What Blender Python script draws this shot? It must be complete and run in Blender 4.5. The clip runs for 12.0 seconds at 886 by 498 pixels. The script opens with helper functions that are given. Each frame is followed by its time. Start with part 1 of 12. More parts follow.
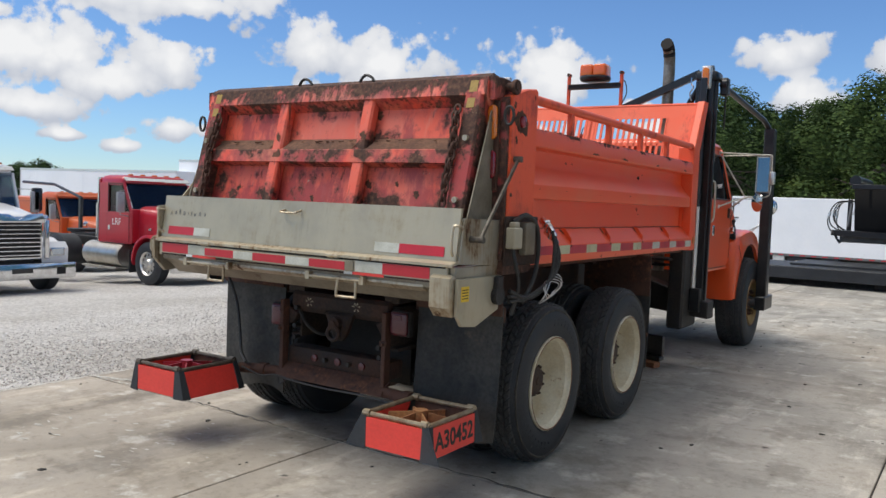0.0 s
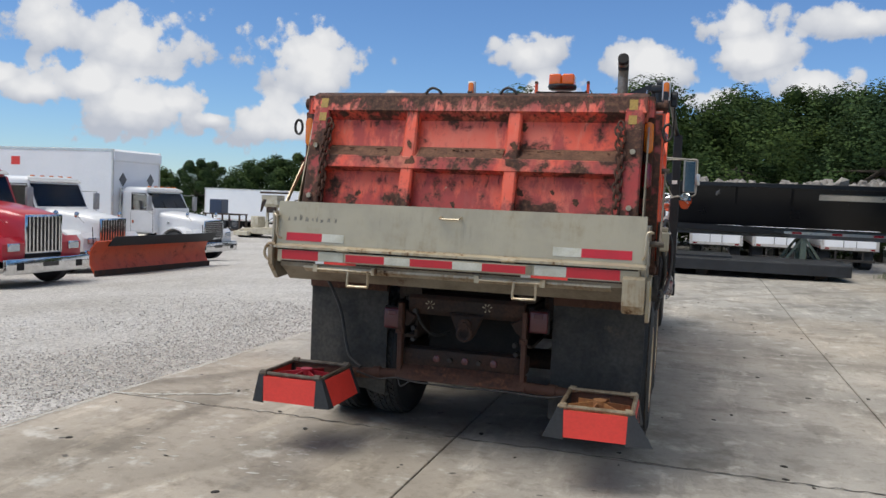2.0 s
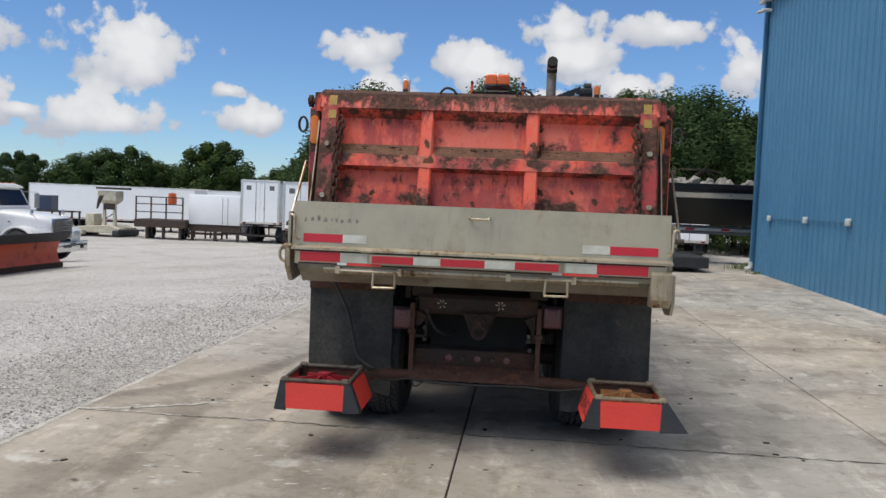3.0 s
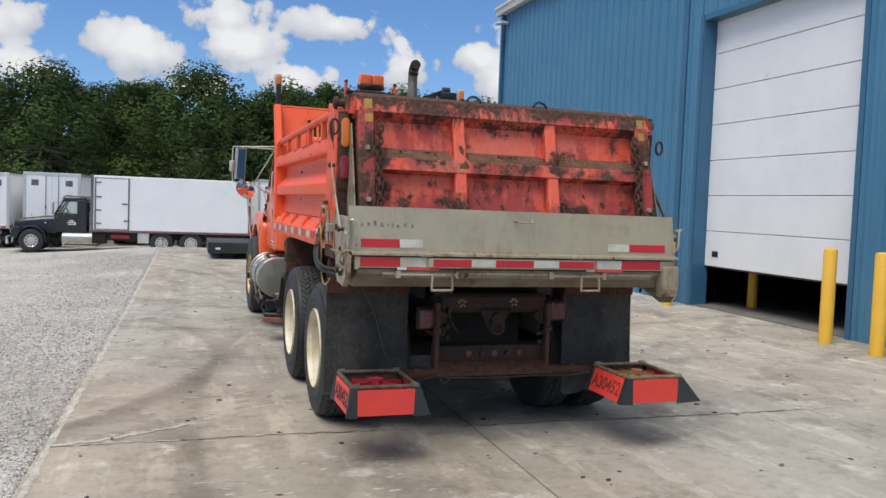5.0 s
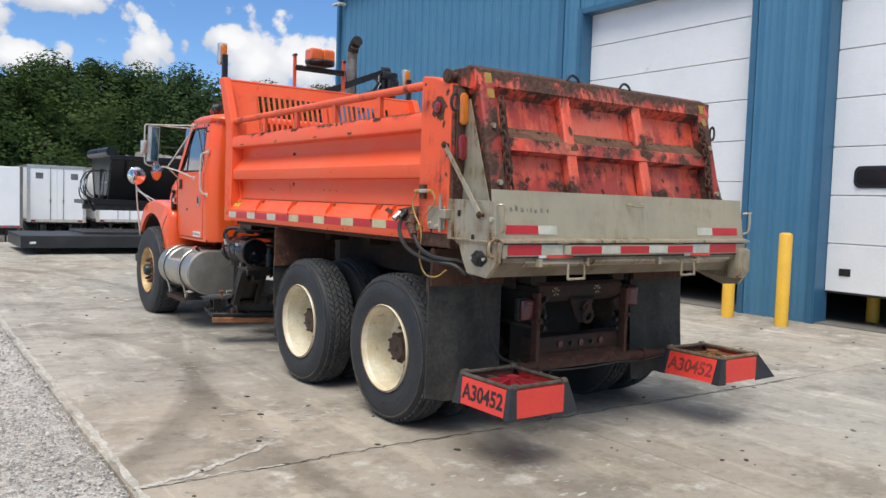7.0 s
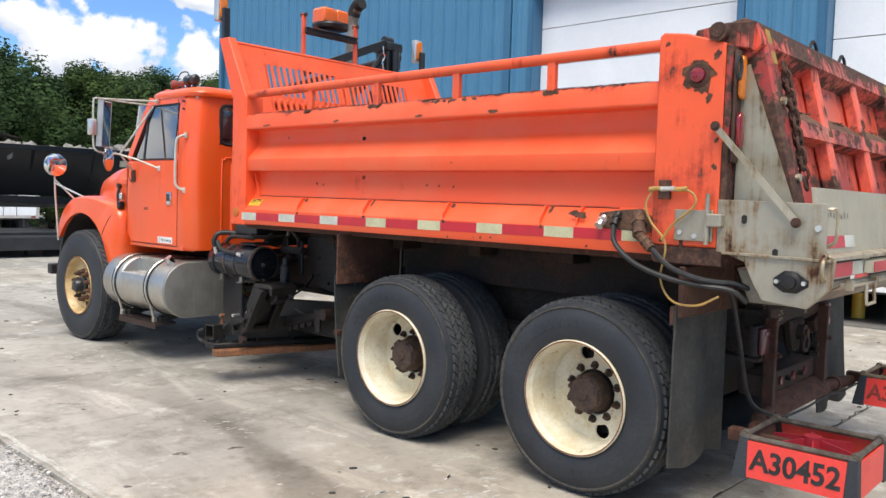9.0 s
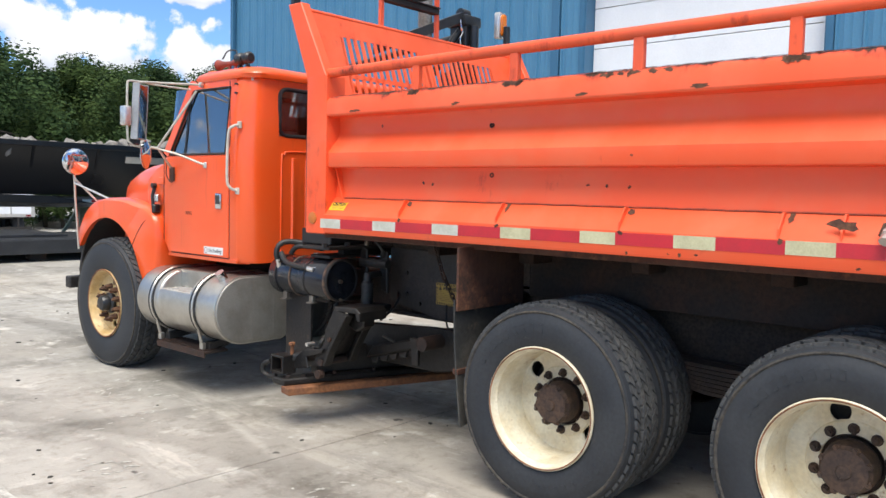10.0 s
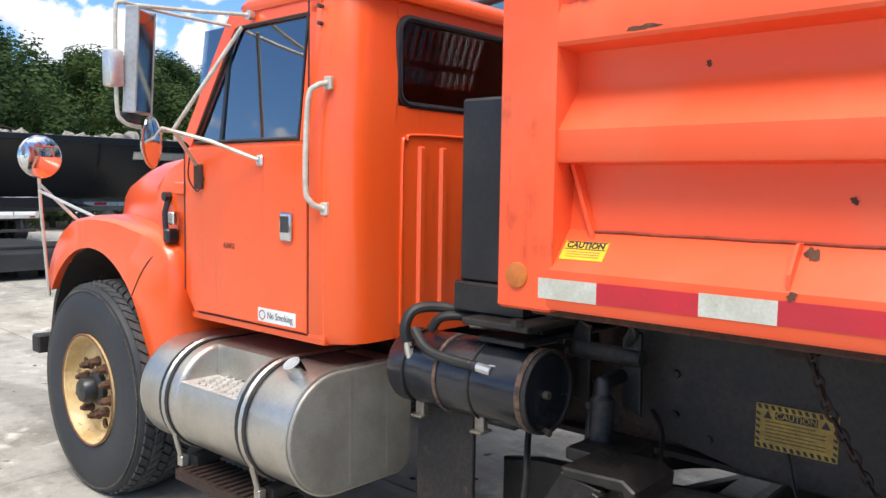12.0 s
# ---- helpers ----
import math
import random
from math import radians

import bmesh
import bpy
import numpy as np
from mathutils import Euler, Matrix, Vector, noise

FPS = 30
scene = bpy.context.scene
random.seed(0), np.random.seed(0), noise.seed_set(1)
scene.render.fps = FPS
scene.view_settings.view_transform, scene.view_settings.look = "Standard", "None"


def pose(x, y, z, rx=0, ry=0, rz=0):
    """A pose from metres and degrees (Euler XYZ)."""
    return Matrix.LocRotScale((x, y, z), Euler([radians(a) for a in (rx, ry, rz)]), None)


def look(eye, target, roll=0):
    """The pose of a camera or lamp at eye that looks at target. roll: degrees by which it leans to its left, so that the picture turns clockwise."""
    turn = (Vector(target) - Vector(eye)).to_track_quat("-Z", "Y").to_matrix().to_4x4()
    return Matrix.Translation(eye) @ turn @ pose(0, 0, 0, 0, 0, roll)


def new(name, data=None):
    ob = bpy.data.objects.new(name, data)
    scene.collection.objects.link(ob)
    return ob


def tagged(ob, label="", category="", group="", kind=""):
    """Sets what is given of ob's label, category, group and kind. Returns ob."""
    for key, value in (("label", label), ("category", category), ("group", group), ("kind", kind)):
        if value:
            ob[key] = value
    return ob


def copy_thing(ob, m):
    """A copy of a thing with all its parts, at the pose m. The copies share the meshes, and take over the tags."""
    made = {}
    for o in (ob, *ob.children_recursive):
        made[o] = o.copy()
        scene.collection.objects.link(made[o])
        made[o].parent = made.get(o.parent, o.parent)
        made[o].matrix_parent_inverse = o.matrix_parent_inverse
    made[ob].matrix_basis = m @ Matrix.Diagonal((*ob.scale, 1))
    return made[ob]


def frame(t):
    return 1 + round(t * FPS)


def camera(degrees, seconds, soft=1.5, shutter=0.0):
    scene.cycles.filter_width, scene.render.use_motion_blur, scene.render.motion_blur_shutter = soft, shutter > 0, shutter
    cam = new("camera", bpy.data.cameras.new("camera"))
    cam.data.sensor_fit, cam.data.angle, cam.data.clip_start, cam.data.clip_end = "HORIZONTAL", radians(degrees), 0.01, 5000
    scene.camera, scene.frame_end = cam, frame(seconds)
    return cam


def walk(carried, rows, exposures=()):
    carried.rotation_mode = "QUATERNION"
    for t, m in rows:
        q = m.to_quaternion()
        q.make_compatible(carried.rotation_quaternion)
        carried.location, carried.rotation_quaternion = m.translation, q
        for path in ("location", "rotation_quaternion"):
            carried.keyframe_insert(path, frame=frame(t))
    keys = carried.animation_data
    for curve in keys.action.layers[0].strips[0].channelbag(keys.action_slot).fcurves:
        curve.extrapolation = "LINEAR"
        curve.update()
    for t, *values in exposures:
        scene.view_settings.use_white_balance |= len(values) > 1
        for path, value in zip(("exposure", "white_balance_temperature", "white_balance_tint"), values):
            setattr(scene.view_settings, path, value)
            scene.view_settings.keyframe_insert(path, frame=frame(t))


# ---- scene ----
cam = camera(57.8, 12.0)
METRES, EYE, TILT, LEAN, TURN = 15.421, 1.65, 0.0, 0.0, 34.1
ROWS = [
    (0.0, 0.0, 0.0, 0.0, 0.14, -3.41, -2.3),
    (0.5, -0.0364, -0.0104, -0.0001, -3.27, -3.48, -2.32),
    (1.0, -0.0754, -0.0096, 0.0009, -7.21, -3.56, -2.35),
    (1.5, -0.1174, -0.0097, 0.0019, -11.61, -3.51, -2.35),
    (2.0, -0.1538, 0.0041, 0.0009, -16.55, -3.5, -2.36),
    (2.5, -0.1926, 0.0148, 0.0007, -22.32, -3.37, -2.35),
    (3.0, -0.2257, 0.0322, -0.0005, -28.23, -3.34, -2.31),
    (5.0, -0.3538, 0.1213, -0.0009, -51.48, -3.09, -2.19),
    (5.5, -0.3729, 0.1542, -0.0014, -55.66, -3.19, -2.1),
    (6.0, -0.3944, 0.1867, -0.0049, -59.54, -3.17, -2.05),
    (6.5, -0.4025, 0.2227, -0.0068, -63.95, -3.27, -1.97),
    (8.5, -0.3801, 0.3827, -0.0087, -79.64, -3.41, -1.86),
    (9.0, -0.3526, 0.4197, -0.0085, -81.15, -3.57, -1.78),
    (9.5, -0.3221, 0.4552, -0.0074, -81.69, -3.81, -1.55),
    (10.0, -0.2862, 0.4846, -0.0066, -81.74, -4.02, -1.33),
    (10.5, -0.2491, 0.5152, -0.0064, -81.56, -4.18, -1.19),
    (11.0, -0.2073, 0.536, -0.0053, -81.38, -4.37, -0.95),
    (11.5, -0.1618, 0.5581, -0.0062, -81.19, -4.48, -0.86),
    (12.0, -0.1186, 0.574, -0.002, -80.95, -4.48, -0.87),
]
EXPOSURES = [(0.0, -0.19), (2.5, -0.32), (5.5, -0.22), (6.5, -0.14), (8.5, 0.19), (10.0, 0.34), (12.0, 0.45)]
walk(cam, [(t, pose(0, 0, EYE, TILT, LEAN, TURN) @ pose(METRES * x, METRES * y, METRES * z, 90 + pitch, roll, yaw)) for t, x, y, z, yaw, pitch, roll in ROWS], EXPOSURES)

# ---- sky and sun ----
SUN_AZ, SUN_EL = -126.0, 62.0   # degrees clockwise from +y, and above the horizon
world = bpy.data.worlds.new("sky")
scene.world = world
world.use_nodes = True
WT = world.node_tree
WT.nodes.clear()


def wnode(kind, **settings):
    n = WT.nodes.new(kind)
    for key, value in settings.items():
        if key == "operation":
            n.operation = value
        elif key == "data_type":
            n.data_type = value
        elif key == "blend_type":
            n.blend_type = value
    return n


def wmath(op, a, b=None, c=None):
    n = wnode("ShaderNodeMath", operation=op)
    for i, v in enumerate((a, b, c)):
        if v is None:
            continue
        if isinstance(v, (int, float)):
            n.inputs[i].default_value = v
        else:
            WT.links.new(v, n.inputs[i])
    return n.outputs[0]


sky = WT.nodes.new("ShaderNodeTexSky")
sky.sky_type = "NISHITA"
sky.sun_disc = False
sky.sun_elevation = radians(SUN_EL)
sky.sun_rotation = radians(SUN_AZ)
sky.altitude, sky.air_density, sky.dust_density, sky.ozone_density = 200, 1.0, 0.0, 3.5
coord = WT.nodes.new("ShaderNodeTexCoord").outputs["Generated"]
split = WT.nodes.new("ShaderNodeSeparateXYZ")
WT.links.new(coord, split.inputs[0])
sx, sy, sz = split.outputs
azim = wmath("MULTIPLY", wmath("ARCTAN2", sx, sy), 57.29578)
elev = wmath("MULTIPLY", wmath("ARCSINE", sz), 57.29578)
wob = WT.nodes.new("ShaderNodeTexNoise")
wob.inputs["Scale"].default_value, wob.inputs["Detail"].default_value, wob.inputs["Roughness"].default_value = 9.0, 7.0, 0.62
WT.links.new(coord, wob.inputs["Vector"])
wobble = wmath("SUBTRACT", wob.outputs[0], 0.5)
fine = WT.nodes.new("ShaderNodeTexNoise")
fine.inputs["Scale"].default_value, fine.inputs["Detail"].default_value, fine.inputs["Roughness"].default_value = 38.0, 6.0, 0.65
WT.links.new(coord, fine.inputs["Vector"])
puff = wmath("SUBTRACT", fine.outputs[0], 0.5)
# cumulus: azimuth, elevation, half width, half height in degrees
CLOUDS = [(-61, 8.4, 6.5, 2.6), (-53, 8.6, 3.6, 2.3), (-52, 12.2, 7.5, 1.7), (-61.5, 5.0, 3.4, 1.1), (-53, 4.3, 2.8, 1.1),
          (-57, 6.8, 4.0, 1.8), (-43.5, 10.2, 3.6, 2.6), (-38.5, 9.4, 5.0, 2.8), (-38, 5.3, 4.4, 2.0), (-27, 8.6, 4.2, 2.8),
          (-29, 4.6, 4.6, 1.7), (-12.4, 10.4, 3.0, 1.7), (-10.6, 7.6, 3.2, 1.1), (-3.4, 9.5, 3.0, 1.9), (1.9, 12.0, 3.0, 1.5), (2.9, 10.3, 3.0, 1.4), (0.6, 7.3, 1.8, 0.9),
          (9.2, 12.1, 3.8, 1.2), (6.8, 8.2, 3.2, 1.0), (14.2, 9.7, 2.3, 2.2), (21.2, 9.2, 2.4, 2.0), (24.3, 9.2, 5.0, 2.9),
          (30.0, 8.6, 2.8, 2.1), (31.0, 12.8, 3.2, 0.9), (-19.5, 5.2, 3.0, 1.2), (-44.5, 5.8, 2.6, 1.0), (40, 9, 6, 3),
          (52, 11, 5, 2.5), (-78, 9, 7, 3),
          (-46.8, 6.5, 2.2, 0.9), (-41.4, 6.4, 3.2, 1.3), (-36.2, 5.6, 2.6, 1.5), (-50.3, 4.2, 2.0, 0.9), (-48.6, 3.2, 1.6, 0.5), (-33.5, 4.8, 1.6, 0.7), (-21.0, 7.0, 1.5, 0.7), (-56.0, 2.8, 1.8, 0.5), (-63.5, 10.6, 1.6, 0.7), (-59.5, 3.3, 1.3, 0.4), (19.8, 10.2, 1.8, 1.2)]
cover = lit = None
for az0, el0, wide, high in CLOUDS:
    u = wmath("MULTIPLY", wmath("SUBTRACT", azim, az0), 1.0 / wide)
    v = wmath("MULTIPLY", wmath("SUBTRACT", elev, el0), 1.0 / high)
    d = wmath("SUBTRACT", 1.0, wmath("SQRT", wmath("MULTIPLY_ADD", u, u, wmath("MULTIPLY", v, v))))
    cover = d if cover is None else wmath("SMOOTH_MAX", cover, d, 0.12)
    crest = wmath("MULTIPLY_ADD", v, 0.40, d)
    lit = crest if lit is None else wmath("MAXIMUM", lit, crest)
bent = WT.nodes.new("ShaderNodeVectorMath")
bent.operation = "MULTIPLY_ADD"
WT.links.new(wob.outputs["Color"], bent.inputs[0])
bent.inputs[1].default_value = (0.025, 0.025, 0.025)
WT.links.new(coord, bent.inputs[2])


def billows(scale):
    """Round heads, as of cauliflower."""
    n = WT.nodes.new("ShaderNodeTexVoronoi")
    n.feature = "SMOOTH_F1"
    n.inputs["Scale"].default_value, n.inputs["Smoothness"].default_value = scale, 0.25
    WT.links.new(bent.outputs[0], n.inputs["Vector"])
    return wmath("SUBTRACT", 0.42, n.outputs["Distance"])


heads = wmath("MULTIPLY_ADD", billows(64.0), 0.45, wmath("MULTIPLY", billows(27.0), 0.85))
field = wmath("MULTIPLY_ADD", wobble, 2.5, wmath("MULTIPLY_ADD", puff, 1.1, wmath("ADD", wmath("ADD", cover, 0.13), heads)))
lower = WT.nodes.new("ShaderNodeTexNoise")
lower.inputs["Scale"].default_value, lower.inputs["Detail"].default_value = 3.2, 8.0
WT.links.new(coord, lower.inputs["Vector"])
high_field = wmath("MULTIPLY", wmath("SUBTRACT", lower.outputs[0], 0.40), 5.0)
up = WT.nodes.new("ShaderNodeMapRange")
up.inputs[1].default_value, up.inputs[2].default_value = 16.0, 24.0
WT.links.new(elev, up.inputs[0])
total = WT.nodes.new("ShaderNodeMix")
WT.links.new(up.outputs[0], total.inputs[0])
WT.links.new(field, total.inputs[2])
WT.links.new(high_field, total.inputs[3])
tops = WT.nodes.new("ShaderNodeMix")
WT.links.new(up.outputs[0], tops.inputs[0])
WT.links.new(lit, tops.inputs[2])
WT.links.new(high_field, tops.inputs[3])
mask = WT.nodes.new("ShaderNodeMapRange")
mask.interpolation_type = "SMOOTHSTEP"
mask.inputs[1].default_value, mask.inputs[2].default_value = 0.02, 0.34
WT.links.new(total.outputs[0], mask.inputs[0])
above = WT.nodes.new("ShaderNodeMapRange")
above.inputs[1].default_value, above.inputs[2].default_value = 0.5, 2.5
WT.links.new(elev, above.inputs[0])
alpha = wmath("MULTIPLY", mask.outputs[0], above.outputs[0])
body = WT.nodes.new("ShaderNodeValToRGB")
body.color_ramp.elements[0].position, body.color_ramp.elements[0].color = 0.10, (4.8, 5.15, 5.9, 1)
body.color_ramp.elements[1].position, body.color_ramp.elements[1].color = 0.85, (8.1, 8.15, 8.25, 1)
WT.links.new(wmath("MULTIPLY_ADD", heads, 0.55, wmath("MULTIPLY_ADD", wobble, 1.2, wmath("MULTIPLY_ADD", tops.outputs[0], 0.85, 0.16))), body.inputs[0])
skymix = WT.nodes.new("ShaderNodeMix")
skymix.data_type = "RGBA"
WT.links.new(alpha, skymix.inputs[0])
tint = WT.nodes.new("ShaderNodeMix")
tint.data_type, tint.blend_type = "RGBA", "MULTIPLY"
tint.inputs[0].default_value = 1.0
tint.inputs[7].default_value = (0.74, 0.94, 1.19, 1)
WT.links.new(sky.outputs[0], tint.inputs[6])
WT.links.new(tint.outputs[2], skymix.inputs[6])
WT.links.new(body.outputs[0], skymix.inputs[7])
back = WT.nodes.new("ShaderNodeBackground")
back.inputs["Strength"].default_value = 0.125
WT.links.new(skymix.outputs[2], back.inputs[0])
WT.links.new(back.outputs[0], WT.nodes.new("ShaderNodeOutputWorld").inputs[0])

sun_data = bpy.data.lights.new("sun", "SUN")
sun_data.energy, sun_data.angle, sun_data.color = 3.5, radians(36), (1.0, 0.955, 0.885)
sun = new("sun", sun_data)
sun.matrix_world = look((math.sin(radians(SUN_AZ)) * math.cos(radians(SUN_EL)) * 60, math.cos(radians(SUN_AZ)) * math.cos(radians(SUN_EL)) * 60, math.sin(radians(SUN_EL)) * 60), (0, 0, 0))

# ---- materials ----
def shader(name):
    m = bpy.data.materials.new(name)
    m.use_nodes = True
    t = m.node_tree
    return m, t, t.nodes["Principled BSDF"]


def noise_node(t, vec, scale, detail=6.0, rough=0.6, stretch=None):
    if stretch:
        mp = t.nodes.new("ShaderNodeMapping")
        mp.inputs["Scale"].default_value = stretch
        t.links.new(vec, mp.inputs[0])
        vec = mp.outputs[0]
    n = t.nodes.new("ShaderNodeTexNoise")
    n.inputs["Scale"].default_value, n.inputs["Detail"].default_value, n.inputs["Roughness"].default_value = scale, detail, rough
    t.links.new(vec, n.inputs["Vector"])
    return n.outputs[0]


def ramp_node(t, fac, lo, hi):
    r = t.nodes.new("ShaderNodeMapRange")
    r.interpolation_type = "SMOOTHSTEP"
    r.inputs[1].default_value, r.inputs[2].default_value = lo, hi
    t.links.new(fac, r.inputs[0])
    return r.outputs[0]


def mix_node(t, fac, a, b, how="MIX"):
    m = t.nodes.new("ShaderNodeMix")
    m.data_type, m.blend_type = "RGBA", how
    for sock, v in ((m.inputs[0], fac), (m.inputs[6], a), (m.inputs[7], b)):
        if isinstance(v, (int, float)):
            sock.default_value = v
        elif isinstance(v, tuple):
            sock.default_value = (*v, 1)
        else:
            t.links.new(v, sock)
    return m.outputs[2]


def bump_node(t, p, height, strength, distance=0.01):
    b = t.nodes.new("ShaderNodeBump")
    b.inputs["Strength"].default_value, b.inputs["Distance"].default_value = strength, distance
    t.links.new(height, b.inputs["Height"])
    t.links.new(b.outputs[0], p.inputs["Normal"])


def plain(name, col, rough=0.5, metal=0.0, col2=None, scale=5.0, grain=0.12, gscale=90.0, bump=0.15, dirt=None, dirt_amount=0.0, coat=0.0, world_space=False):
    """A surface with two colours in slow patches, a fine grain, dirt and a small relief."""
    m, t, p = shader(name)
    vec = t.nodes.new("ShaderNodeNewGeometry").outputs["Position"] if world_space else t.nodes.new("ShaderNodeTexCoord").outputs["Object"]
    col2 = col2 or tuple(c * 0.78 for c in col)
    big = noise_node(t, vec, scale, 7, 0.62)
    fine_n = noise_node(t, vec, gscale, 4, 0.6)
    c = mix_node(t, ramp_node(t, big, 0.36, 0.66), col, col2)
    c = mix_node(t, ramp_node(t, fine_n, 0.3, 0.75), c, mix_node(t, 1.0, c, (1 - grain * 2,) * 3, "MULTIPLY"))
    if dirt:
        dn = noise_node(t, vec, scale * 2.3, 9, 0.7)
        c = mix_node(t, ramp_node(t, dn, 0.66 - dirt_amount * 0.4, 0.78 - dirt_amount * 0.3), c, dirt)
    t.links.new(c, p.inputs["Base Color"])
    r = t.nodes.new("ShaderNodeMapRange")
    r.inputs[3].default_value, r.inputs[4].default_value = max(0.03, rough - 0.1), min(1, rough + 0.12)
    t.links.new(big, r.inputs[0])
    t.links.new(r.outputs[0], p.inputs["Roughness"])
    p.inputs["Metallic"].default_value = metal
    p.inputs["Coat Weight"].default_value = coat
    p.inputs["Coat Roughness"].default_value = 0.12
    if bump:
        bump_node(t, p, fine_n, bump, 0.004)
    return m


def rusted(name, paint, rust_lo, rust_hi, streaks=0.5, rough=0.45, coat=0.0, faded=None, bands=(), stain=(0.70, 0.60, 0.60), metal=0.0, grime_lo=0.56):
    """Paint with rust blooms, streaks that run down, and scratches."""
    m, t, p = shader(name)
    vec = t.nodes.new("ShaderNodeTexCoord").outputs["Object"]
    fade = noise_node(t, vec, 2.2, 6, 0.6)
    c = mix_node(t, ramp_node(t, fade, 0.4, 0.7), paint, faded or tuple(min(1, v * 0.82 + 0.012) for v in paint))
    grime = noise_node(t, vec, 2.0, 7, 0.65, (9, 9, 0.9))
    c = mix_node(t, ramp_node(t, grime, grime_lo, 0.84), c, tuple(v * 0.62 for v in paint))
    bloom = noise_node(t, vec, 3.4, 9, 0.66)
    run = noise_node(t, vec, 2.6, 7, 0.62, (16, 16, 1.1))
    both = t.nodes.new("ShaderNodeMath")
    both.operation = "MULTIPLY_ADD"
    both.inputs[1].default_value = streaks
    t.links.new(run, both.inputs[0])
    less = t.nodes.new("ShaderNodeMath")
    less.operation = "SUBTRACT"
    t.links.new(bloom, less.inputs[0])
    less.inputs[1].default_value = streaks * 0.5
    t.links.new(less.outputs[0], both.inputs[2])
    field = both.outputs[0]
    if bands:
        h = t.nodes.new("ShaderNodeSeparateXYZ")
        t.links.new(vec, h.inputs[0])
        for z0, z1, gain in bands:
            up = t.nodes.new("ShaderNodeMapRange")
            up.interpolation_type = "SMOOTHSTEP"
            up.inputs[1].default_value, up.inputs[2].default_value, up.inputs[3].default_value, up.inputs[4].default_value = z0, z1, 0.0, gain
            t.links.new(h.outputs[2], up.inputs[0])
            ad = t.nodes.new("ShaderNodeMath")
            ad.operation = "ADD"
            t.links.new(field, ad.inputs[0])
            t.links.new(up.outputs[0], ad.inputs[1])
            field = ad.outputs[0]
    mask_r = ramp_node(t, field, rust_lo, rust_hi)
    tone = noise_node(t, vec, 26, 6, 0.7)
    r = t.nodes.new("ShaderNodeValToRGB")
    e = r.color_ramp.elements
    e[0].position, e[0].color = 0.32, (0.022, 0.013, 0.010, 1)
    e[1].position, e[1].color = 0.74, (0.20, 0.085, 0.040, 1)
    e.new(0.52).color = (0.075, 0.030, 0.017, 1)
    t.links.new(tone, r.inputs[0])
    c = mix_node(t, ramp_node(t, field, rust_lo - 0.13, rust_hi - 0.03), c, mix_node(t, 1.0, c, stain, "MULTIPLY"))
    c = mix_node(t, mask_r, c, r.outputs[0])
    t.links.new(c, p.inputs["Base Color"])
    rr = t.nodes.new("ShaderNodeMapRange")
    rr.inputs[3].default_value, rr.inputs[4].default_value = rough, 0.88
    t.links.new(mask_r, rr.inputs[0])
    t.links.new(rr.outputs[0], p.inputs["Roughness"])
    p.inputs["Coat Weight"].default_value = coat
    p.inputs["Coat Roughness"].default_value = 0.15
    p.inputs["Metallic"].default_value = metal
    h = t.nodes.new("ShaderNodeMath")
    h.operation = "MULTIPLY"
    t.links.new(mask_r, h.inputs[0])
    t.links.new(tone, h.inputs[1])
    bump_node(t, p, h.outputs[0], 0.5, 0.006)
    return m


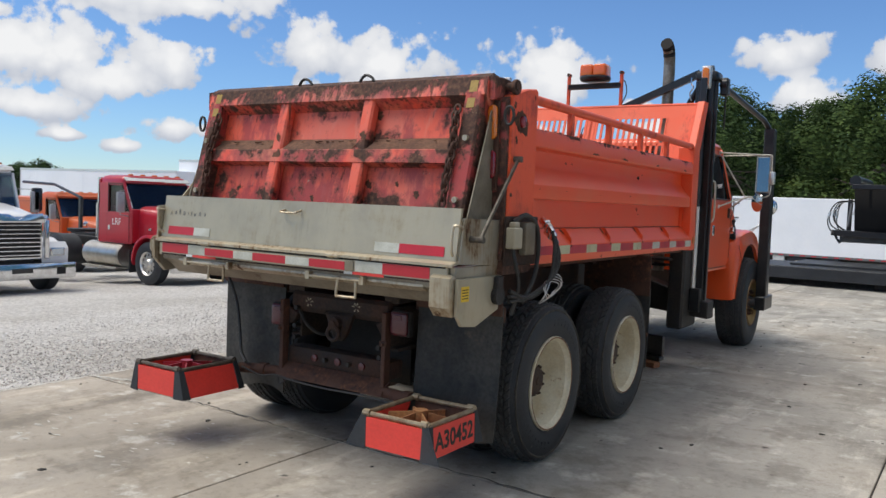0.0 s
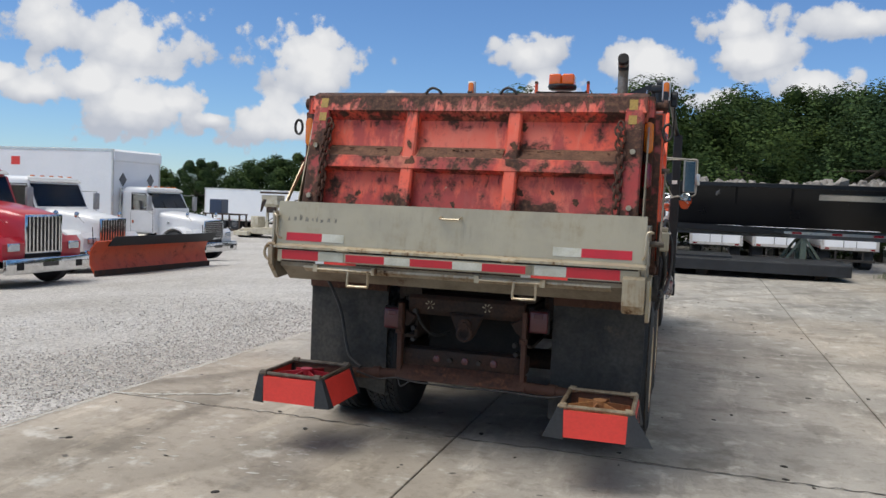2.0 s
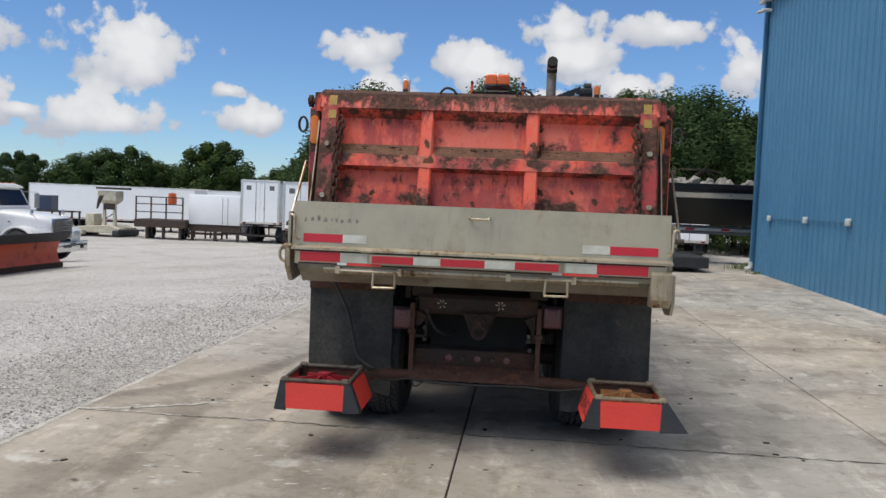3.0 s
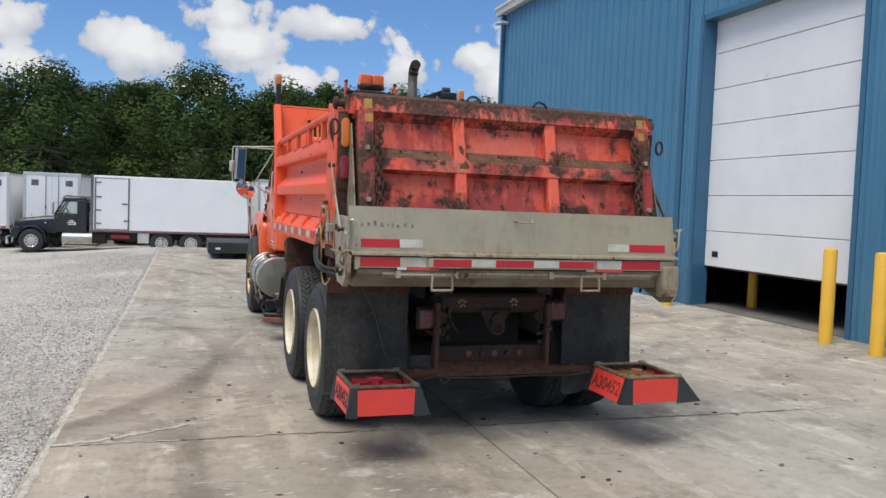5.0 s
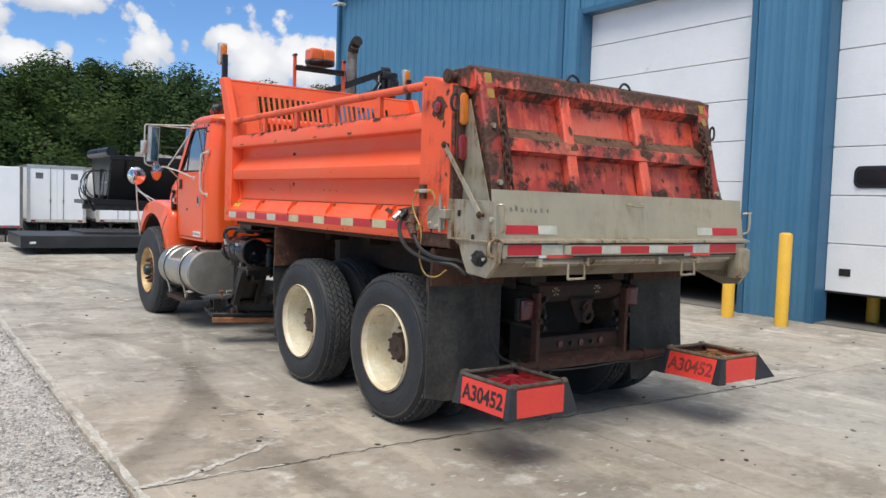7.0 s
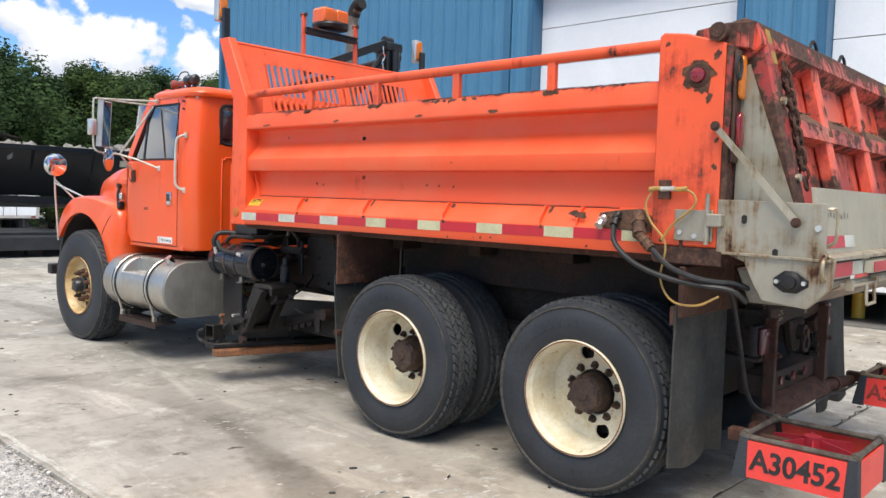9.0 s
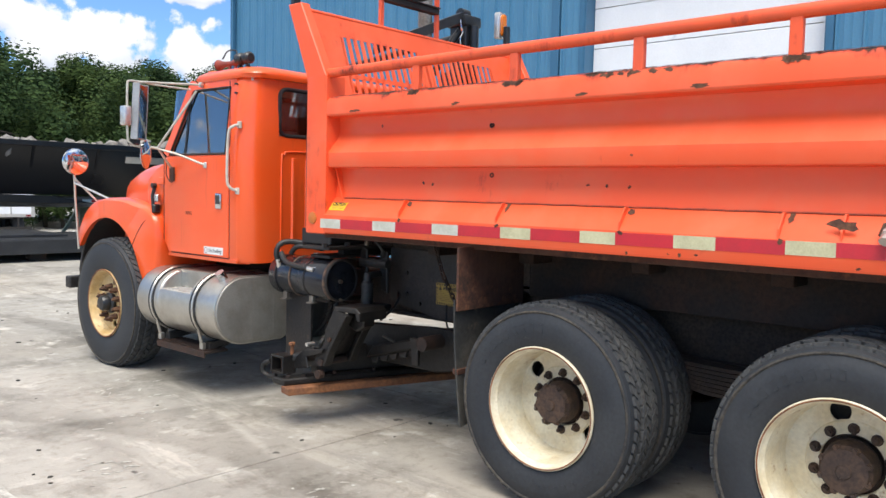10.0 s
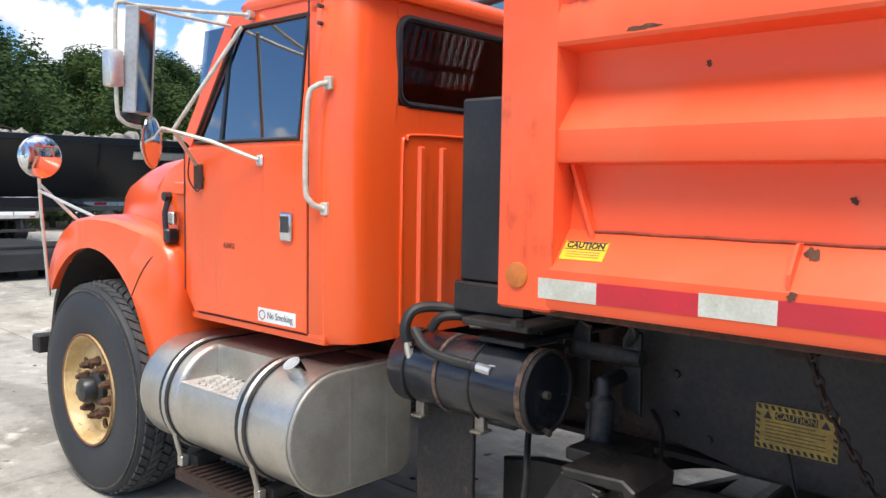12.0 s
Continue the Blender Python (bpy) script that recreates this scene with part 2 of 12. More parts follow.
def gate_paint(name, paint, faded, eaten):
    """Old orange paint: pale washes, maroon stains, rust that gathers low down and along the top, and runs."""
    m, t, p = shader(name)
    vec = t.nodes.new("ShaderNodeTexCoord").outputs["Object"]
    h = t.nodes.new("ShaderNodeSeparateXYZ")
    t.links.new(vec, h.inputs[0])
    def calc(op, a, b, c=None):
        n = t.nodes.new("ShaderNodeMath")
        n.operation = op
        for sock, v in zip(n.inputs, (a, b, c)):
            if v is None:
                continue
            if isinstance(v, (int, float)):
                sock.default_value = v
            else:
                t.links.new(v, sock)
        return n.outputs[0]
    c = mix_node(t, ramp_node(t, noise_node(t, vec, 1.7, 6, 0.6), 0.38, 0.66), paint, faded)
    wash = noise_node(t, vec, 2.0, 6, 0.6, (9, 9, 0.7))
    c = mix_node(t, ramp_node(t, wash, 0.50, 0.78), c, (0.72, 0.20, 0.13))
    low = ramp_node(t, h.outputs[2], 1.86, 1.56)
    top = ramp_node(t, h.outputs[2], 2.24, 2.36)
    stain = calc("MULTIPLY_ADD", low, 0.10, calc("ADD", noise_node(t, vec, 2.3, 8, 0.66, (3.2, 3.2, 1.1)), eaten * 0.8))
    c = mix_node(t, calc("MULTIPLY", ramp_node(t, stain, 0.50, 0.66), 0.72), c, (0.30, 0.030, 0.034))
    blot = noise_node(t, vec, 5.2, 10, 0.70)
    rust = calc("MULTIPLY_ADD", top, 0.13, calc("MULTIPLY_ADD", low, 0.075, calc("ADD", blot, eaten)))
    mask = ramp_node(t, rust, 0.585, 0.66)
    run = calc("MULTIPLY_ADD", ramp_node(t, h.outputs[2], 2.06, 2.32), 0.20, noise_node(t, vec, 1.0, 5, 0.6, (34, 34, 1.3)))
    runs = calc("MULTIPLY", ramp_node(t, run, 0.66, 0.76), 0.85)
    run2 = calc("MULTIPLY_ADD", ramp_node(t, h.outputs[2], 1.62, 1.86), 0.10, noise_node(t, vec, 1.3, 5, 0.6, (30, 30, 1.6)))
    runs2 = calc("MULTIPLY", calc("MULTIPLY", ramp_node(t, run2, 0.66, 0.75), ramp_node(t, h.outputs[2], 1.88, 1.86)), 0.8)
    full = calc("MAXIMUM", mask, calc("MAXIMUM", runs, runs2))
    tone = noise_node(t, vec, 30, 6, 0.7)
    r = t.nodes.new("ShaderNodeValToRGB")
    e = r.color_ramp.elements
    e[0].position, e[0].color = 0.30, (0.022, 0.014, 0.011, 1)
    e[1].position, e[1].color = 0.76, (0.19, 0.095, 0.055, 1)
    e.new(0.52).color = (0.075, 0.034, 0.022, 1)
    t.links.new(tone, r.inputs[0])
    halo = ramp_node(t, rust, 0.52, 0.62)
    c = mix_node(t, calc("MULTIPLY", halo, 0.55), c, (0.24, 0.040, 0.034))
    c = mix_node(t, full, c, r.outputs[0])
    chip = noise_node(t, vec, 13, 6, 0.65)
    c = mix_node(t, calc("MULTIPLY", ramp_node(t, chip, 0.69, 0.73), ramp_node(t, rust, 0.50, 0.56)), c, (0.46, 0.33, 0.20))
    t.links.new(c, p.inputs["Base Color"])
    rr = t.nodes.new("ShaderNodeMapRange")
    rr.inputs[3].default_value, rr.inputs[4].default_value = 0.44, 0.88
    t.links.new(full, rr.inputs[0])
    t.links.new(rr.outputs[0], p.inputs["Roughness"])
    bump_node(t, p, calc("MULTIPLY", mask, tone), 0.5, 0.006)
    return m


def lens(name, col, rough=0.18):
    m, t, p = shader(name)
    vec = t.nodes.new("ShaderNodeTexCoord").outputs["Object"]
    n = noise_node(t, vec, 60, 3, 0.5)
    t.links.new(mix_node(t, n, col, tuple(c * 0.7 for c in col)), p.inputs["Base Color"])
    p.inputs["Roughness"].default_value = rough
    p.inputs["Coat Weight"].default_value = 0.6
    bump_node(t, p, n, 0.3, 0.003)
    return m


def glass_mat(name, tint=(0.75, 0.82, 0.82), alpha=0.0):
    m, t, p = shader(name)
    t.nodes.remove(p)
    tr, gl, mx = t.nodes.new("ShaderNodeBsdfTransparent"), t.nodes.new("ShaderNodeBsdfGlossy"), t.nodes.new("ShaderNodeMixShader")
    tr.inputs[0].default_value = (*tint, 1)
    gl.inputs["Roughness"].default_value = 0.03
    fr = t.nodes.new("ShaderNodeFresnel")
    fr.inputs[0].default_value = 1.6
    add = t.nodes.new("ShaderNodeMath")
    add.operation = "ADD"
    add.inputs[1].default_value = alpha
    t.links.new(fr.outputs[0], add.inputs[0])
    t.links.new(add.outputs[0], mx.inputs[0])
    t.links.new(tr.outputs[0], mx.inputs[1])
    t.links.new(gl.outputs[0], mx.inputs[2])
    t.links.new(mx.outputs[0], t.nodes["Material Output"].inputs[0])
    return m


ORANGE = (0.86, 0.098, 0.016)
M_CAB = rusted("cab_orange_paint", ORANGE, 0.80, 0.86, 0.3, 0.28, 0.35, (0.84, 0.112, 0.024))
M_BODY = rusted("body_orange_paint", (0.84, 0.098, 0.026), 0.69, 0.76, 0.4, 0.45, 0.0, (0.80, 0.128, 0.048), (), (0.70, 0.60, 0.60), 0.0, 0.62)
M_SIDE = rusted("side_orange_paint", (0.84, 0.098, 0.026), 0.78, 0.83, 0.35, 0.42, 0.0, (0.80, 0.128, 0.048), ((2.03, 2.10, 0.15), (2.090, 2.116, 0.15)), (0.62, 0.50, 0.52), 0.0, 0.74)
M_POST = rusted("worn_orange_paint", (0.83, 0.102, 0.028), 0.635, 0.70, 0.3, 0.45, 0.0, None, (), (0.62, 0.50, 0.52), 0.0, 0.64)
M_GATE = gate_paint("rusted_orange_paint", (0.78, 0.104, 0.050), (0.70, 0.155, 0.10), 0.022)
M_GATE_BEAM = gate_paint("heavily_rusted_paint", (0.74, 0.090, 0.048), (0.50, 0.18, 0.11), 0.085)
M_GATE_SIDE = gate_paint("rust_eaten_paint", (0.50, 0.060, 0.036), (0.36, 0.10, 0.06), 0.14)
M_DIRT = plain("caked_brown_dirt", (0.115, 0.052, 0.030), 0.9, 0.0, (0.19, 0.095, 0.055), 12, 0.2, 60, 0.6, (0.05, 0.026, 0.018), 0.22)
# stained steel with shade put into its darker base colour
M_SHADED_STEEL = plain("shaded_stained_steel", (0.27, 0.235, 0.175), 0.5, 0.3, (0.17, 0.135, 0.09), 3.5, 0.08, 90, 0.08, (0.10, 0.055, 0.03), 0.16)
M_RUST = rusted("bare_rust", (0.085, 0.038, 0.022), 0.42, 0.6, 0.3, 0.8)
M_DARKRUST = plain("dark_rusty_steel", (0.027, 0.018, 0.014), 0.8, 0.0, (0.062, 0.028, 0.016), 5, 0.25, 50, 0.6)
M_STEEL = rusted("dull_stainless_steel", (0.44, 0.39, 0.28), 0.60, 0.85, 0.25, 0.40, 0.0, (0.36, 0.32, 0.235), (), (0.74, 0.66, 0.53), 0.3)
M_PLATE = rusted("rust_stained_plate", (0.40, 0.36, 0.28), 0.585, 0.72, 0.45, 0.40, 0.0, (0.29, 0.26, 0.20), (), (0.70, 0.52, 0.34), 0.45)
M_STEEL2 = rusted("worn_stainless_edge", (0.50, 0.44, 0.33), 0.58, 0.70, 0.5, 0.40, 0.0, (0.40, 0.34, 0.24), (), (0.62, 0.48, 0.34), 0.5)
M_CHASSIS = plain("grimy_black_chassis", (0.019, 0.018, 0.018), 0.6, 0.0, (0.040, 0.032, 0.026), 4.5, 0.3, 60, 0.6, (0.085, 0.055, 0.036), 0.16)
M_BLACK = plain("black_enamel", (0.012, 0.013, 0.015), 0.34, 0.0, (0.024, 0.024, 0.025), 4, 0.2, 60, 0.1, (0.07, 0.05, 0.035), 0.02)
M_TYRETREAD = plain("dusty_tread_rubber", (0.050, 0.053, 0.056), 0.80, 0.0, (0.082, 0.082, 0.080), 9, 0.25, 60, 0.4, (0.11, 0.10, 0.085), 0.06)
M_SHOULDER = plain("dust_tan_rubber", (0.10, 0.085, 0.065), 0.85, 0.0, (0.05, 0.047, 0.044), 7, 0.3, 60, 0.3)
M_TYRE = plain("worn_tyre_rubber", (0.019, 0.022, 0.027), 0.62, 0.0, (0.033, 0.036, 0.040), 2.2, 0.14, 60, 0.15, (0.10, 0.092, 0.078), 0.06)
M_FLAP = plain("mud_flap_rubber", (0.028, 0.029, 0.028), 0.75, 0.0, (0.075, 0.070, 0.060), 3.2, 0.2, 40, 0.5, (0.12, 0.09, 0.06), 0.14)
M_RIM = plain("cream_rim_paint", (0.78, 0.72, 0.56), 0.36, 0.0, (0.66, 0.56, 0.37), 6, 0.07, 60, 0.10, (0.30, 0.15, 0.055), 0.17)
M_RIMF = plain("yellowed_rim_paint", (0.68, 0.50, 0.25), 0.42, 0.0, (0.55, 0.36, 0.14), 7, 0.08, 60, 0.08, (0.16, 0.055, 0.022), 0.24)
M_HUB = plain("rusty_hub", (0.050, 0.031, 0.024), 0.75, 0.0, (0.095, 0.055, 0.036), 14, 0.25, 60, 0.6)
M_TANK = plain("brushed_aluminium_tank", (0.56, 0.54, 0.49), 0.34, 0.85, (0.44, 0.41, 0.36), 4, 0.06, 120, 0.08, (0.26, 0.19, 0.12), 0.05)
M_TANKEND = plain("dull_grey_tank_end", (0.34, 0.325, 0.29), 0.5, 0.6, (0.26, 0.245, 0.215), 5, 0.06, 120, 0.05, (0.16, 0.12, 0.08), 0.06)
M_TREAD = plain("bright_tread_aluminium", (0.66, 0.64, 0.60), 0.5, 0.35, (0.52, 0.50, 0.46), 9, 0.1, 90, 0.1)
M_CHROME = plain("chrome", (0.72, 0.73, 0.74), 0.12, 1.0, (0.62, 0.62, 0.62), 8, 0.04, 60, 0.02)
M_ALU = plain("polished_aluminium", (0.76, 0.74, 0.70), 0.3, 0.8, (0.66, 0.64, 0.6), 8, 0.05, 60, 0.05)
M_MIRROR = plain("mirror_glass", (0.80, 0.83, 0.84), 0.02, 1.0, (0.78, 0.81, 0.82), 4, 0.0, 60, 0.0)
M_ARM = plain("cream_white_tube", (0.66, 0.63, 0.55), 0.35, 0.15, (0.50, 0.46, 0.38), 14, 0.1, 60, 0.05, (0.2, 0.13, 0.08), 0.1)
M_SHELL = plain("dull_grey_mirror_shell", (0.42, 0.42, 0.42), 0.42, 0.35, (0.34, 0.34, 0.34), 9, 0.1, 60, 0.1)
# colour darkened to stand for dark surroundings reflected in the door mirrors
M_MIRROR2 = plain("dark_reflection_mirror", (0.24, 0.27, 0.27), 0.03, 1.0, (0.21, 0.24, 0.24), 4, 0.0, 60, 0.0)
M_SIDEGLASS = glass_mat("side_window_glass", (0.92, 0.985, 0.985), 0.30)
M_GLASS = glass_mat("window_glass", (0.93, 0.985, 0.985), 0.20)
M_CLEARGLASS = glass_mat("clear_rear_glass", (0.95, 0.98, 0.98), 0.0)
M_GREASE = plain("greasy_black_iron", (0.010, 0.0098, 0.0096), 0.45, 0.1, (0.024, 0.020, 0.017), 7, 0.3, 40, 0.7, (0.075, 0.045, 0.028), 0.12)
M_AMBER = lens("amber_lens", (0.78, 0.20, 0.01))
M_RED = lens("red_lens", (0.26, 0.010, 0.018))
M_DULLRED = lens("dusty_red_lens", (0.10, 0.012, 0.018), 0.5)
M_REDTAPE = plain("red_reflective_tape", (0.54, 0.022, 0.034), 0.35, 0.0, (0.46, 0.022, 0.032), 5, 0.04, 120, 0.05, (0.2, 0.05, 0.03), 0.0)
M_OLDTAPE = plain("yellowed_reflective_tape", (0.58, 0.55, 0.34), 0.4, 0.0, (0.46, 0.42, 0.25), 6, 0.08, 120, 0.05, (0.3, 0.22, 0.12), 0.14)
M_WHITETAPE = plain("silver_reflective_tape", (0.60, 0.60, 0.52), 0.35, 0.0, (0.47, 0.46, 0.37), 6, 0.08, 120, 0.05, (0.3, 0.22, 0.12), 0.10)
M_PANEL = plain("scarlet_plastic_panel", (0.80, 0.06, 0.045), 0.4, 0.0, (0.72, 0.055, 0.04), 4, 0.05, 60, 0.05, (0.3, 0.06, 0.04), 0.02)
M_YELLOW = plain("yellow_decal", (0.82, 0.56, 0.03), 0.42, 0.0, (0.76, 0.48, 0.02), 8, 0.05, 60, 0.02)
M_OLDYELLOW = plain("weathered_yellow_decal", (0.50, 0.32, 0.05), 0.55, 0.0, (0.36, 0.23, 0.05), 8, 0.15, 60, 0.1, (0.06, 0.045, 0.03), 0.1)
M_INK = plain("black_ink", (0.014, 0.013, 0.013), 0.6, 0.0, (0.03, 0.028, 0.026), 20, 0.1, 60, 0.0)
M_FADEDINK = plain("faded_black_stencil", (0.16, 0.03, 0.02), 0.6, 0.0, (0.35, 0.05, 0.035), 16, 0.2, 60, 0.0)
M_SMUDGE = plain("smudged_grey_stencil", (0.17, 0.16, 0.13), 0.6, 0.2, (0.30, 0.28, 0.23), 24, 0.2, 60, 0.0)
M_WHITE = plain("white_sticker", (0.78, 0.78, 0.76), 0.45, 0.0, (0.7, 0.7, 0.67), 6, 0.04, 60, 0.02)
M_HOSE = plain("black_hose", (0.011, 0.0115, 0.012), 0.5, 0.0, (0.035, 0.033, 0.03), 10, 0.2, 80, 0.1)
M_YHOSE = plain("yellow_cable", (0.50, 0.29, 0.07), 0.55, 0.0, (0.36, 0.22, 0.07), 12, 0.1, 80, 0.1, (0.12, 0.08, 0.04), 0.12)
M_SEAT = plain("grey_seat_cloth", (0.26, 0.27, 0.27), 0.85, 0.0, (0.42, 0.41, 0.39), 14, 0.2, 120, 0.3)
M_DASH = plain("dark_cab_trim", (0.03, 0.03, 0.032), 0.7, 0.0, (0.05, 0.05, 0.05), 8, 0.1, 80, 0.1)
M_NAVYBLACK = plain("scuffed_navy_black_paint", (0.010, 0.012, 0.018), 0.24, 0.0, (0.020, 0.021, 0.026), 5, 0.15, 60, 0.08, (0.07, 0.045, 0.03), 0.05, 0.3)
M_EXHAUST = plain("heat_stained_exhaust", (0.36, 0.32, 0.27), 0.42, 0.7, (0.20, 0.16, 0.12), 7, 0.15, 60, 0.1)
# black for the sooty pipe mouth, also stands for shade in gaps
M_SOOT_SHADE = plain("soot_and_shade_black", (0.010, 0.009, 0.009), 0.8, 0.0, (0.02, 0.018, 0.016), 8, 0.2, 60, 0.2)
M_BLADE = plain("rusty_scraper_blade", (0.30, 0.12, 0.045), 0.75, 0.0, (0.17, 0.07, 0.035), 6, 0.2, 50, 0.4, (0.06, 0.045, 0.035), 0.12)
M_BEACON = lens("orange_beacon_dome", (0.88, 0.15, 0.012))
M_WING = rusted("stained_wing_steel", (0.40, 0.36, 0.27), 0.60, 0.74, 0.6, 0.42, 0.0, (0.33, 0.285, 0.20), (), (0.60, 0.48, 0.34), 0.45)
M_SPINRED = plain("red_spinner_paint", (0.36, 0.018, 0.03), 0.45, 0.0, (0.28, 0.02, 0.03), 8, 0.1, 60, 0.1, (0.1, 0.03, 0.02), 0.1)
M_HORN = plain("dull_red_paint", (0.32, 0.05, 0.025), 0.45, 0.0, (0.20, 0.045, 0.03), 14, 0.1, 60, 0.1, (0.08, 0.04, 0.03), 0.15)
M_WELD = plain("rust_red_weld", (0.24, 0.05, 0.025), 0.7, 0.0, (0.40, 0.06, 0.022), 22, 0.2, 60, 0.3, (0.07, 0.03, 0.02), 0.25)
M_OLDAMBER = plain("faded_amber_lens", (0.62, 0.17, 0.02), 0.35, 0.0, (0.52, 0.15, 0.03), 12, 0.1, 60, 0.1, (0.25, 0.09, 0.03), 0.1)
M_BAND = plain("tan_rust_band", (0.20, 0.12, 0.075), 0.8, 0.0, (0.06, 0.045, 0.04), 30, 0.2, 60, 0.2)
M_OLDRAM = plain("grimy_grey_ram", (0.05, 0.048, 0.046), 0.5, 0.2, (0.022, 0.02, 0.02), 10, 0.25, 60, 0.4, (0.10, 0.07, 0.05), 0.1)
M_DUSTRAIL = plain("dirt_splashed_frame", (0.038, 0.029, 0.024), 0.85, 0.0, (0.072, 0.048, 0.034), 3.5, 0.3, 60, 0.5, (0.018, 0.015, 0.014), 0.2)
M_HOIST = plain("oily_brown_plate", (0.024, 0.020, 0.018), 0.55, 0.0, (0.052, 0.037, 0.029), 3.5, 0.25, 60, 0.5, (0.014, 0.014, 0.017), 0.2)
M_SPINRUST = plain("rust_brown_spinner", (0.42, 0.20, 0.07), 0.7, 0.0, (0.26, 0.11, 0.045), 9, 0.2, 60, 0.3)
M_FITTING = plain("brown_crusted_rust", (0.17, 0.085, 0.045), 0.85, 0.0, (0.085, 0.045, 0.03), 16, 0.25, 60, 0.6, (0.03, 0.022, 0.018), 0.2)
M_OLDPIPE = plain("grimy_grey_tube", (0.13, 0.11, 0.085), 0.6, 0.2, (0.07, 0.05, 0.035), 14, 0.15, 60, 0.2)
M_PIPE = plain("old_galvanised_tube", (0.33, 0.27, 0.18), 0.5, 0.4, (0.22, 0.15, 0.09), 14, 0.15, 60, 0.2)


# ---- builders ----
def box(bm, x0, x1, y0, y1, z0, z1, b=0.0, seg=1):
    r = bmesh.ops.create_cube(bm, size=1.0)
    vs = r["verts"]
    for v in vs:
        v.co = Vector(((x0 + x1) / 2 + v.co.x * (x1 - x0), (y0 + y1) / 2 + v.co.y * (y1 - y0), (z0 + z1) / 2 + v.co.z * (z1 - z0)))
    if b:
        es = list({e for v in vs for e in v.link_edges})
        bmesh.ops.bevel(bm, geom=es, offset=b, segments=seg, profile=0.5, affect="EDGES")


def to3(axis, u, v, w):
    return {"x": (w, u, v), "y": (u, w, v), "z": (u, v, w)}[axis]


def prism(bm, pts, axis, a, b, bev=0.0, seg=1):
    """A polygon drawn out along an axis: x takes (y, z) points, y takes (x, z), z takes (x, y)."""
    lo = [bm.verts.new(to3(axis, u, v, a)) for u, v in pts]
    hi = [bm.verts.new(to3(axis, u, v, b)) for u, v in pts]
    n = len(pts)
    fs = [bm.faces.new(lo), bm.faces.new(hi[::-1])]
    for i in range(n):
        fs.append(bm.faces.new((lo[i], hi[i], hi[(i + 1) % n], lo[(i + 1) % n])))
    if bev:
        bmesh.ops.recalc_face_normals(bm, faces=fs)
        es = list({e for f in fs[:2] for e in f.edges})
        bmesh.ops.bevel(bm, geom=es, offset=bev, segments=seg, profile=0.5, affect="EDGES")


def frame_of(d):
    d = Vector(d).normalized()
    ref = Vector((0, 0, 1)) if abs(d.z) < 0.9 else Vector((1, 0, 0))
    a = d.cross(ref).normalized()
    return a, d.cross(a).normalized()


def cyl(bm, p, q, r, n=16, r2=None, caps=True):
    p, q = Vector(p), Vector(q)
    r2 = r if r2 is None else r2
    a, b = frame_of(q - p)
    ring = [[bm.verts.new(c + (a * math.cos(2 * math.pi * i / n) + b * math.sin(2 * math.pi * i / n)) * rr) for i in range(n)] for c, rr in ((p, r), (q, r2))]
    for i in range(n):
        bm.faces.new((ring[0][i], ring[0][(i + 1) % n], ring[1][(i + 1) % n], ring[1][i]))
    if caps:
        bm.faces.new(ring[0][::-1])
        bm.faces.new(ring[1])


def rounded(pts, steps=6):
    """A smooth line through the points."""
    p = [Vector(v) for v in pts]
    p = [p[0] * 2 - p[1]] + p + [p[-1] * 2 - p[-2]]
    out = []
    for i in range(1, len(p) - 2):
        for k in range(steps):
            t = k / steps
            out.append(0.5 * (2 * p[i] + (p[i + 1] - p[i - 1]) * t + (2 * p[i - 1] - 5 * p[i] + 4 * p[i + 1] - p[i + 2]) * t * t + (3 * p[i] - p[i - 1] - 3 * p[i + 1] + p[i + 2]) * t ** 3))
    return out + [p[-2]]


def tube(bm, pts, r, n=8, closed=False):
    pts = [Vector(v) for v in pts]
    m = len(pts)
    rings = []
    a = None
    for i, c in enumerate(pts):
        if closed:
            d = (pts[(i + 1) % m] - pts[i - 1]).normalized()
        else:
            d = (pts[min(i + 1, m - 1)] - pts[max(i - 1, 0)]).normalized()
        if a is None:
            a, b = frame_of(d)
        else:
            a = (a - d * a.dot(d)).normalized()
            b = d.cross(a)
        rings.append([bm.verts.new(c + (a * math.cos(2 * math.pi * k / n) + b * math.sin(2 * math.pi * k / n)) * r) for k in range(n)])
    for i in range(m if closed else m - 1):
        r0, r1 = rings[i], rings[(i + 1) % m]
        for k in range(n):
            bm.faces.new((r0[k], r0[(k + 1) % n], r1[(k + 1) % n], r1[k]))
    if not closed:
        bm.faces.new(rings[0][::-1])
        bm.faces.new(rings[-1])


def lathe(bm, prof, centre, axis="x", n=40, closed=True):
    """Turns a profile of (along, radius) round an axis."""
    c = Vector(centre)
    rings = []
    for along, r in prof:
        ring = []
        for i in range(n):
            u, v = r * math.cos(2 * math.pi * i / n), r * math.sin(2 * math.pi * i / n)
            ring.append(bm.verts.new(c + Vector(to3(axis, u, v, along))))
        rings.append(ring)
    m = len(rings)
    for j in range(m if closed else m - 1):
        r0, r1 = rings[j], rings[(j + 1) % m]
        for i in range(n):
            bm.faces.new((r0[i], r0[(i + 1) % n], r1[(i + 1) % n], r1[i]))
    if not closed:
        for ring in (rings[0], rings[-1]):
            bm.faces.new(ring)


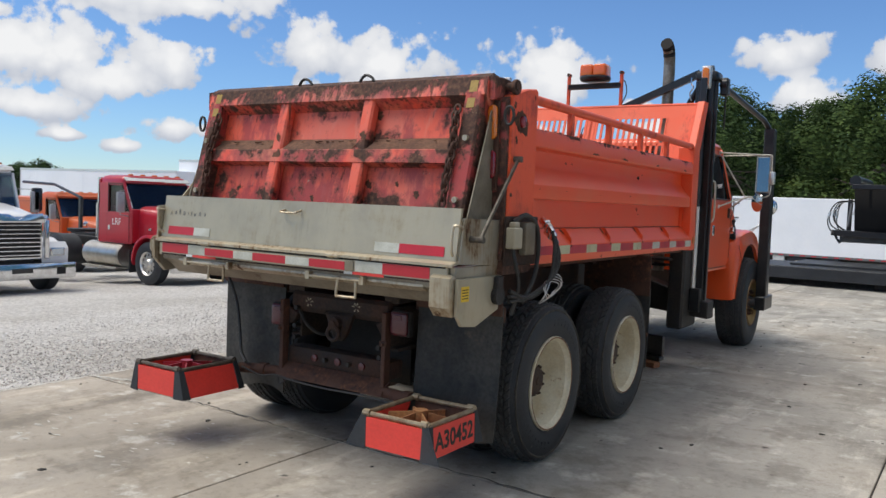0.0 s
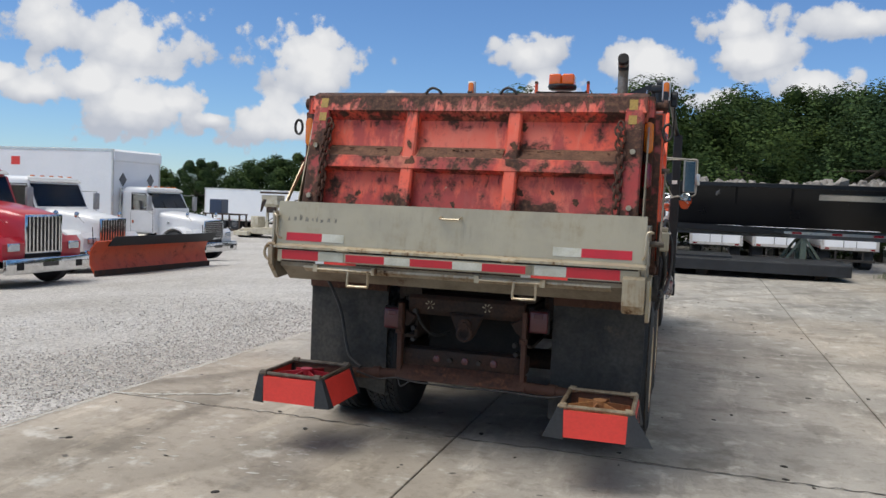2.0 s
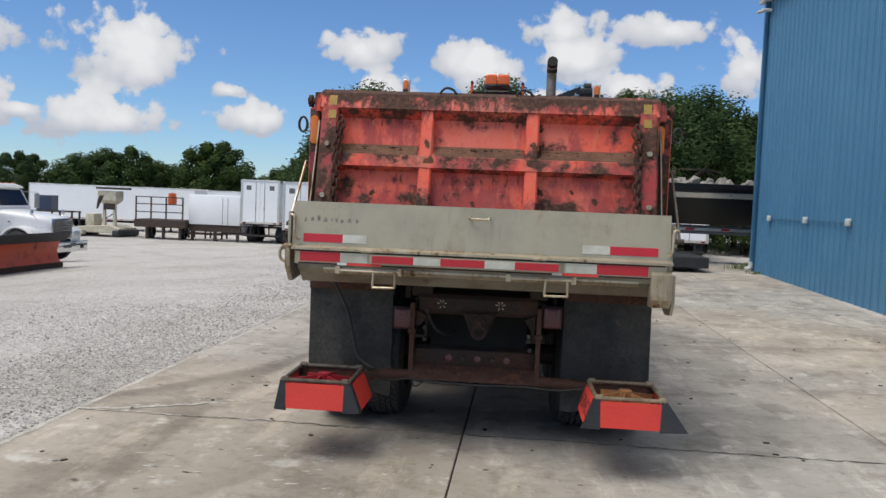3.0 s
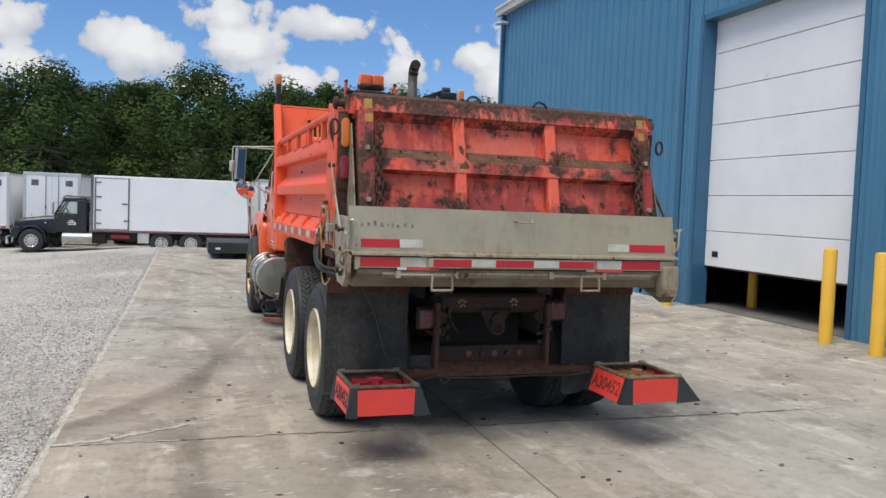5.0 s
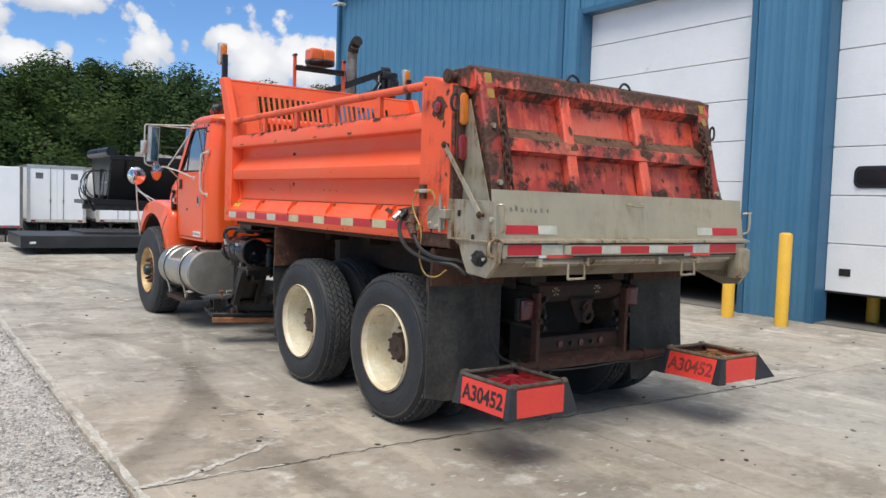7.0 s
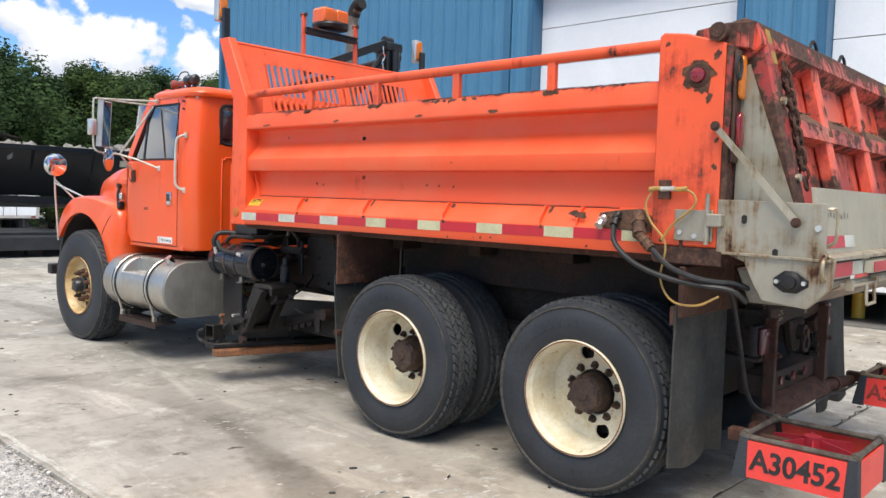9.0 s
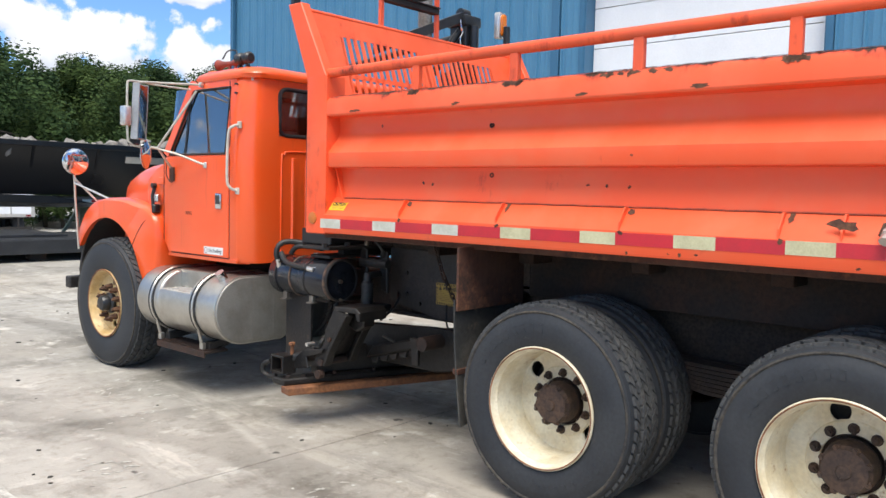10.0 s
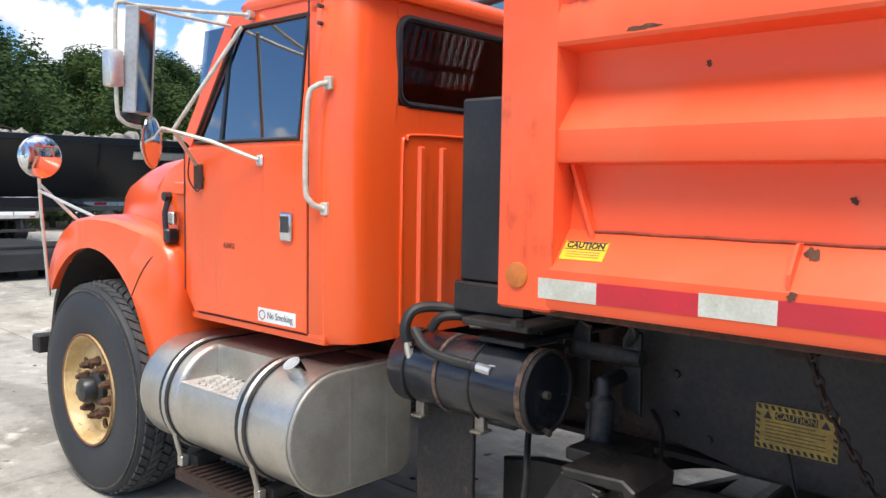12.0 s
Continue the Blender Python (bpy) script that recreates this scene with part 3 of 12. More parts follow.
def chain(bm, pts, link=0.05, wire=0.006):
    pts = [Vector(p) for p in pts]
    way, i, k = 0.0, 0, 0
    total_len = sum((b - a).length for a, b in zip(pts, pts[1:]))
    step = link * 0.72
    n = int(total_len / step)
    for k in range(n):
        s = (k + 0.5) * step
        for a, b in zip(pts, pts[1:]):
            if s <= (b - a).length:
                break
            s -= (b - a).length
        d = (b - a).normalized()
        c = a + d * s
        e, f = frame_of(d)
        side = e if k % 2 else f
        loop = []
        for j in range(10):
            ang = 2 * math.pi * j / 10
            loop.append(c + d * (math.cos(ang) * link * 0.5) + side * (math.sin(ang) * link * 0.3))
        tube(bm, loop, wire, 5, True)


def finish(bm, name, mat, smooth=32):
    bmesh.ops.recalc_face_normals(bm, faces=bm.faces)
    me = bpy.data.meshes.new(name)
    bm.to_mesh(me)
    bm.free()
    me.materials.append(mat)
    if smooth:
        me.shade_smooth()
        me.set_sharp_from_angle(angle=radians(smooth))
    return me


def part(name, bm, mat, parent, label="", smooth=32):
    ob = new(name, finish(bm, name, mat, smooth))
    ob.parent = parent
    if label:
        ob["label"] = label
    return ob


def thing(name, m, label, category, group="", kind=""):
    ob = new(name)
    ob.empty_display_size = 0.2
    ob.matrix_world = m
    return tagged(ob, label, category, group, kind)


def P(name, mat, parent, make, label="", smooth=32):
    """One mesh part out of a function that fills a bmesh."""
    bm = bmesh.new()
    make(bm)
    return part(name, bm, mat, parent, label, smooth)


def lettering(name, words, size, m, mat, parent, label="", depth=0.0008, squeeze=1.0, bold=0.0):
    """Raised letters, as a mesh, centred on the pose m and facing its +z."""
    cu = bpy.data.curves.new(name, "FONT")
    cu.body, cu.size, cu.extrude, cu.align_x, cu.align_y = words, size, depth, "CENTER", "CENTER"
    cu.resolution_u, cu.offset = 3, bold
    tmp = bpy.data.objects.new(name, cu)
    scene.collection.objects.link(tmp)
    me = bpy.data.meshes.new_from_object(tmp.evaluated_get(bpy.context.evaluated_depsgraph_get()))
    bpy.data.objects.remove(tmp)
    me.transform(m @ Matrix.Diagonal((squeeze, 1, 1, 1)))
    me.materials.clear()
    me.materials.append(mat)
    ob = new(name, me)
    ob.parent = parent
    if label:
        ob["label"] = label
    return ob

# ---- ground ----
def smooth01(a, b, v):
    t = min(1.0, max(0.0, (v - a) / (b - a)))
    return t * t * (3 - 2 * t)


def gz(x, y):
    """Height of the ground: the yard falls away to the side and beyond the pad."""
    z = 0.0109 * (min(max(y, 11.0), 22.0) - 11.0) + 0.014 * (min(max(x, -1.0), 3.5) + 1.0)
    z -= 1.12 * smooth01(22.5, 36.0, y)
    if x < -6.45:
        z -= (0.064 * (-6.45 - x)) * (1 - smooth01(24.0, 34.0, y) * smooth01(-22.0, -15.0, x)) + 0.012 * max(0.0, min(y, 30) - 11) * smooth01(-7.0, -16.0, x)
    return max(z, -1.45) if x < -6.45 or y > 25 else z


def concrete():
    m, t, p = shader("weathered_concrete")
    pos = t.nodes.new("ShaderNodeNewGeometry").outputs["Position"]
    rnd = t.nodes.new("ShaderNodeObjectInfo").outputs["Random"]
    a = noise_node(t, pos, 0.55, 7, 0.6)
    b = noise_node(t, pos, 3.2, 8, 0.66)
    g = noise_node(t, pos, 140, 3, 0.6)
    streak = noise_node(t, pos, 0.9, 6, 0.6, (1.6, 0.22, 1))
    spots = noise_node(t, pos, 7.0, 3, 0.5)
    mott = noise_node(t, pos, 1.5, 9, 0.72)
    worn = noise_node(t, pos, 5.5, 9, 0.75)
    c = mix_node(t, ramp_node(t, a, 0.38, 0.64), (0.445, 0.417, 0.368), (0.33, 0.31, 0.272))
    tan = noise_node(t, pos, 0.16, 3, 0.5)
    c = mix_node(t, ramp_node(t, tan, 0.44, 0.60), c, mix_node(t, 1.0, c, (1.04, 0.975, 0.90), "MULTIPLY"))
    c = mix_node(t, ramp_node(t, streak, 0.54, 0.80), c, (0.265, 0.245, 0.213))
    c = mix_node(t, ramp_node(t, mott, 0.49, 0.62), c, mix_node(t, 1.0, c, (0.70, 0.69, 0.67), "MULTIPLY"))
    c = mix_node(t, ramp_node(t, b, 0.54, 0.70), c, (0.58, 0.55, 0.49))
    c = mix_node(t, ramp_node(t, worn, 0.62, 0.70), c, (0.60, 0.57, 0.50))
    c = mix_node(t, ramp_node(t, spots, 0.69, 0.75), c, (0.10, 0.09, 0.08))
    # worn tyre paths: one sharp edge, fading to the other side
    for cx, cy, radius, side in ((10.19, 4.21, 15.66, 1), (-19.33, 11.84, 14.89, 1), (-9.06, 7.22, 3.72, 1), (-19.5, 8.6, 15.9, -1), (-2.2, 22.0, 13.5, 1), (8.5, -6.0, 9.4, -1)):
        off = t.nodes.new("ShaderNodeVectorMath")
        off.operation = "DISTANCE"
        off.inputs[1].default_value = (cx, cy, 0)
        t.links.new(pos, off.inputs[0])
        d = t.nodes.new("ShaderNodeMath")
        d.operation = "MULTIPLY_ADD"
        d.inputs[1].default_value, d.inputs[2].default_value = side, -side * radius
        t.links.new(off.outputs["Value"], d.inputs[0])
        wob = t.nodes.new("ShaderNodeMath")
        wob.operation = "MULTIPLY_ADD"
        wob.inputs[1].default_value = 0.10
        t.links.new(b, wob.inputs[0])
        t.links.new(d.outputs[0], wob.inputs[2])
        both = t.nodes.new("ShaderNodeMath")
        both.operation = "MULTIPLY"
        t.links.new(ramp_node(t, wob.outputs[0], 0.02, 0.08), both.inputs[0])
        t.links.new(ramp_node(t, wob.outputs[0], 0.45, 0.10), both.inputs[1])
        c = mix_node(t, both.outputs[0], c, mix_node(t, 1.0, c, (0.80, 0.795, 0.785), "MULTIPLY"))
    sweep = noise_node(t, pos, 1.0, 9, 0.74, (2.6, 0.5, 1))
    c = mix_node(t, ramp_node(t, sweep, 0.545, 0.60), c, mix_node(t, 1.0, c, (1.22, 1.22, 1.21), "MULTIPLY"))
    crust = noise_node(t, pos, 9.0, 10, 0.78)
    c = mix_node(t, ramp_node(t, crust, 0.50, 0.64), c, mix_node(t, 1.0, c, (0.80, 0.79, 0.77), "MULTIPLY"))
    c = mix_node(t, ramp_node(t, crust, 0.44, 0.32), c, mix_node(t, 1.0, c, (1.16, 1.15, 1.13), "MULTIPLY"))
    speck = noise_node(t, pos, 28, 5, 0.7)
    c = mix_node(t, ramp_node(t, speck, 0.60, 0.72), c, mix_node(t, 1.0, c, (0.80, 0.79, 0.77), "MULTIPLY"))
    c = mix_node(t, ramp_node(t, speck, 0.36, 0.27), c, (0.58, 0.55, 0.49))
    c = mix_node(t, ramp_node(t, g, 0.35, 0.75), mix_node(t, 1.0, c, (0.84, 0.84, 0.84), "MULTIPLY"), c)
    tone = t.nodes.new("ShaderNodeMapRange")
    tone.inputs[3].default_value, tone.inputs[4].default_value = 0.90, 1.06
    t.links.new(rnd, tone.inputs[0])
    vm = t.nodes.new("ShaderNodeVectorMath")
    vm.operation = "SCALE"
    t.links.new(c, vm.inputs[0])
    t.links.new(tone.outputs[0], vm.inputs[3])
    t.links.new(vm.outputs[0], p.inputs["Base Color"])
    r = t.nodes.new("ShaderNodeMapRange")
    r.inputs[3].default_value, r.inputs[4].default_value = 0.62, 0.9
    t.links.new(b, r.inputs[0])
    t.links.new(r.outputs[0], p.inputs["Roughness"])
    bump_node(t, p, g, 0.25, 0.004)
    return m


def gravel_mat(name, light, dark, stone_scale):
    m, t, p = shader(name)
    pos = t.nodes.new("ShaderNodeNewGeometry").outputs["Position"]
    vor = t.nodes.new("ShaderNodeTexVoronoi")
    vor.inputs["Scale"].default_value = stone_scale
    t.links.new(pos, vor.inputs["Vector"])
    vor2 = t.nodes.new("ShaderNodeTexVoronoi")
    vor2.inputs["Scale"].default_value = stone_scale * 2.7
    t.links.new(pos, vor2.inputs["Vector"])
    big = noise_node(t, pos, 0.35, 7, 0.6)
    mid = noise_node(t, pos, 2.2, 7, 0.6)
    hue = t.nodes.new("ShaderNodeSeparateColor")
    t.links.new(vor.outputs["Color"], hue.inputs[0])
    c = mix_node(t, hue.outputs[0], light, dark)
    c = mix_node(t, ramp_node(t, big, 0.38, 0.68), c, mix_node(t, 1.0, c, (0.80, 0.785, 0.76), "MULTIPLY"))
    c = mix_node(t, ramp_node(t, mid, 0.6, 0.8), c, mix_node(t, 1.0, c, (0.76, 0.74, 0.70), "MULTIPLY"))
    t.links.new(c, p.inputs["Base Color"])
    p.inputs["Roughness"].default_value = 0.92
    h = t.nodes.new("ShaderNodeMath")
    h.operation = "ADD"
    t.links.new(vor.outputs["Distance"], h.inputs[0])
    t.links.new(vor2.outputs["Distance"], h.inputs[1])
    inv = t.nodes.new("ShaderNodeMath")
    inv.operation = "MULTIPLY"
    inv.inputs[1].default_value = -1.0
    t.links.new(h.outputs[0], inv.inputs[0])
    bump_node(t, p, inv.outputs[0], 0.9, 0.018)
    return m


M_CONCRETE = concrete()
M_GRAVEL = gravel_mat("limestone_gravel", (0.68, 0.655, 0.615), (0.42, 0.40, 0.375), 26)
M_JOINT = plain("dark_joint_filler", (0.035, 0.033, 0.03), 0.9, 0.0, (0.07, 0.065, 0.055), 9, 0.2, 60, 0.2, None, 0, 0, True)
M_TIGHT = plain("dusty_joint_filler", (0.20, 0.185, 0.16), 0.9, 0.0, (0.11, 0.10, 0.085), 3, 0.2, 60, 0.2, None, 0, 0, True)
M_PATCH = plain("white_crack_filler", (0.62, 0.60, 0.54), 0.8, 0.0, (0.42, 0.40, 0.35), 9, 0.2, 60, 0.3, None, 0, 0, True)

PAD_X = [-6.45, -3.53, -0.47, 2.59, 5.65, 8.7, 11.8]
PAD_Y = [-9.55, -6.15, -2.75, 0.65, 4.05, 7.45, 10.85, 14.25, 17.65, 21.05, 24.2]


def on_pad(x, y):
    return PAD_X[0] - 0.02 < x < PAD_X[-1] + 0.02 and PAD_Y[0] - 0.02 < y < PAD_Y[-1] + 0.02


def build_ground():
    xs = sorted({-900, -500, -300, -180, -120, -80, -60, -45, *[-36 + i * 2 for i in range(14)], *[-9.5 + i * 0.5 for i in range(6)], -6.55, -6.46, -6.40, -5, -3.53, -2, -1, -0.47, 1, 2.59, 3.5, 5.65, 8.7, 11.75, 11.85, 14, 18, 25, 35, 50, 80, 140, 300, 900})
    ys = sorted({-900, -300, -120, -60, -40, -25, -15, -9.6, -9.5, *[-8 + i for i in range(32)], 24.15, 24.25, *[25 + i for i in range(14)], 42, 48, 56, 70, 100, 160, 300, 900})
    verts, faces = [], []
    for y in ys:
        for x in xs:
            z = gz(x, y)
            if on_pad(x, y) and x > -6.44 and y < 24.18:
                z -= 0.09
            else:
                z -= 0.012 + 0.02 * noise.noise(Vector((x * 0.5, y * 0.5, 0)))
            verts.append((x, y, z))
    n = len(xs)
    for j in range(len(ys) - 1):
        for i in range(n - 1):
            k = j * n + i
            faces.append((k, k + 1, k + n + 1, k + n))
    me = bpy.data.meshes.new("ground")
    me.from_pydata(verts, [], faces)
    me.materials.append(M_GRAVEL)
    me.shade_smooth()
    return tagged(new("ground", me), "pale limestone gravel yard falling away from the pad", "ground", kind="structure")


build_ground()
pavement = new("pavement")
tagged(pavement, "weathered grey concrete pad of large slabs with dark joints", "pavement", kind="structure")


def slab_mesh(x0, x1, y0, y1):
    g = 0.006
    x0, x1, y0, y1 = x0 + g, x1 - g, y0 + g, y1 - g
    n, e = 5, 0.006
    us = [0, e / (x1 - x0)] + [i / n for i in range(1, n)] + [1 - e / (x1 - x0), 1]
    vs_ = [0, e / (y1 - y0)] + [i / n for i in range(1, n)] + [1 - e / (y1 - y0), 1]
    verts, faces = [], []
    m = len(us)
    for j, v in enumerate(vs_):
        for i, u in enumerate(us):
            x, y = x0 + (x1 - x0) * u, y0 + (y1 - y0) * v
            edge = i in (0, m - 1) or j in (0, len(vs_) - 1)
            verts.append((x, y, gz(x, y) - (0.004 if edge else 0)))
    for j in range(len(vs_) - 1):
        for i in range(m - 1):
            k = j * m + i
            faces.append((k, k + 1, k + m + 1, k + m))
    rim = [i for i in range(m)] + [j * m + m - 1 for j in range(1, len(vs_))] + [(len(vs_) - 1) * m + i for i in range(m - 2, -1, -1)] + [j * m for j in range(len(vs_) - 2, 0, -1)]
    base = len(verts)
    for k in rim:
        x, y, z = verts[k]
        verts.append((x, y, z - 0.12))
    for a in range(len(rim)):
        b = (a + 1) % len(rim)
        faces.append((rim[a], base + a, base + b, rim[b]))
    me = bpy.data.meshes.new("slab")
    me.from_pydata(verts, [], faces)
    me.materials.append(M_CONCRETE)
    return me


for i in range(len(PAD_X) - 1):
    for j in range(len(PAD_Y) - 1):
        sl = new("slab", slab_mesh(PAD_X[i], PAD_X[i + 1], PAD_Y[j], PAD_Y[j + 1]))
        sl.parent = pavement


def joint_strips():
    verts, faces = [], []
    def strip(pts, w, lift=-0.016):
        for (xa, ya), (xb, yb) in zip(pts, pts[1:]):
            d = Vector((xb - xa, yb - ya, 0)).normalized()
            nn = Vector((-d.y, d.x, 0)) * w
            k = len(verts)
            for x, y in ((xa, ya), (xb, yb)):
                z = gz(x, y) + lift
                verts.append((x + nn.x, y + nn.y, z))
                verts.append((x - nn.x, y - nn.y, z))
            faces.append((k, k + 1, k + 3, k + 2))
    for x in PAD_X[1:-1]:
        strip([(x, PAD_Y[0] + 0.05 + i * (PAD_Y[-1] - PAD_Y[0] - 0.1) / 40) for i in range(41)], 0.009)
    for y in PAD_Y[1:-1]:
        strip([(x, y) for x in np.linspace(PAD_X[0] + 0.05, PAD_X[-1] - 0.05, 25)], 0.009, -0.0065)
    nx = (len(PAD_X) - 2) * 40
    for name, fs, mat in (("joint_filler", faces[:nx], M_JOINT), ("tight_joint", faces[nx:], M_TIGHT)):
        me = bpy.data.meshes.new(name)
        me.from_pydata(verts, [], fs)
        me.materials.append(mat)
        ob = new(name, me)
        ob.parent = pavement


joint_strips()


def crack(name, mat, pts, w, lift, seed, label=""):
    rng = random.Random(seed)
    verts, faces = [], []
    line = []
    for (xa, ya), (xb, yb) in zip(pts, pts[1:]):
        for k in range(14):
            t = k / 14
            line.append((xa + (xb - xa) * t + rng.uniform(-0.012, 0.012), ya + (yb - ya) * t + rng.uniform(-0.016, 0.016)))
    line.append(pts[-1])
    for i, (x, y) in enumerate(line):
        a, b = line[max(0, i - 1)], line[min(len(line) - 1, i + 1)]
        d = Vector((b[0] - a[0], b[1] - a[1], 0)).normalized()
        n = Vector((-d.y, d.x, 0)) * w * rng.uniform(0.4, 1.3)
        z = gz(x, y) + lift
        verts += [(x + n.x, y + n.y, z), (x - n.x, y - n.y, z)]
    for i in range(len(line) - 1):
        faces.append((2 * i, 2 * i + 1, 2 * i + 3, 2 * i + 2))
    me = bpy.data.meshes.new(name)
    me.from_pydata(verts, [], faces)
    me.materials.append(mat)
    ob = new(name, me)
    ob.parent = pavement
    if label:
        ob["label"] = label


crack("filled_crack", M_PATCH, [(-6.42, 4.06), (-6.1, 4.14), (-5.9, 4.24), (-5.55, 4.44)], 0.022, 0.004, 3, "chalky filled crack")
crack("filled_crack", M_PATCH, [(-6.40, 4.05), (-6.0, 4.07), (-5.6, 4.05)], 0.008, 0.0035, 5)
crack("crack", M_JOINT, [(-5.6, 4.05), (-5.2, 4.07), (-4.7, 4.07), (-4.0, 4.05)], 0.006, 0.003, 8)
crack("edge_band", M_PATCH, [(-6.40, 1.0 + 1.2 * i) for i in range(19)], 0.022, 0.0022, 12, "pale rough edge of the pad")
crack("crack", M_JOINT, [(-3.6, 4.06), (-2.6, 4.07), (-1.5, 4.06), (-0.5, 4.05)], 0.006, 0.003, 9)


def scatter_gravel():
    """Loose stones over the gravel beside the pad."""
    rng = random.Random(21)
    shapes = []
    for k in range(6):
        bm = bmesh.new()
        bmesh.ops.create_icosphere(bm, subdivisions=1, radius=1.0)
        pts = [v.co * rng.uniform(0.75, 1.2) for v in bm.verts]
        fs = [[v.index for v in f.verts] for f in bm.faces]
        bm.free()
        shapes.append((np.array([tuple(p) for p in pts]), fs))
    verts, faces = [], []
    count = 0
    while count < 30000:
        y = rng.uniform(0.5, 22.0)
        d = abs(rng.gauss(0, 1)) * (2.2 if y < 12 else 1.2)
        x = -6.43 - d + (0.12 * rng.random() ** 3 if d < 0.15 else 0)
        if y > 12 and rng.random() < 0.5:
            continue
        r = rng.uniform(0.005, 0.012) * (1.0 if rng.random() < 0.92 else 1.5)
        sh, fs = shapes[rng.randrange(6)]
        a = rng.uniform(0, 6.283)
        ca, sa = math.cos(a), math.sin(a)
        z = gz(x, y) - 0.008
        k = len(verts)
        for px, py, pz in sh:
            verts.append((x + (px * ca - py * sa) * r, y + (px * sa + py * ca) * r * 0.8, z + pz * r * 0.6 + r * 0.25))
        for f in fs:
            faces.append((f[0] + k, f[1] + k, f[2] + k))
        count += 1
    me = bpy.data.meshes.new("loose_gravel")
    me.from_pydata(verts, [], faces)
    me.materials.append(M_STONE_RANDOM)
    return tagged(new("loose_gravel", me), "loose pale limestone chips along the edge of the pad", "gravel", kind="stuff")


def stone_random():
    m, t, p = shader("limestone_chip_mix")
    geo = t.nodes.new("ShaderNodeNewGeometry")
    r = t.nodes.new("ShaderNodeValToRGB")
    e = r.color_ramp.elements
    e[0].position, e[0].color = 0.0, (0.22, 0.208, 0.19, 1)
    e[1].position, e[1].color = 1.0, (0.62, 0.60, 0.56, 1)
    e.new(0.5).color = (0.43, 0.41, 0.38, 1)
    t.links.new(geo.outputs["Random Per Island"], r.inputs[0])
    t.links.new(r.outputs[0], p.inputs["Base Color"])
    p.inputs["Roughness"].default_value = 0.9
    return m


M_STONE_RANDOM = stone_random()
scatter_gravel()


def litter():
    """Small clods and pebbles on the concrete."""
    rng = random.Random(5)
    bm = bmesh.new()
    for i in range(170):
        x, y = rng.uniform(-6.3, 2.0), rng.uniform(1.0, 14.0)
        r = rng.uniform(0.006, 0.02)
        bmesh.ops.create_icosphere(bm, subdivisions=1, radius=r, matrix=Matrix.Translation((x, y, gz(x, y) + 0.002)) @ Matrix.Rotation(rng.uniform(0, 6), 4, "Z") @ Matrix.Diagonal((1.5, 1, 0.4, 1)))
    return tagged(new("debris", finish(bm, "debris", M_JOINT, 0)), "dark clods and pebbles strewn on the concrete", "debris", kind="stuff")


litter()


def chalk_scuffs():
    """Small pale scrapes and chips in the concrete skin."""
    rng = random.Random(15)
    verts, faces = [], []
    spots = [(-4.99, 9.59, 0.35), (-5.2, 9.2, 0.3), (-5.26, 8.8, 0.25), (-5.1, 4.94, 0.22), (-5.41, 4.64, 0.18), (-5.35, 5.32, 0.3), (-5.23, 2.96, 0.3), (-5.25, 6.85, 0.3), (-4.4, 3.2, 0.5), (-1.2, 3.0, 0.6), (-5.6, 11.5, 0.6), (0.8, 6.5, 1.0), (-5.9, 7.9, 0.3)]
    for cx, cy, spread in spots:
        turn = rng.uniform(-0.6, 0.6)
        for k in range(16):
            x, y = cx + rng.gauss(0, spread * 0.5), cy + rng.gauss(0, spread * 0.5)
            w, h, a = rng.uniform(0.004, 0.016), rng.uniform(0.008, 0.05), turn + rng.uniform(-0.5, 0.5)
            n, base = 7, len(verts)
            for i in range(n):
                q = 6.283 * i / n
                u, v = math.cos(q) * h * rng.uniform(0.6, 1.2), math.sin(q) * w * rng.uniform(0.6, 1.2)
                px, py = x + u * math.cos(a) - v * math.sin(a), y + u * math.sin(a) + v * math.cos(a)
                verts.append((px, py, gz(px, py) + 0.0025))
            faces.append(tuple(range(base, base + n)))
    me = bpy.data.meshes.new("chalk_scuff")
    me.from_pydata(verts, [], faces)
    me.materials.append(M_PATCH)
    ob = new("chalk_scuff", me)
    ob.parent = pavement
    tagged(ob, "pale scrapes in the concrete", kind="stuff")


chalk_scuffs()


def weeds(name, cx, cy, spread, count, tall, seed, label):
    """Blades of grass that grow out of a joint."""
    rng = random.Random(seed)
    verts, faces = [], []
    for k in range(count):
        x, y = cx + rng.gauss(0, spread), cy + rng.gauss(0, spread * 0.6)
        a, h, w = rng.uniform(0, 6.283), tall * rng.uniform(0.4, 1.1), rng.uniform(0.004, 0.009)
        lx, ly = math.cos(a) * h * 0.6, math.sin(a) * h * 0.6
        z, b = gz(x, y) - 0.01, len(verts)
        nx, ny = -math.sin(a) * w, math.cos(a) * w
        verts += [(x - nx, y - ny, z), (x + nx, y + ny, z), (x + lx * 0.4 + nx, y + ly * 0.4 + ny, z + h * 0.7), (x + lx * 0.4 - nx, y + ly * 0.4 - ny, z + h * 0.7), (x + lx, y + ly, z + h)]
        faces += [(b, b + 1, b + 2, b + 3), (b + 3, b + 2, b + 4)]
    me = bpy.data.meshes.new(name)
    me.from_pydata(verts, [], faces)
    me.materials.append(M_WEED)
    return tagged(new(name, me), label, "grass", kind="stuff")


M_WEED = plain("green_weed_blades", (0.07, 0.13, 0.025), 0.7, 0.0, (0.12, 0.15, 0.04), 9, 0.1, 60, 0.0, None, 0, 0, True)
weeds("weed_tuft", 3.0, 20.85, 0.30, 260, 0.20, 1, "low green weeds at the foot of the warehouse corner")
weeds("weed_tuft", 2.72, 19.4, 0.10, 60, 0.10, 2, "low green weeds at the foot of the warehouse corner")

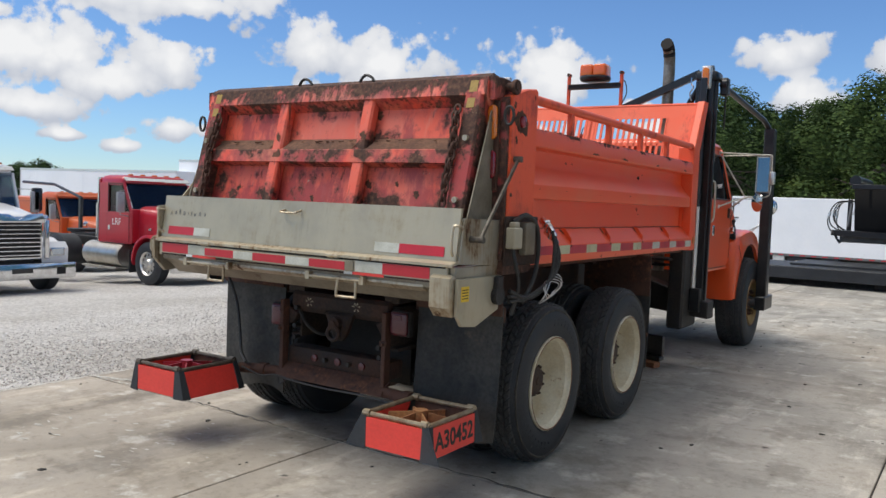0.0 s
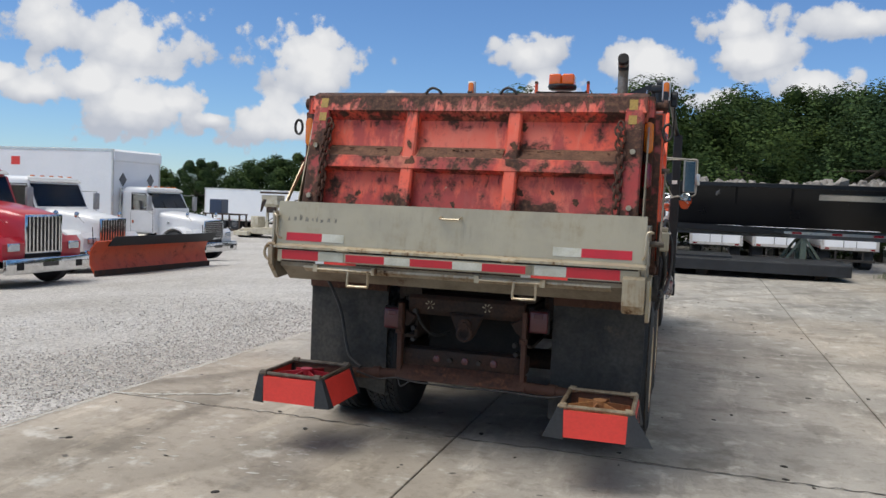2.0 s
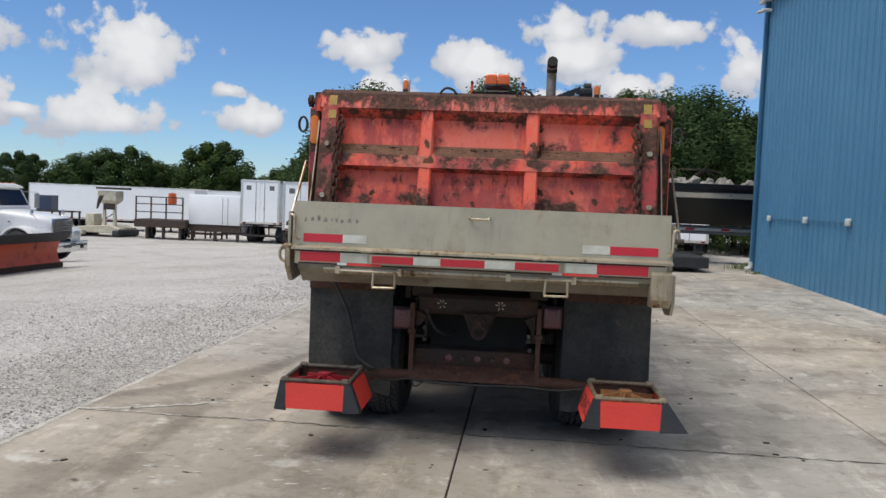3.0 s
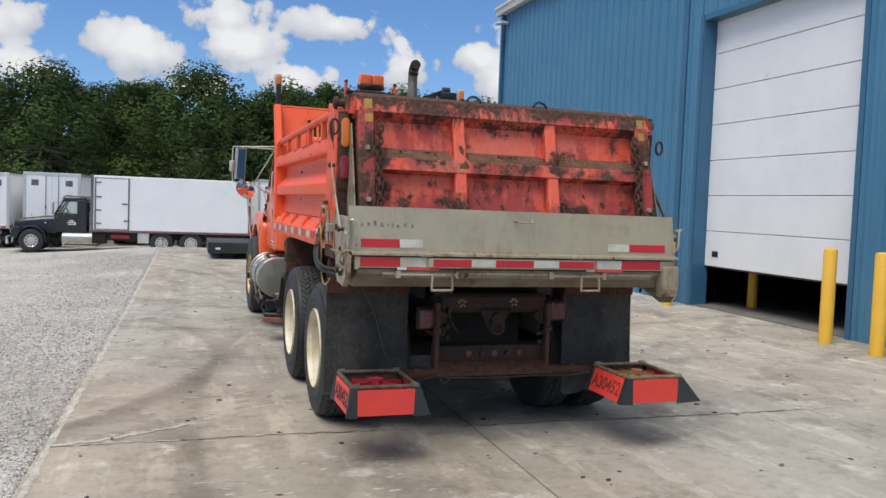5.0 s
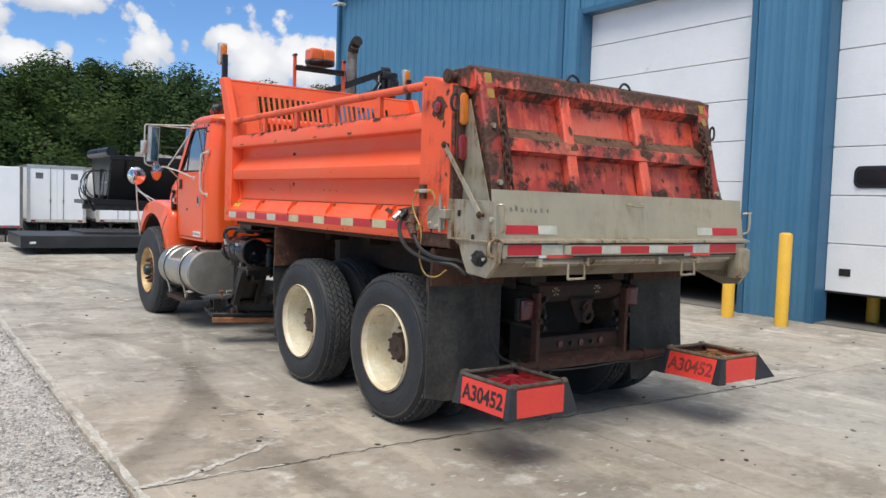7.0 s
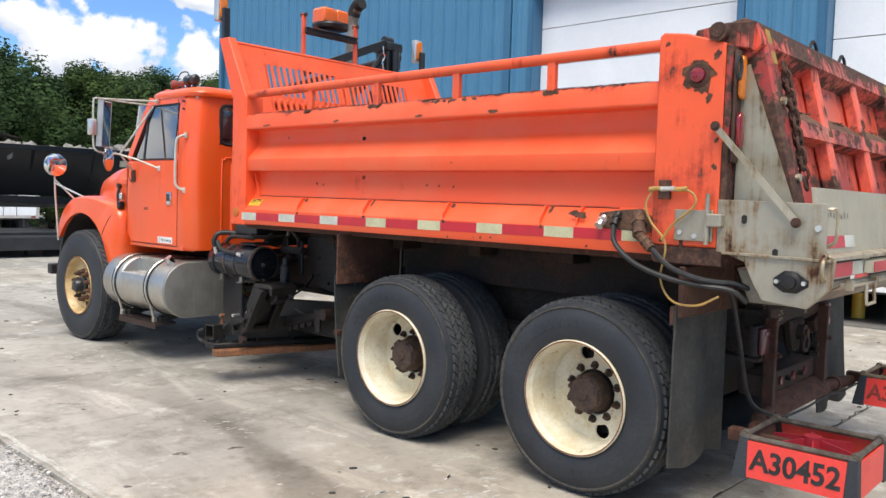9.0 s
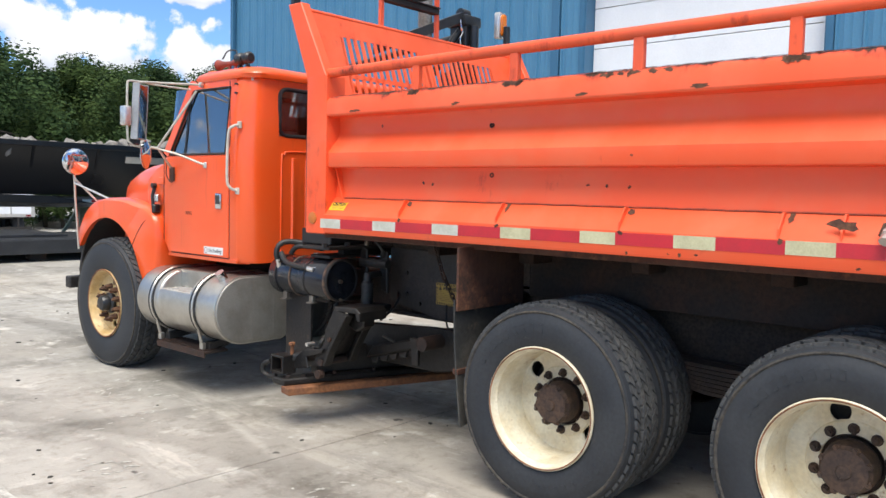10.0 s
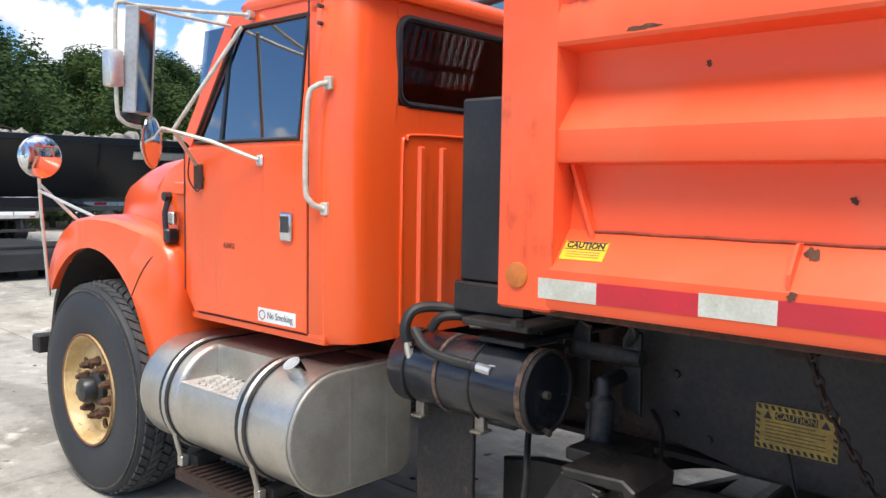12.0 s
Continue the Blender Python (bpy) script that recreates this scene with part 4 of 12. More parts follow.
# ---- the blue metal building ----
def rounded_rect_2(x0, x1, y0, y1, r, n=5):
    out = []
    for cx, cy, a0 in ((x1 - r, y1 - r, 0), (x0 + r, y1 - r, 90), (x0 + r, y0 + r, 180), (x1 - r, y0 + r, 270)):
        for k in range(n + 1):
            a = radians(a0 + 90 * k / n)
            out.append((cx + r * math.cos(a), cy + r * math.sin(a)))
    return out


M_MIRROR_DARK = plain("dark_window_glass", (0.012, 0.014, 0.016), 0.06, 0.0, (0.02, 0.022, 0.025), 3, 0.0, 40, 0.0)
WX, CORNER = 2.85, 20.15
M_BLUE = plain("blue_ribbed_sheet", (0.060, 0.186, 0.312), 0.38, 0.0, (0.070, 0.205, 0.332), 0.7, 0.05, 40, 0.03, None, 0, 0.1, True)
M_BLUETRIM = plain("blue_trim", (0.036, 0.125, 0.225), 0.4, 0.0, (0.042, 0.142, 0.25), 2, 0.05, 40, 0.03, None, 0, 0, True)
M_DOORWHITE = plain("white_door_panel", (0.82, 0.83, 0.84), 0.42, 0.0, (0.76, 0.775, 0.79), 1.1, 0.03, 50, 0.03, (0.50, 0.52, 0.55), 0.02, 0, True)
M_ROOF = plain("pale_roof_sheet", (0.62, 0.62, 0.60), 0.5, 0.1, (0.54, 0.54, 0.52), 1.5, 0.05, 50, 0.05, None, 0, 0, True)
M_FLOOR = plain("shop_floor", (0.20, 0.19, 0.17), 0.6, 0.0, (0.15, 0.14, 0.13), 1.5, 0.1, 60, 0.1, None, 0, 0, True)
M_INNER = plain("dim_shop_lining", (0.24, 0.24, 0.23), 0.8, 0.0, (0.18, 0.18, 0.17), 1.5, 0.1, 60, 0.1, None, 0, 0, True)
M_BOLLARD = plain("yellow_bollard_paint", (0.84, 0.50, 0.055), 0.45, 0.0, (0.78, 0.45, 0.05), 3, 0.05, 60, 0.05, (0.5, 0.3, 0.08), 0.02)
EAVE = 7.25


def ribbed(y0, y1, z0, z1, x, name="panel"):
    """One sheet of ribbed siding that faces -x."""
    bm = bmesh.new()
    prof = []
    y = y0
    pitch = 0.305
    n = max(1, round((y1 - y0) / pitch))
    pitch = (y1 - y0) / n
    for i in range(n):
        a = y0 + i * pitch
        prof += [(a, x), (a + pitch * 0.30, x), (a + pitch * 0.36, x - 0.007), (a + pitch * 0.42, x), (a + pitch * 0.60, x), (a + pitch * 0.66, x - 0.007), (a + pitch * 0.72, x), (a + pitch * 0.84, x), (a + pitch * 0.89, x - 0.032), (a + pitch * 0.96, x - 0.032)]
    prof.append((y1, x))
    lo = [bm.verts.new((px, py, z0)) for py, px in prof]
    hi = [bm.verts.new((px, py, z1)) for py, px in prof]
    blo = [bm.verts.new((x + 0.02, py, z0)) for py in (y0, y1)]
    bhi = [bm.verts.new((x + 0.02, py, z1)) for py in (y0, y1)]
    for a in range(len(prof) - 1):
        bm.faces.new((lo[a], lo[a + 1], hi[a + 1], hi[a]))
    bm.faces.new((blo[0], bhi[0], bhi[1], blo[1]))
    bm.faces.new(lo + blo[::-1])
    bm.faces.new(hi[::-1] + bhi)
    bm.faces.new((lo[0], hi[0], bhi[0], blo[0]))
    bm.faces.new((lo[-1], blo[1], bhi[1], hi[-1]))
    ob = new(name, finish(bm, name, M_BLUE, 20))
    return ob


hall = thing("warehouse", Matrix.Identity(4), "tall blue ribbed-metal warehouse with white overhead doors", "building")
DOORS = [(7.03, 10.62), (2.34, 5.93), (-2.35, 1.24), (-7.04, -3.45)]
DTOP = 5.05
wall_west = P("wall", M_BLUETRIM, hall, lambda bm: ([box(bm, WX + 0.02, WX + 0.2, a, b, -0.1, EAVE) for a, b in ((10.62, CORNER), (5.93, 7.03), (1.24, 2.34), (-3.45, -2.35), (-12, -7.04))] + [box(bm, WX + 0.02, WX + 0.2, a, b, DTOP, EAVE) for a, b in DOORS]), "blue ribbed metal wall")
def clad(y0, y1, z0, z1):
    n = max(1, round((y1 - y0) / 0.915))
    for i in range(n):
        ob = ribbed(y0 + (y1 - y0) * i / n, y0 + (y1 - y0) * (i + 1) / n - 0.0015, z0, z1, WX)
        ob.parent = wall_west
clad(11.20, CORNER, 0.0, EAVE)
clad(10.68, 11.03, 0.0, EAVE)
for a, b in ((5.99, 6.97), (1.30, 2.28), (-3.39, -2.41), (-12, -7.1)):
    clad(a, b, 0.0, EAVE)
for a, b in DOORS:
    clad(a, b, DTOP + 0.05, EAVE)
P("wall", M_BLUE, hall, lambda bm: (box(bm, WX + 0.2, 22.0, CORNER - 0.2, CORNER - 0.02, -0.2, EAVE + 0.4), box(bm, 21.8, 22.0, -12, CORNER - 0.2, -0.2, EAVE), box(bm, WX + 0.2, 22.0, -12, -11.8, -0.2, EAVE + 0.4)))
P("roof", M_ROOF, hall, lambda bm: prism(bm, [(WX - 0.25, EAVE), (12.4, EAVE + 1.1), (22.3, EAVE), (22.3, EAVE + 0.08), (12.4, EAVE + 1.2), (WX - 0.25, EAVE + 0.08)], "y", -12.2, CORNER + 0.2))
P("gutter", M_ROOF, hall, lambda bm: prism(bm, [(WX - 0.20, EAVE - 0.16), (WX - 0.03, EAVE - 0.16), (WX - 0.03, EAVE), (WX - 0.22, EAVE)], "y", -12.2, CORNER + 0.22, 0.01), "white eaves gutter")
P("corner_trim", M_BLUETRIM, hall, lambda bm: box(bm, WX - 0.045, WX + 0.02, CORNER - 0.10, CORNER + 0.02, 0.0, EAVE - 0.02, 0.004))
P("bay_trim", M_BLUETRIM, hall, lambda bm: (box(bm, WX - 0.05, WX - 0.0, 11.04, 11.19, 0.0, EAVE - 0.16, 0.004)))
P("downspout", M_BLUETRIM, hall, lambda bm: (box(bm, WX - 0.13, WX - 0.05, CORNER - 0.13, CORNER - 0.03, 0.3, EAVE - 0.16, 0.01)), "blue downspout at the corner")
P("downspout_foot", M_ROOF, hall, lambda bm: tube(bm, rounded([(WX - 0.10, CORNER - 0.08, 0.42), (WX - 0.10, CORNER - 0.08, 0.30), (WX - 0.14, CORNER - 0.08, 0.24), (WX - 0.24, CORNER - 0.08, 0.22)]), 0.06, 12), "white plastic drain elbow")
P("shop_floor", M_FLOOR, hall, lambda bm: box(bm, WX + 0.05, 21.9, -11.9, CORNER - 0.1, -0.2, 0.075))
P("lining", M_INNER, hall, lambda bm: (box(bm, 10.0, 10.1, -11.9, CORNER - 0.2, 0.07, EAVE - 0.1), box(bm, WX + 0.2, 10.0, -11.9, CORNER - 0.2, EAVE - 0.2, EAVE - 0.1)))
for i, (a, b) in enumerate(DOORS):
    for e in (a, b - 0.05):
        P("door_jamb", M_BLUETRIM, hall, lambda bm, e=e: box(bm, WX - 0.02, WX + 0.30, e, e + 0.05, 0.0, DTOP - 0.051, 0.004))
    for e in (a - 0.06, b - 0.03):
        P("jamb_trim", M_BLUETRIM, hall, lambda bm, e=e: box(bm, WX - 0.035, WX - 0.021, e, e + 0.09, 0.0, DTOP + 0.05, 0.003))
    P("door_head", M_BLUETRIM, hall, lambda bm, a=a, b=b: box(bm, WX - 0.02, WX + 0.30, a, b, DTOP - 0.05, DTOP + 0.05, 0.004))
    lift = (0.76, 0.50, 0.10, 0.10)[i]
    dr = P("overhead_door", M_DOORWHITE, hall, lambda bm, a=a, b=b, lift=lift: box(bm, WX + 0.27, WX + 0.29, a + 0.06, b - 0.06, lift + 0.02, DTOP), "white sectional overhead door, raised a little")
    n = 7
    for k in range(n):
        z0, z1 = lift + (DTOP - lift) * k / n, lift + (DTOP - lift) * (k + 1) / n
        P("door_section", M_DOORWHITE, dr, lambda bm, a=a, b=b, z0=z0, z1=z1: box(bm, WX + 0.225, WX + 0.27, a + 0.055, b - 0.055, z0 + 0.006, z1 - 0.006, 0.006))
    P("bottom_seal", M_HOSE, dr, lambda bm, a=a, b=b, lift=lift: box(bm, WX + 0.23, WX + 0.265, a + 0.06, b - 0.06, lift - 0.02, lift + 0.01, 0.006))
    if i == 0:
        P("vent", M_SOOT_SHADE, dr, lambda bm, b=b: box(bm, WX + 0.215, WX + 0.226, b - 0.42, b - 0.26, 0.93, 1.03, 0.004), "small black vent")
    if i == 1:
        P("vent", M_SOOT_SHADE, dr, lambda bm, b=b: box(bm, WX + 0.215, WX + 0.226, b - 0.40, b - 0.24, 0.72, 0.82, 0.004), "small black vent")
        for yc in (5.28, 4.3, 3.4):
            wn = P("door_window", M_BLACK, dr, lambda bm, yc=yc: prism(bm, [(y, z) for y, z in rounded_rect_2(yc - 0.28, yc + 0.28, 1.90, 2.19, 0.09)], "x", WX + 0.205, WX + 0.226, 0.006), "oval black-framed window")
            P("pane", M_MIRROR_DARK, wn, lambda bm, yc=yc: prism(bm, [(y, z) for y, z in rounded_rect_2(yc - 0.235, yc + 0.235, 1.945, 2.145, 0.06)], "x", WX + 0.202, WX + 0.206), "dark glass pane")


def bollard(x, y, h=1.235):
    z = gz(x, y)
    b = thing("bollard", pose(x, y, z), "yellow-painted steel bollard beside an overhead door", "bollard", "bollards by the doors")
    P("post", M_BOLLARD, b, lambda bm: lathe(bm, [(-0.05, 0.0005), (-0.05, 0.084), (h - 0.03, 0.084), (h - 0.012, 0.074), (h, 0.045), (h + 0.004, 0.0005)], (0, 0, 0), "z", 24))
    return b


bollard(2.30, 6.84)
bollard(2.26, 5.98)
bollard(2.40, 10.62)
bollard(2.28, 2.10)
bollard(2.28, 1.25)
bollard(3.75, 10.10, 1.1)
bollard(3.75, 5.55, 1.1)

# pipe with junction boxes on the wall
pipe = thing("conduit", Matrix.Identity(4), "thin conduit with three white junction boxes on the blue wall", "conduit")
P("tube", M_BLUETRIM, pipe, lambda bm: cyl(bm, (WX - 0.05, 13.9, 1.57), (WX - 0.05, 18.9, 1.57), 0.012, 8))
for y in (18.85, 16.3, 14.0):
    P("junction_box", M_ROOF, pipe, lambda bm, y=y: box(bm, WX - 0.10, WX - 0.034, y - 0.09, y + 0.09, 1.50, 1.64, 0.02, 2), "white junction box")
lampw = thing("wall_lamp", Matrix.Identity(4), "small white security lamp under the eaves", "lamp")
P("arm", M_ROOF, lampw, lambda bm: (box(bm, WX - 0.30, WX - 0.03, CORNER - 0.40, CORNER - 0.30, 6.78, 6.86, 0.02), box(bm, WX - 0.40, WX - 0.26, CORNER - 0.45, CORNER - 0.25, 6.74, 6.80, 0.02)))

# ---- the dump truck ----
truck = thing("dump_truck", pose(-3.43, 3.454, 0.0, 0, 0, 1.1), "orange dump truck with rusted tailgate and steel salt spreader, on concrete", "truck")
T = truck

# chassis
def rails(s):
    def make(bm):
        prism(bm, [(s * 0.36, 0.70), (s * 0.45, 0.70), (s * 0.45, 0.72), (s * 0.38, 0.72), (s * 0.38, 0.96), (s * 0.45, 0.96), (s * 0.45, 0.98), (s * 0.36, 0.98)], "y", 0.50, 7.85)
    return make


for s in (-1, 1):
    P("frame_rail", M_DUSTRAIL, T, rails(s))
    P("subframe_rail", M_DUSTRAIL, T, lambda bm, s=s: box(bm, s * 0.34, s * 0.46, 0.48, 4.25, 1.0, 1.22, 0.01))
for y in (3.1, 4.9, 6.2, 7.6):
    P("crossmember", M_CHASSIS, T, lambda bm, y=y: box(bm, -0.36, 0.36, y, y + 0.1, 0.72, 0.94, 0.01))
P("drive_shaft", M_CHASSIS, T, lambda bm: cyl(bm, (0, 2.6, 0.62), (0, 6.3, 0.78), 0.055, 12))
P("gearbox", M_CHASSIS, T, lambda bm: (box(bm, -0.22, 0.22, 5.3, 6.5, 0.64, 1.05, 0.08, 2), cyl(bm, (0, 5.2, 0.75), (0, 4.9, 0.74), 0.14, 14, 0.09)))
P("engine_block", M_CHASSIS, T, lambda bm: (box(bm, -0.3, 0.3, 6.5, 7.6, 0.6, 1.3, 0.05), box(bm, -0.38, 0.38, 6.6, 7.5, 1.0, 1.2, 0.05)))
P("hoist_frame", M_CHASSIS, T, lambda bm: (box(bm, -0.3, 0.3, 3.2, 3.9, 0.75, 1.2, 0.02), cyl(bm, (0, 3.5, 0.95), (0, 1.9, 1.2), 0.11, 14), box(bm, -0.26, 0.26, 1.2, 2.1, 1.0, 1.2, 0.02)))
P("hoist_side_plate", M_HOIST, T, lambda bm: prism(bm, [(3.15, 0.70), (3.85, 0.72), (4.14, 0.775), (4.26, 0.80), (4.26, 1.16), (3.15, 1.16)], "x", -0.475, -0.455), "grimy dark steel plate")
P("hoist_side_plate", M_HOIST, T, lambda bm: prism(bm, [(3.15, 0.70), (3.85, 0.72), (4.14, 0.775), (4.26, 0.80), (4.26, 1.16), (3.15, 1.16)], "x", 0.455, 0.475))
for y, z in ((3.25, 0.80), (3.25, 0.95), (3.25, 1.08), (4.1, 0.86), (4.1, 1.0), (3.98, 0.80)):
    P("bolt", M_CHASSIS, T, lambda bm, y=y, z=z: cyl(bm, (-0.475, y, z), (-0.49, y, z), 0.014, 6))


def leaf_springs(bm, s, y0, y1, z):
    for i in range(7):
        k = i * 0.055
        pts = [(s * 0.52, y0 + k + (y1 - y0 - 2 * k) * j / 8, z - 0.022 * i + 0.10 * (2 * j / 8 - 1) ** 2) for j in range(9)]
        for a, b in zip(pts, pts[1:]):
            prism(bm, [(a[1], a[2]), (b[1], b[2]), (b[1], b[2] + 0.018), (a[1], a[2] + 0.018)], "x", s * 0.47, s * 0.57)


for s in (-1, 1):
    P("leaf_spring", M_DUSTRAIL, T, lambda bm, s=s: leaf_springs(bm, s, 1.05, 2.62, 0.70))
    P("leaf_spring", M_CHASSIS, T, lambda bm, s=s: leaf_springs(bm, s, 6.45, 7.75, 0.60))
for y in (1.16, 2.51):
    P("drive_axle", M_DARKRUST, T, lambda bm, y=y: (cyl(bm, (-0.95, y, 0.51), (0.95, y, 0.51), 0.075, 14), cyl(bm, (0, y - 0.2, 0.53), (0, y + 0.22, 0.55), 0.2, 18, 0.12)))
P("front_axle", M_CHASSIS, T, lambda bm: box(bm, -0.9, 0.9, 6.95, 7.07, 0.42, 0.52, 0.02))

# wheels
TREAD_N = 58


def tyre_mesh(bm, c, s, outer, inner, r, bead, lug):
    """Carcass with rounded shoulders."""
    w = outer - inner
    prof = [(outer - 0.018, bead), (outer - 0.004, bead + 0.03), (outer + 0.008, (bead + r) / 2), (outer - 0.004, r - 0.075), (outer - 0.02, r - 0.034), (outer - 0.045, r - 0.022),
            (inner + 0.045, r - 0.022), (inner + 0.02, r - 0.034), (inner + 0.004, r - 0.075), (inner - 0.008, (bead + r) / 2), (inner + 0.004, bead + 0.03), (inner + 0.018, bead)]
    lathe(bm, [(s * a, q) for a, q in prof], c, "x", 56)


def tread_mesh(bm, c, s, outer, inner, r):
    w = outer - inner
    cv = Vector(c)
    rows = 5
    for row in range(rows):
        a0 = inner + 0.036 + (w - 0.072) * row / rows + 0.005
        a1 = inner + 0.036 + (w - 0.072) * (row + 1) / rows - 0.005
        for i in range(TREAD_N):
            th = 2 * math.pi * (i + 0.5 * (row % 2)) / TREAD_N
            half = math.pi / TREAD_N * 0.78
            skew = half * (0.75 if row % 2 else -0.75)
            vs = []
            for rad in (r - 0.028, r):
                top = r - (0.010 if row in (0, rows - 1) and rad == r else 0)
                rr = min(rad, top)
                for a, sk in ((a0, -skew), (a1, skew)):
                    for e in (-half, half):
                        t = th + e + sk
                        vs.append(bm.verts.new(cv + Vector((s * a, rr * math.cos(t), rr * math.sin(t)))))
            o = vs
            for f in ((4, 5, 7, 6), (0, 4, 6, 2), (1, 3, 7, 5), (0, 1, 5, 4), (2, 6, 7, 3)):
                bm.faces.new([o[k] for k in f])


def sidewall_bars(bm, c, s, outer, r, bead):
    """Plain raised marks where the moulded lettering stands."""
    cv = Vector(c)
    for base in (0.5, 3.6):
        for i in range(9):
            t = base + i * 0.135
            for rr0, rr1, w in ((0.375, 0.415, 0.010),):
                vs = []
                for a in (outer + 0.003, outer + 0.0075):
                    for rad in (rr0, rr1):
                        for e in (-w / rr0, w / rr0):
                            vs.append(bm.verts.new(cv + Vector((s * a, rad * math.cos(t + e), rad * math.sin(t + e)))))
                for f in ((4, 5, 7, 6), (0, 4, 6, 2), (1, 3, 7, 5), (0, 1, 5, 4), (2, 6, 7, 3)):
                    bm.faces.new([vs[k] for k in f])


def disc_holes(bm, c, s, x0, x1, r_in, r_out, wedges, hole_r, hole_ring, turn, open_every):
    """A pressed disc with real round holes through it, in every open_every-th wedge."""
    cv = Vector(c)
    steps = 8
    for x in (x0, x1):
        for h in range(wedges):
            mid = 2 * math.pi * h / wedges + radians(turn)
            hc = Vector((0, hole_ring * math.cos(mid), hole_ring * math.sin(mid)))
            a0, a1 = mid - math.pi / wedges, mid + math.pi / wedges
            arc = [a0 + (a1 - a0) * k / steps for k in range(steps + 1)]
            far = [Vector((0, r_out * math.cos(a), r_out * math.sin(a))) for a in arc]
            near = [Vector((0, r_in * math.cos(a), r_in * math.sin(a))) for a in arc[::-1]]
            def side(a):
                return [Vector((0, q * math.cos(a), q * math.sin(a))) for q in (r_out + (r_in - r_out) * j / 4 for j in (1, 2, 3))]
            rim = far + near
            if h % open_every == 0:
                rim = far + side(a1) + near + side(a0)[::-1]
            outer_v = [bm.verts.new(cv + v + Vector((s * x, 0, 0))) for v in rim]
            m = len(rim)
            if h % open_every:
                for k in range(steps):
                    bm.faces.new((outer_v[k], outer_v[k + 1], outer_v[m - 2 - k], outer_v[m - 1 - k]))
                continue
            inner_v = [bm.verts.new(cv + hc + (v - hc).normalized() * hole_r + Vector((s * x, 0, 0))) for v in rim]
            for k in range(m):
                bm.faces.new((outer_v[k], outer_v[(k + 1) % m], inner_v[(k + 1) % m], inner_v[k]))


def lug_nuts(bm, c, s, x, ring, n, r, h):
    for i in range(n):
        a = 2 * math.pi * (i + 0.5) / n
        p = Vector(c) + Vector((s * x, ring * math.cos(a), ring * math.sin(a)))
        cyl(bm, p, p + Vector((s * h, 0, 0)), r, 6, r * 0.86)
        cyl(bm, p + Vector((s * h, 0, 0)), p + Vector((s * (h + 0.012), 0, 0)), r * 0.5, 6)


def nut_parts(w, c, s, x, ring, n, r, h, mat, label):
    for i in range(n):
        a = 2 * math.pi * (i + 0.5) / n
        p = Vector(c) + Vector((s * x, ring * math.cos(a), ring * math.sin(a)))
        P("lug_nut", mat, w, lambda bm, p=p: (cyl(bm, p, p + Vector((s * h * 0.3, 0, 0)), r * 1.15, 10), cyl(bm, p + Vector((s * h * 0.25, 0, 0)), p + Vector((s * h, 0, 0)), r, 6, r * 0.8), cyl(bm, p + Vector((s * h, 0, 0)), p + Vector((s * (h + 0.014), 0, 0)), r * 0.5, 6)), label)


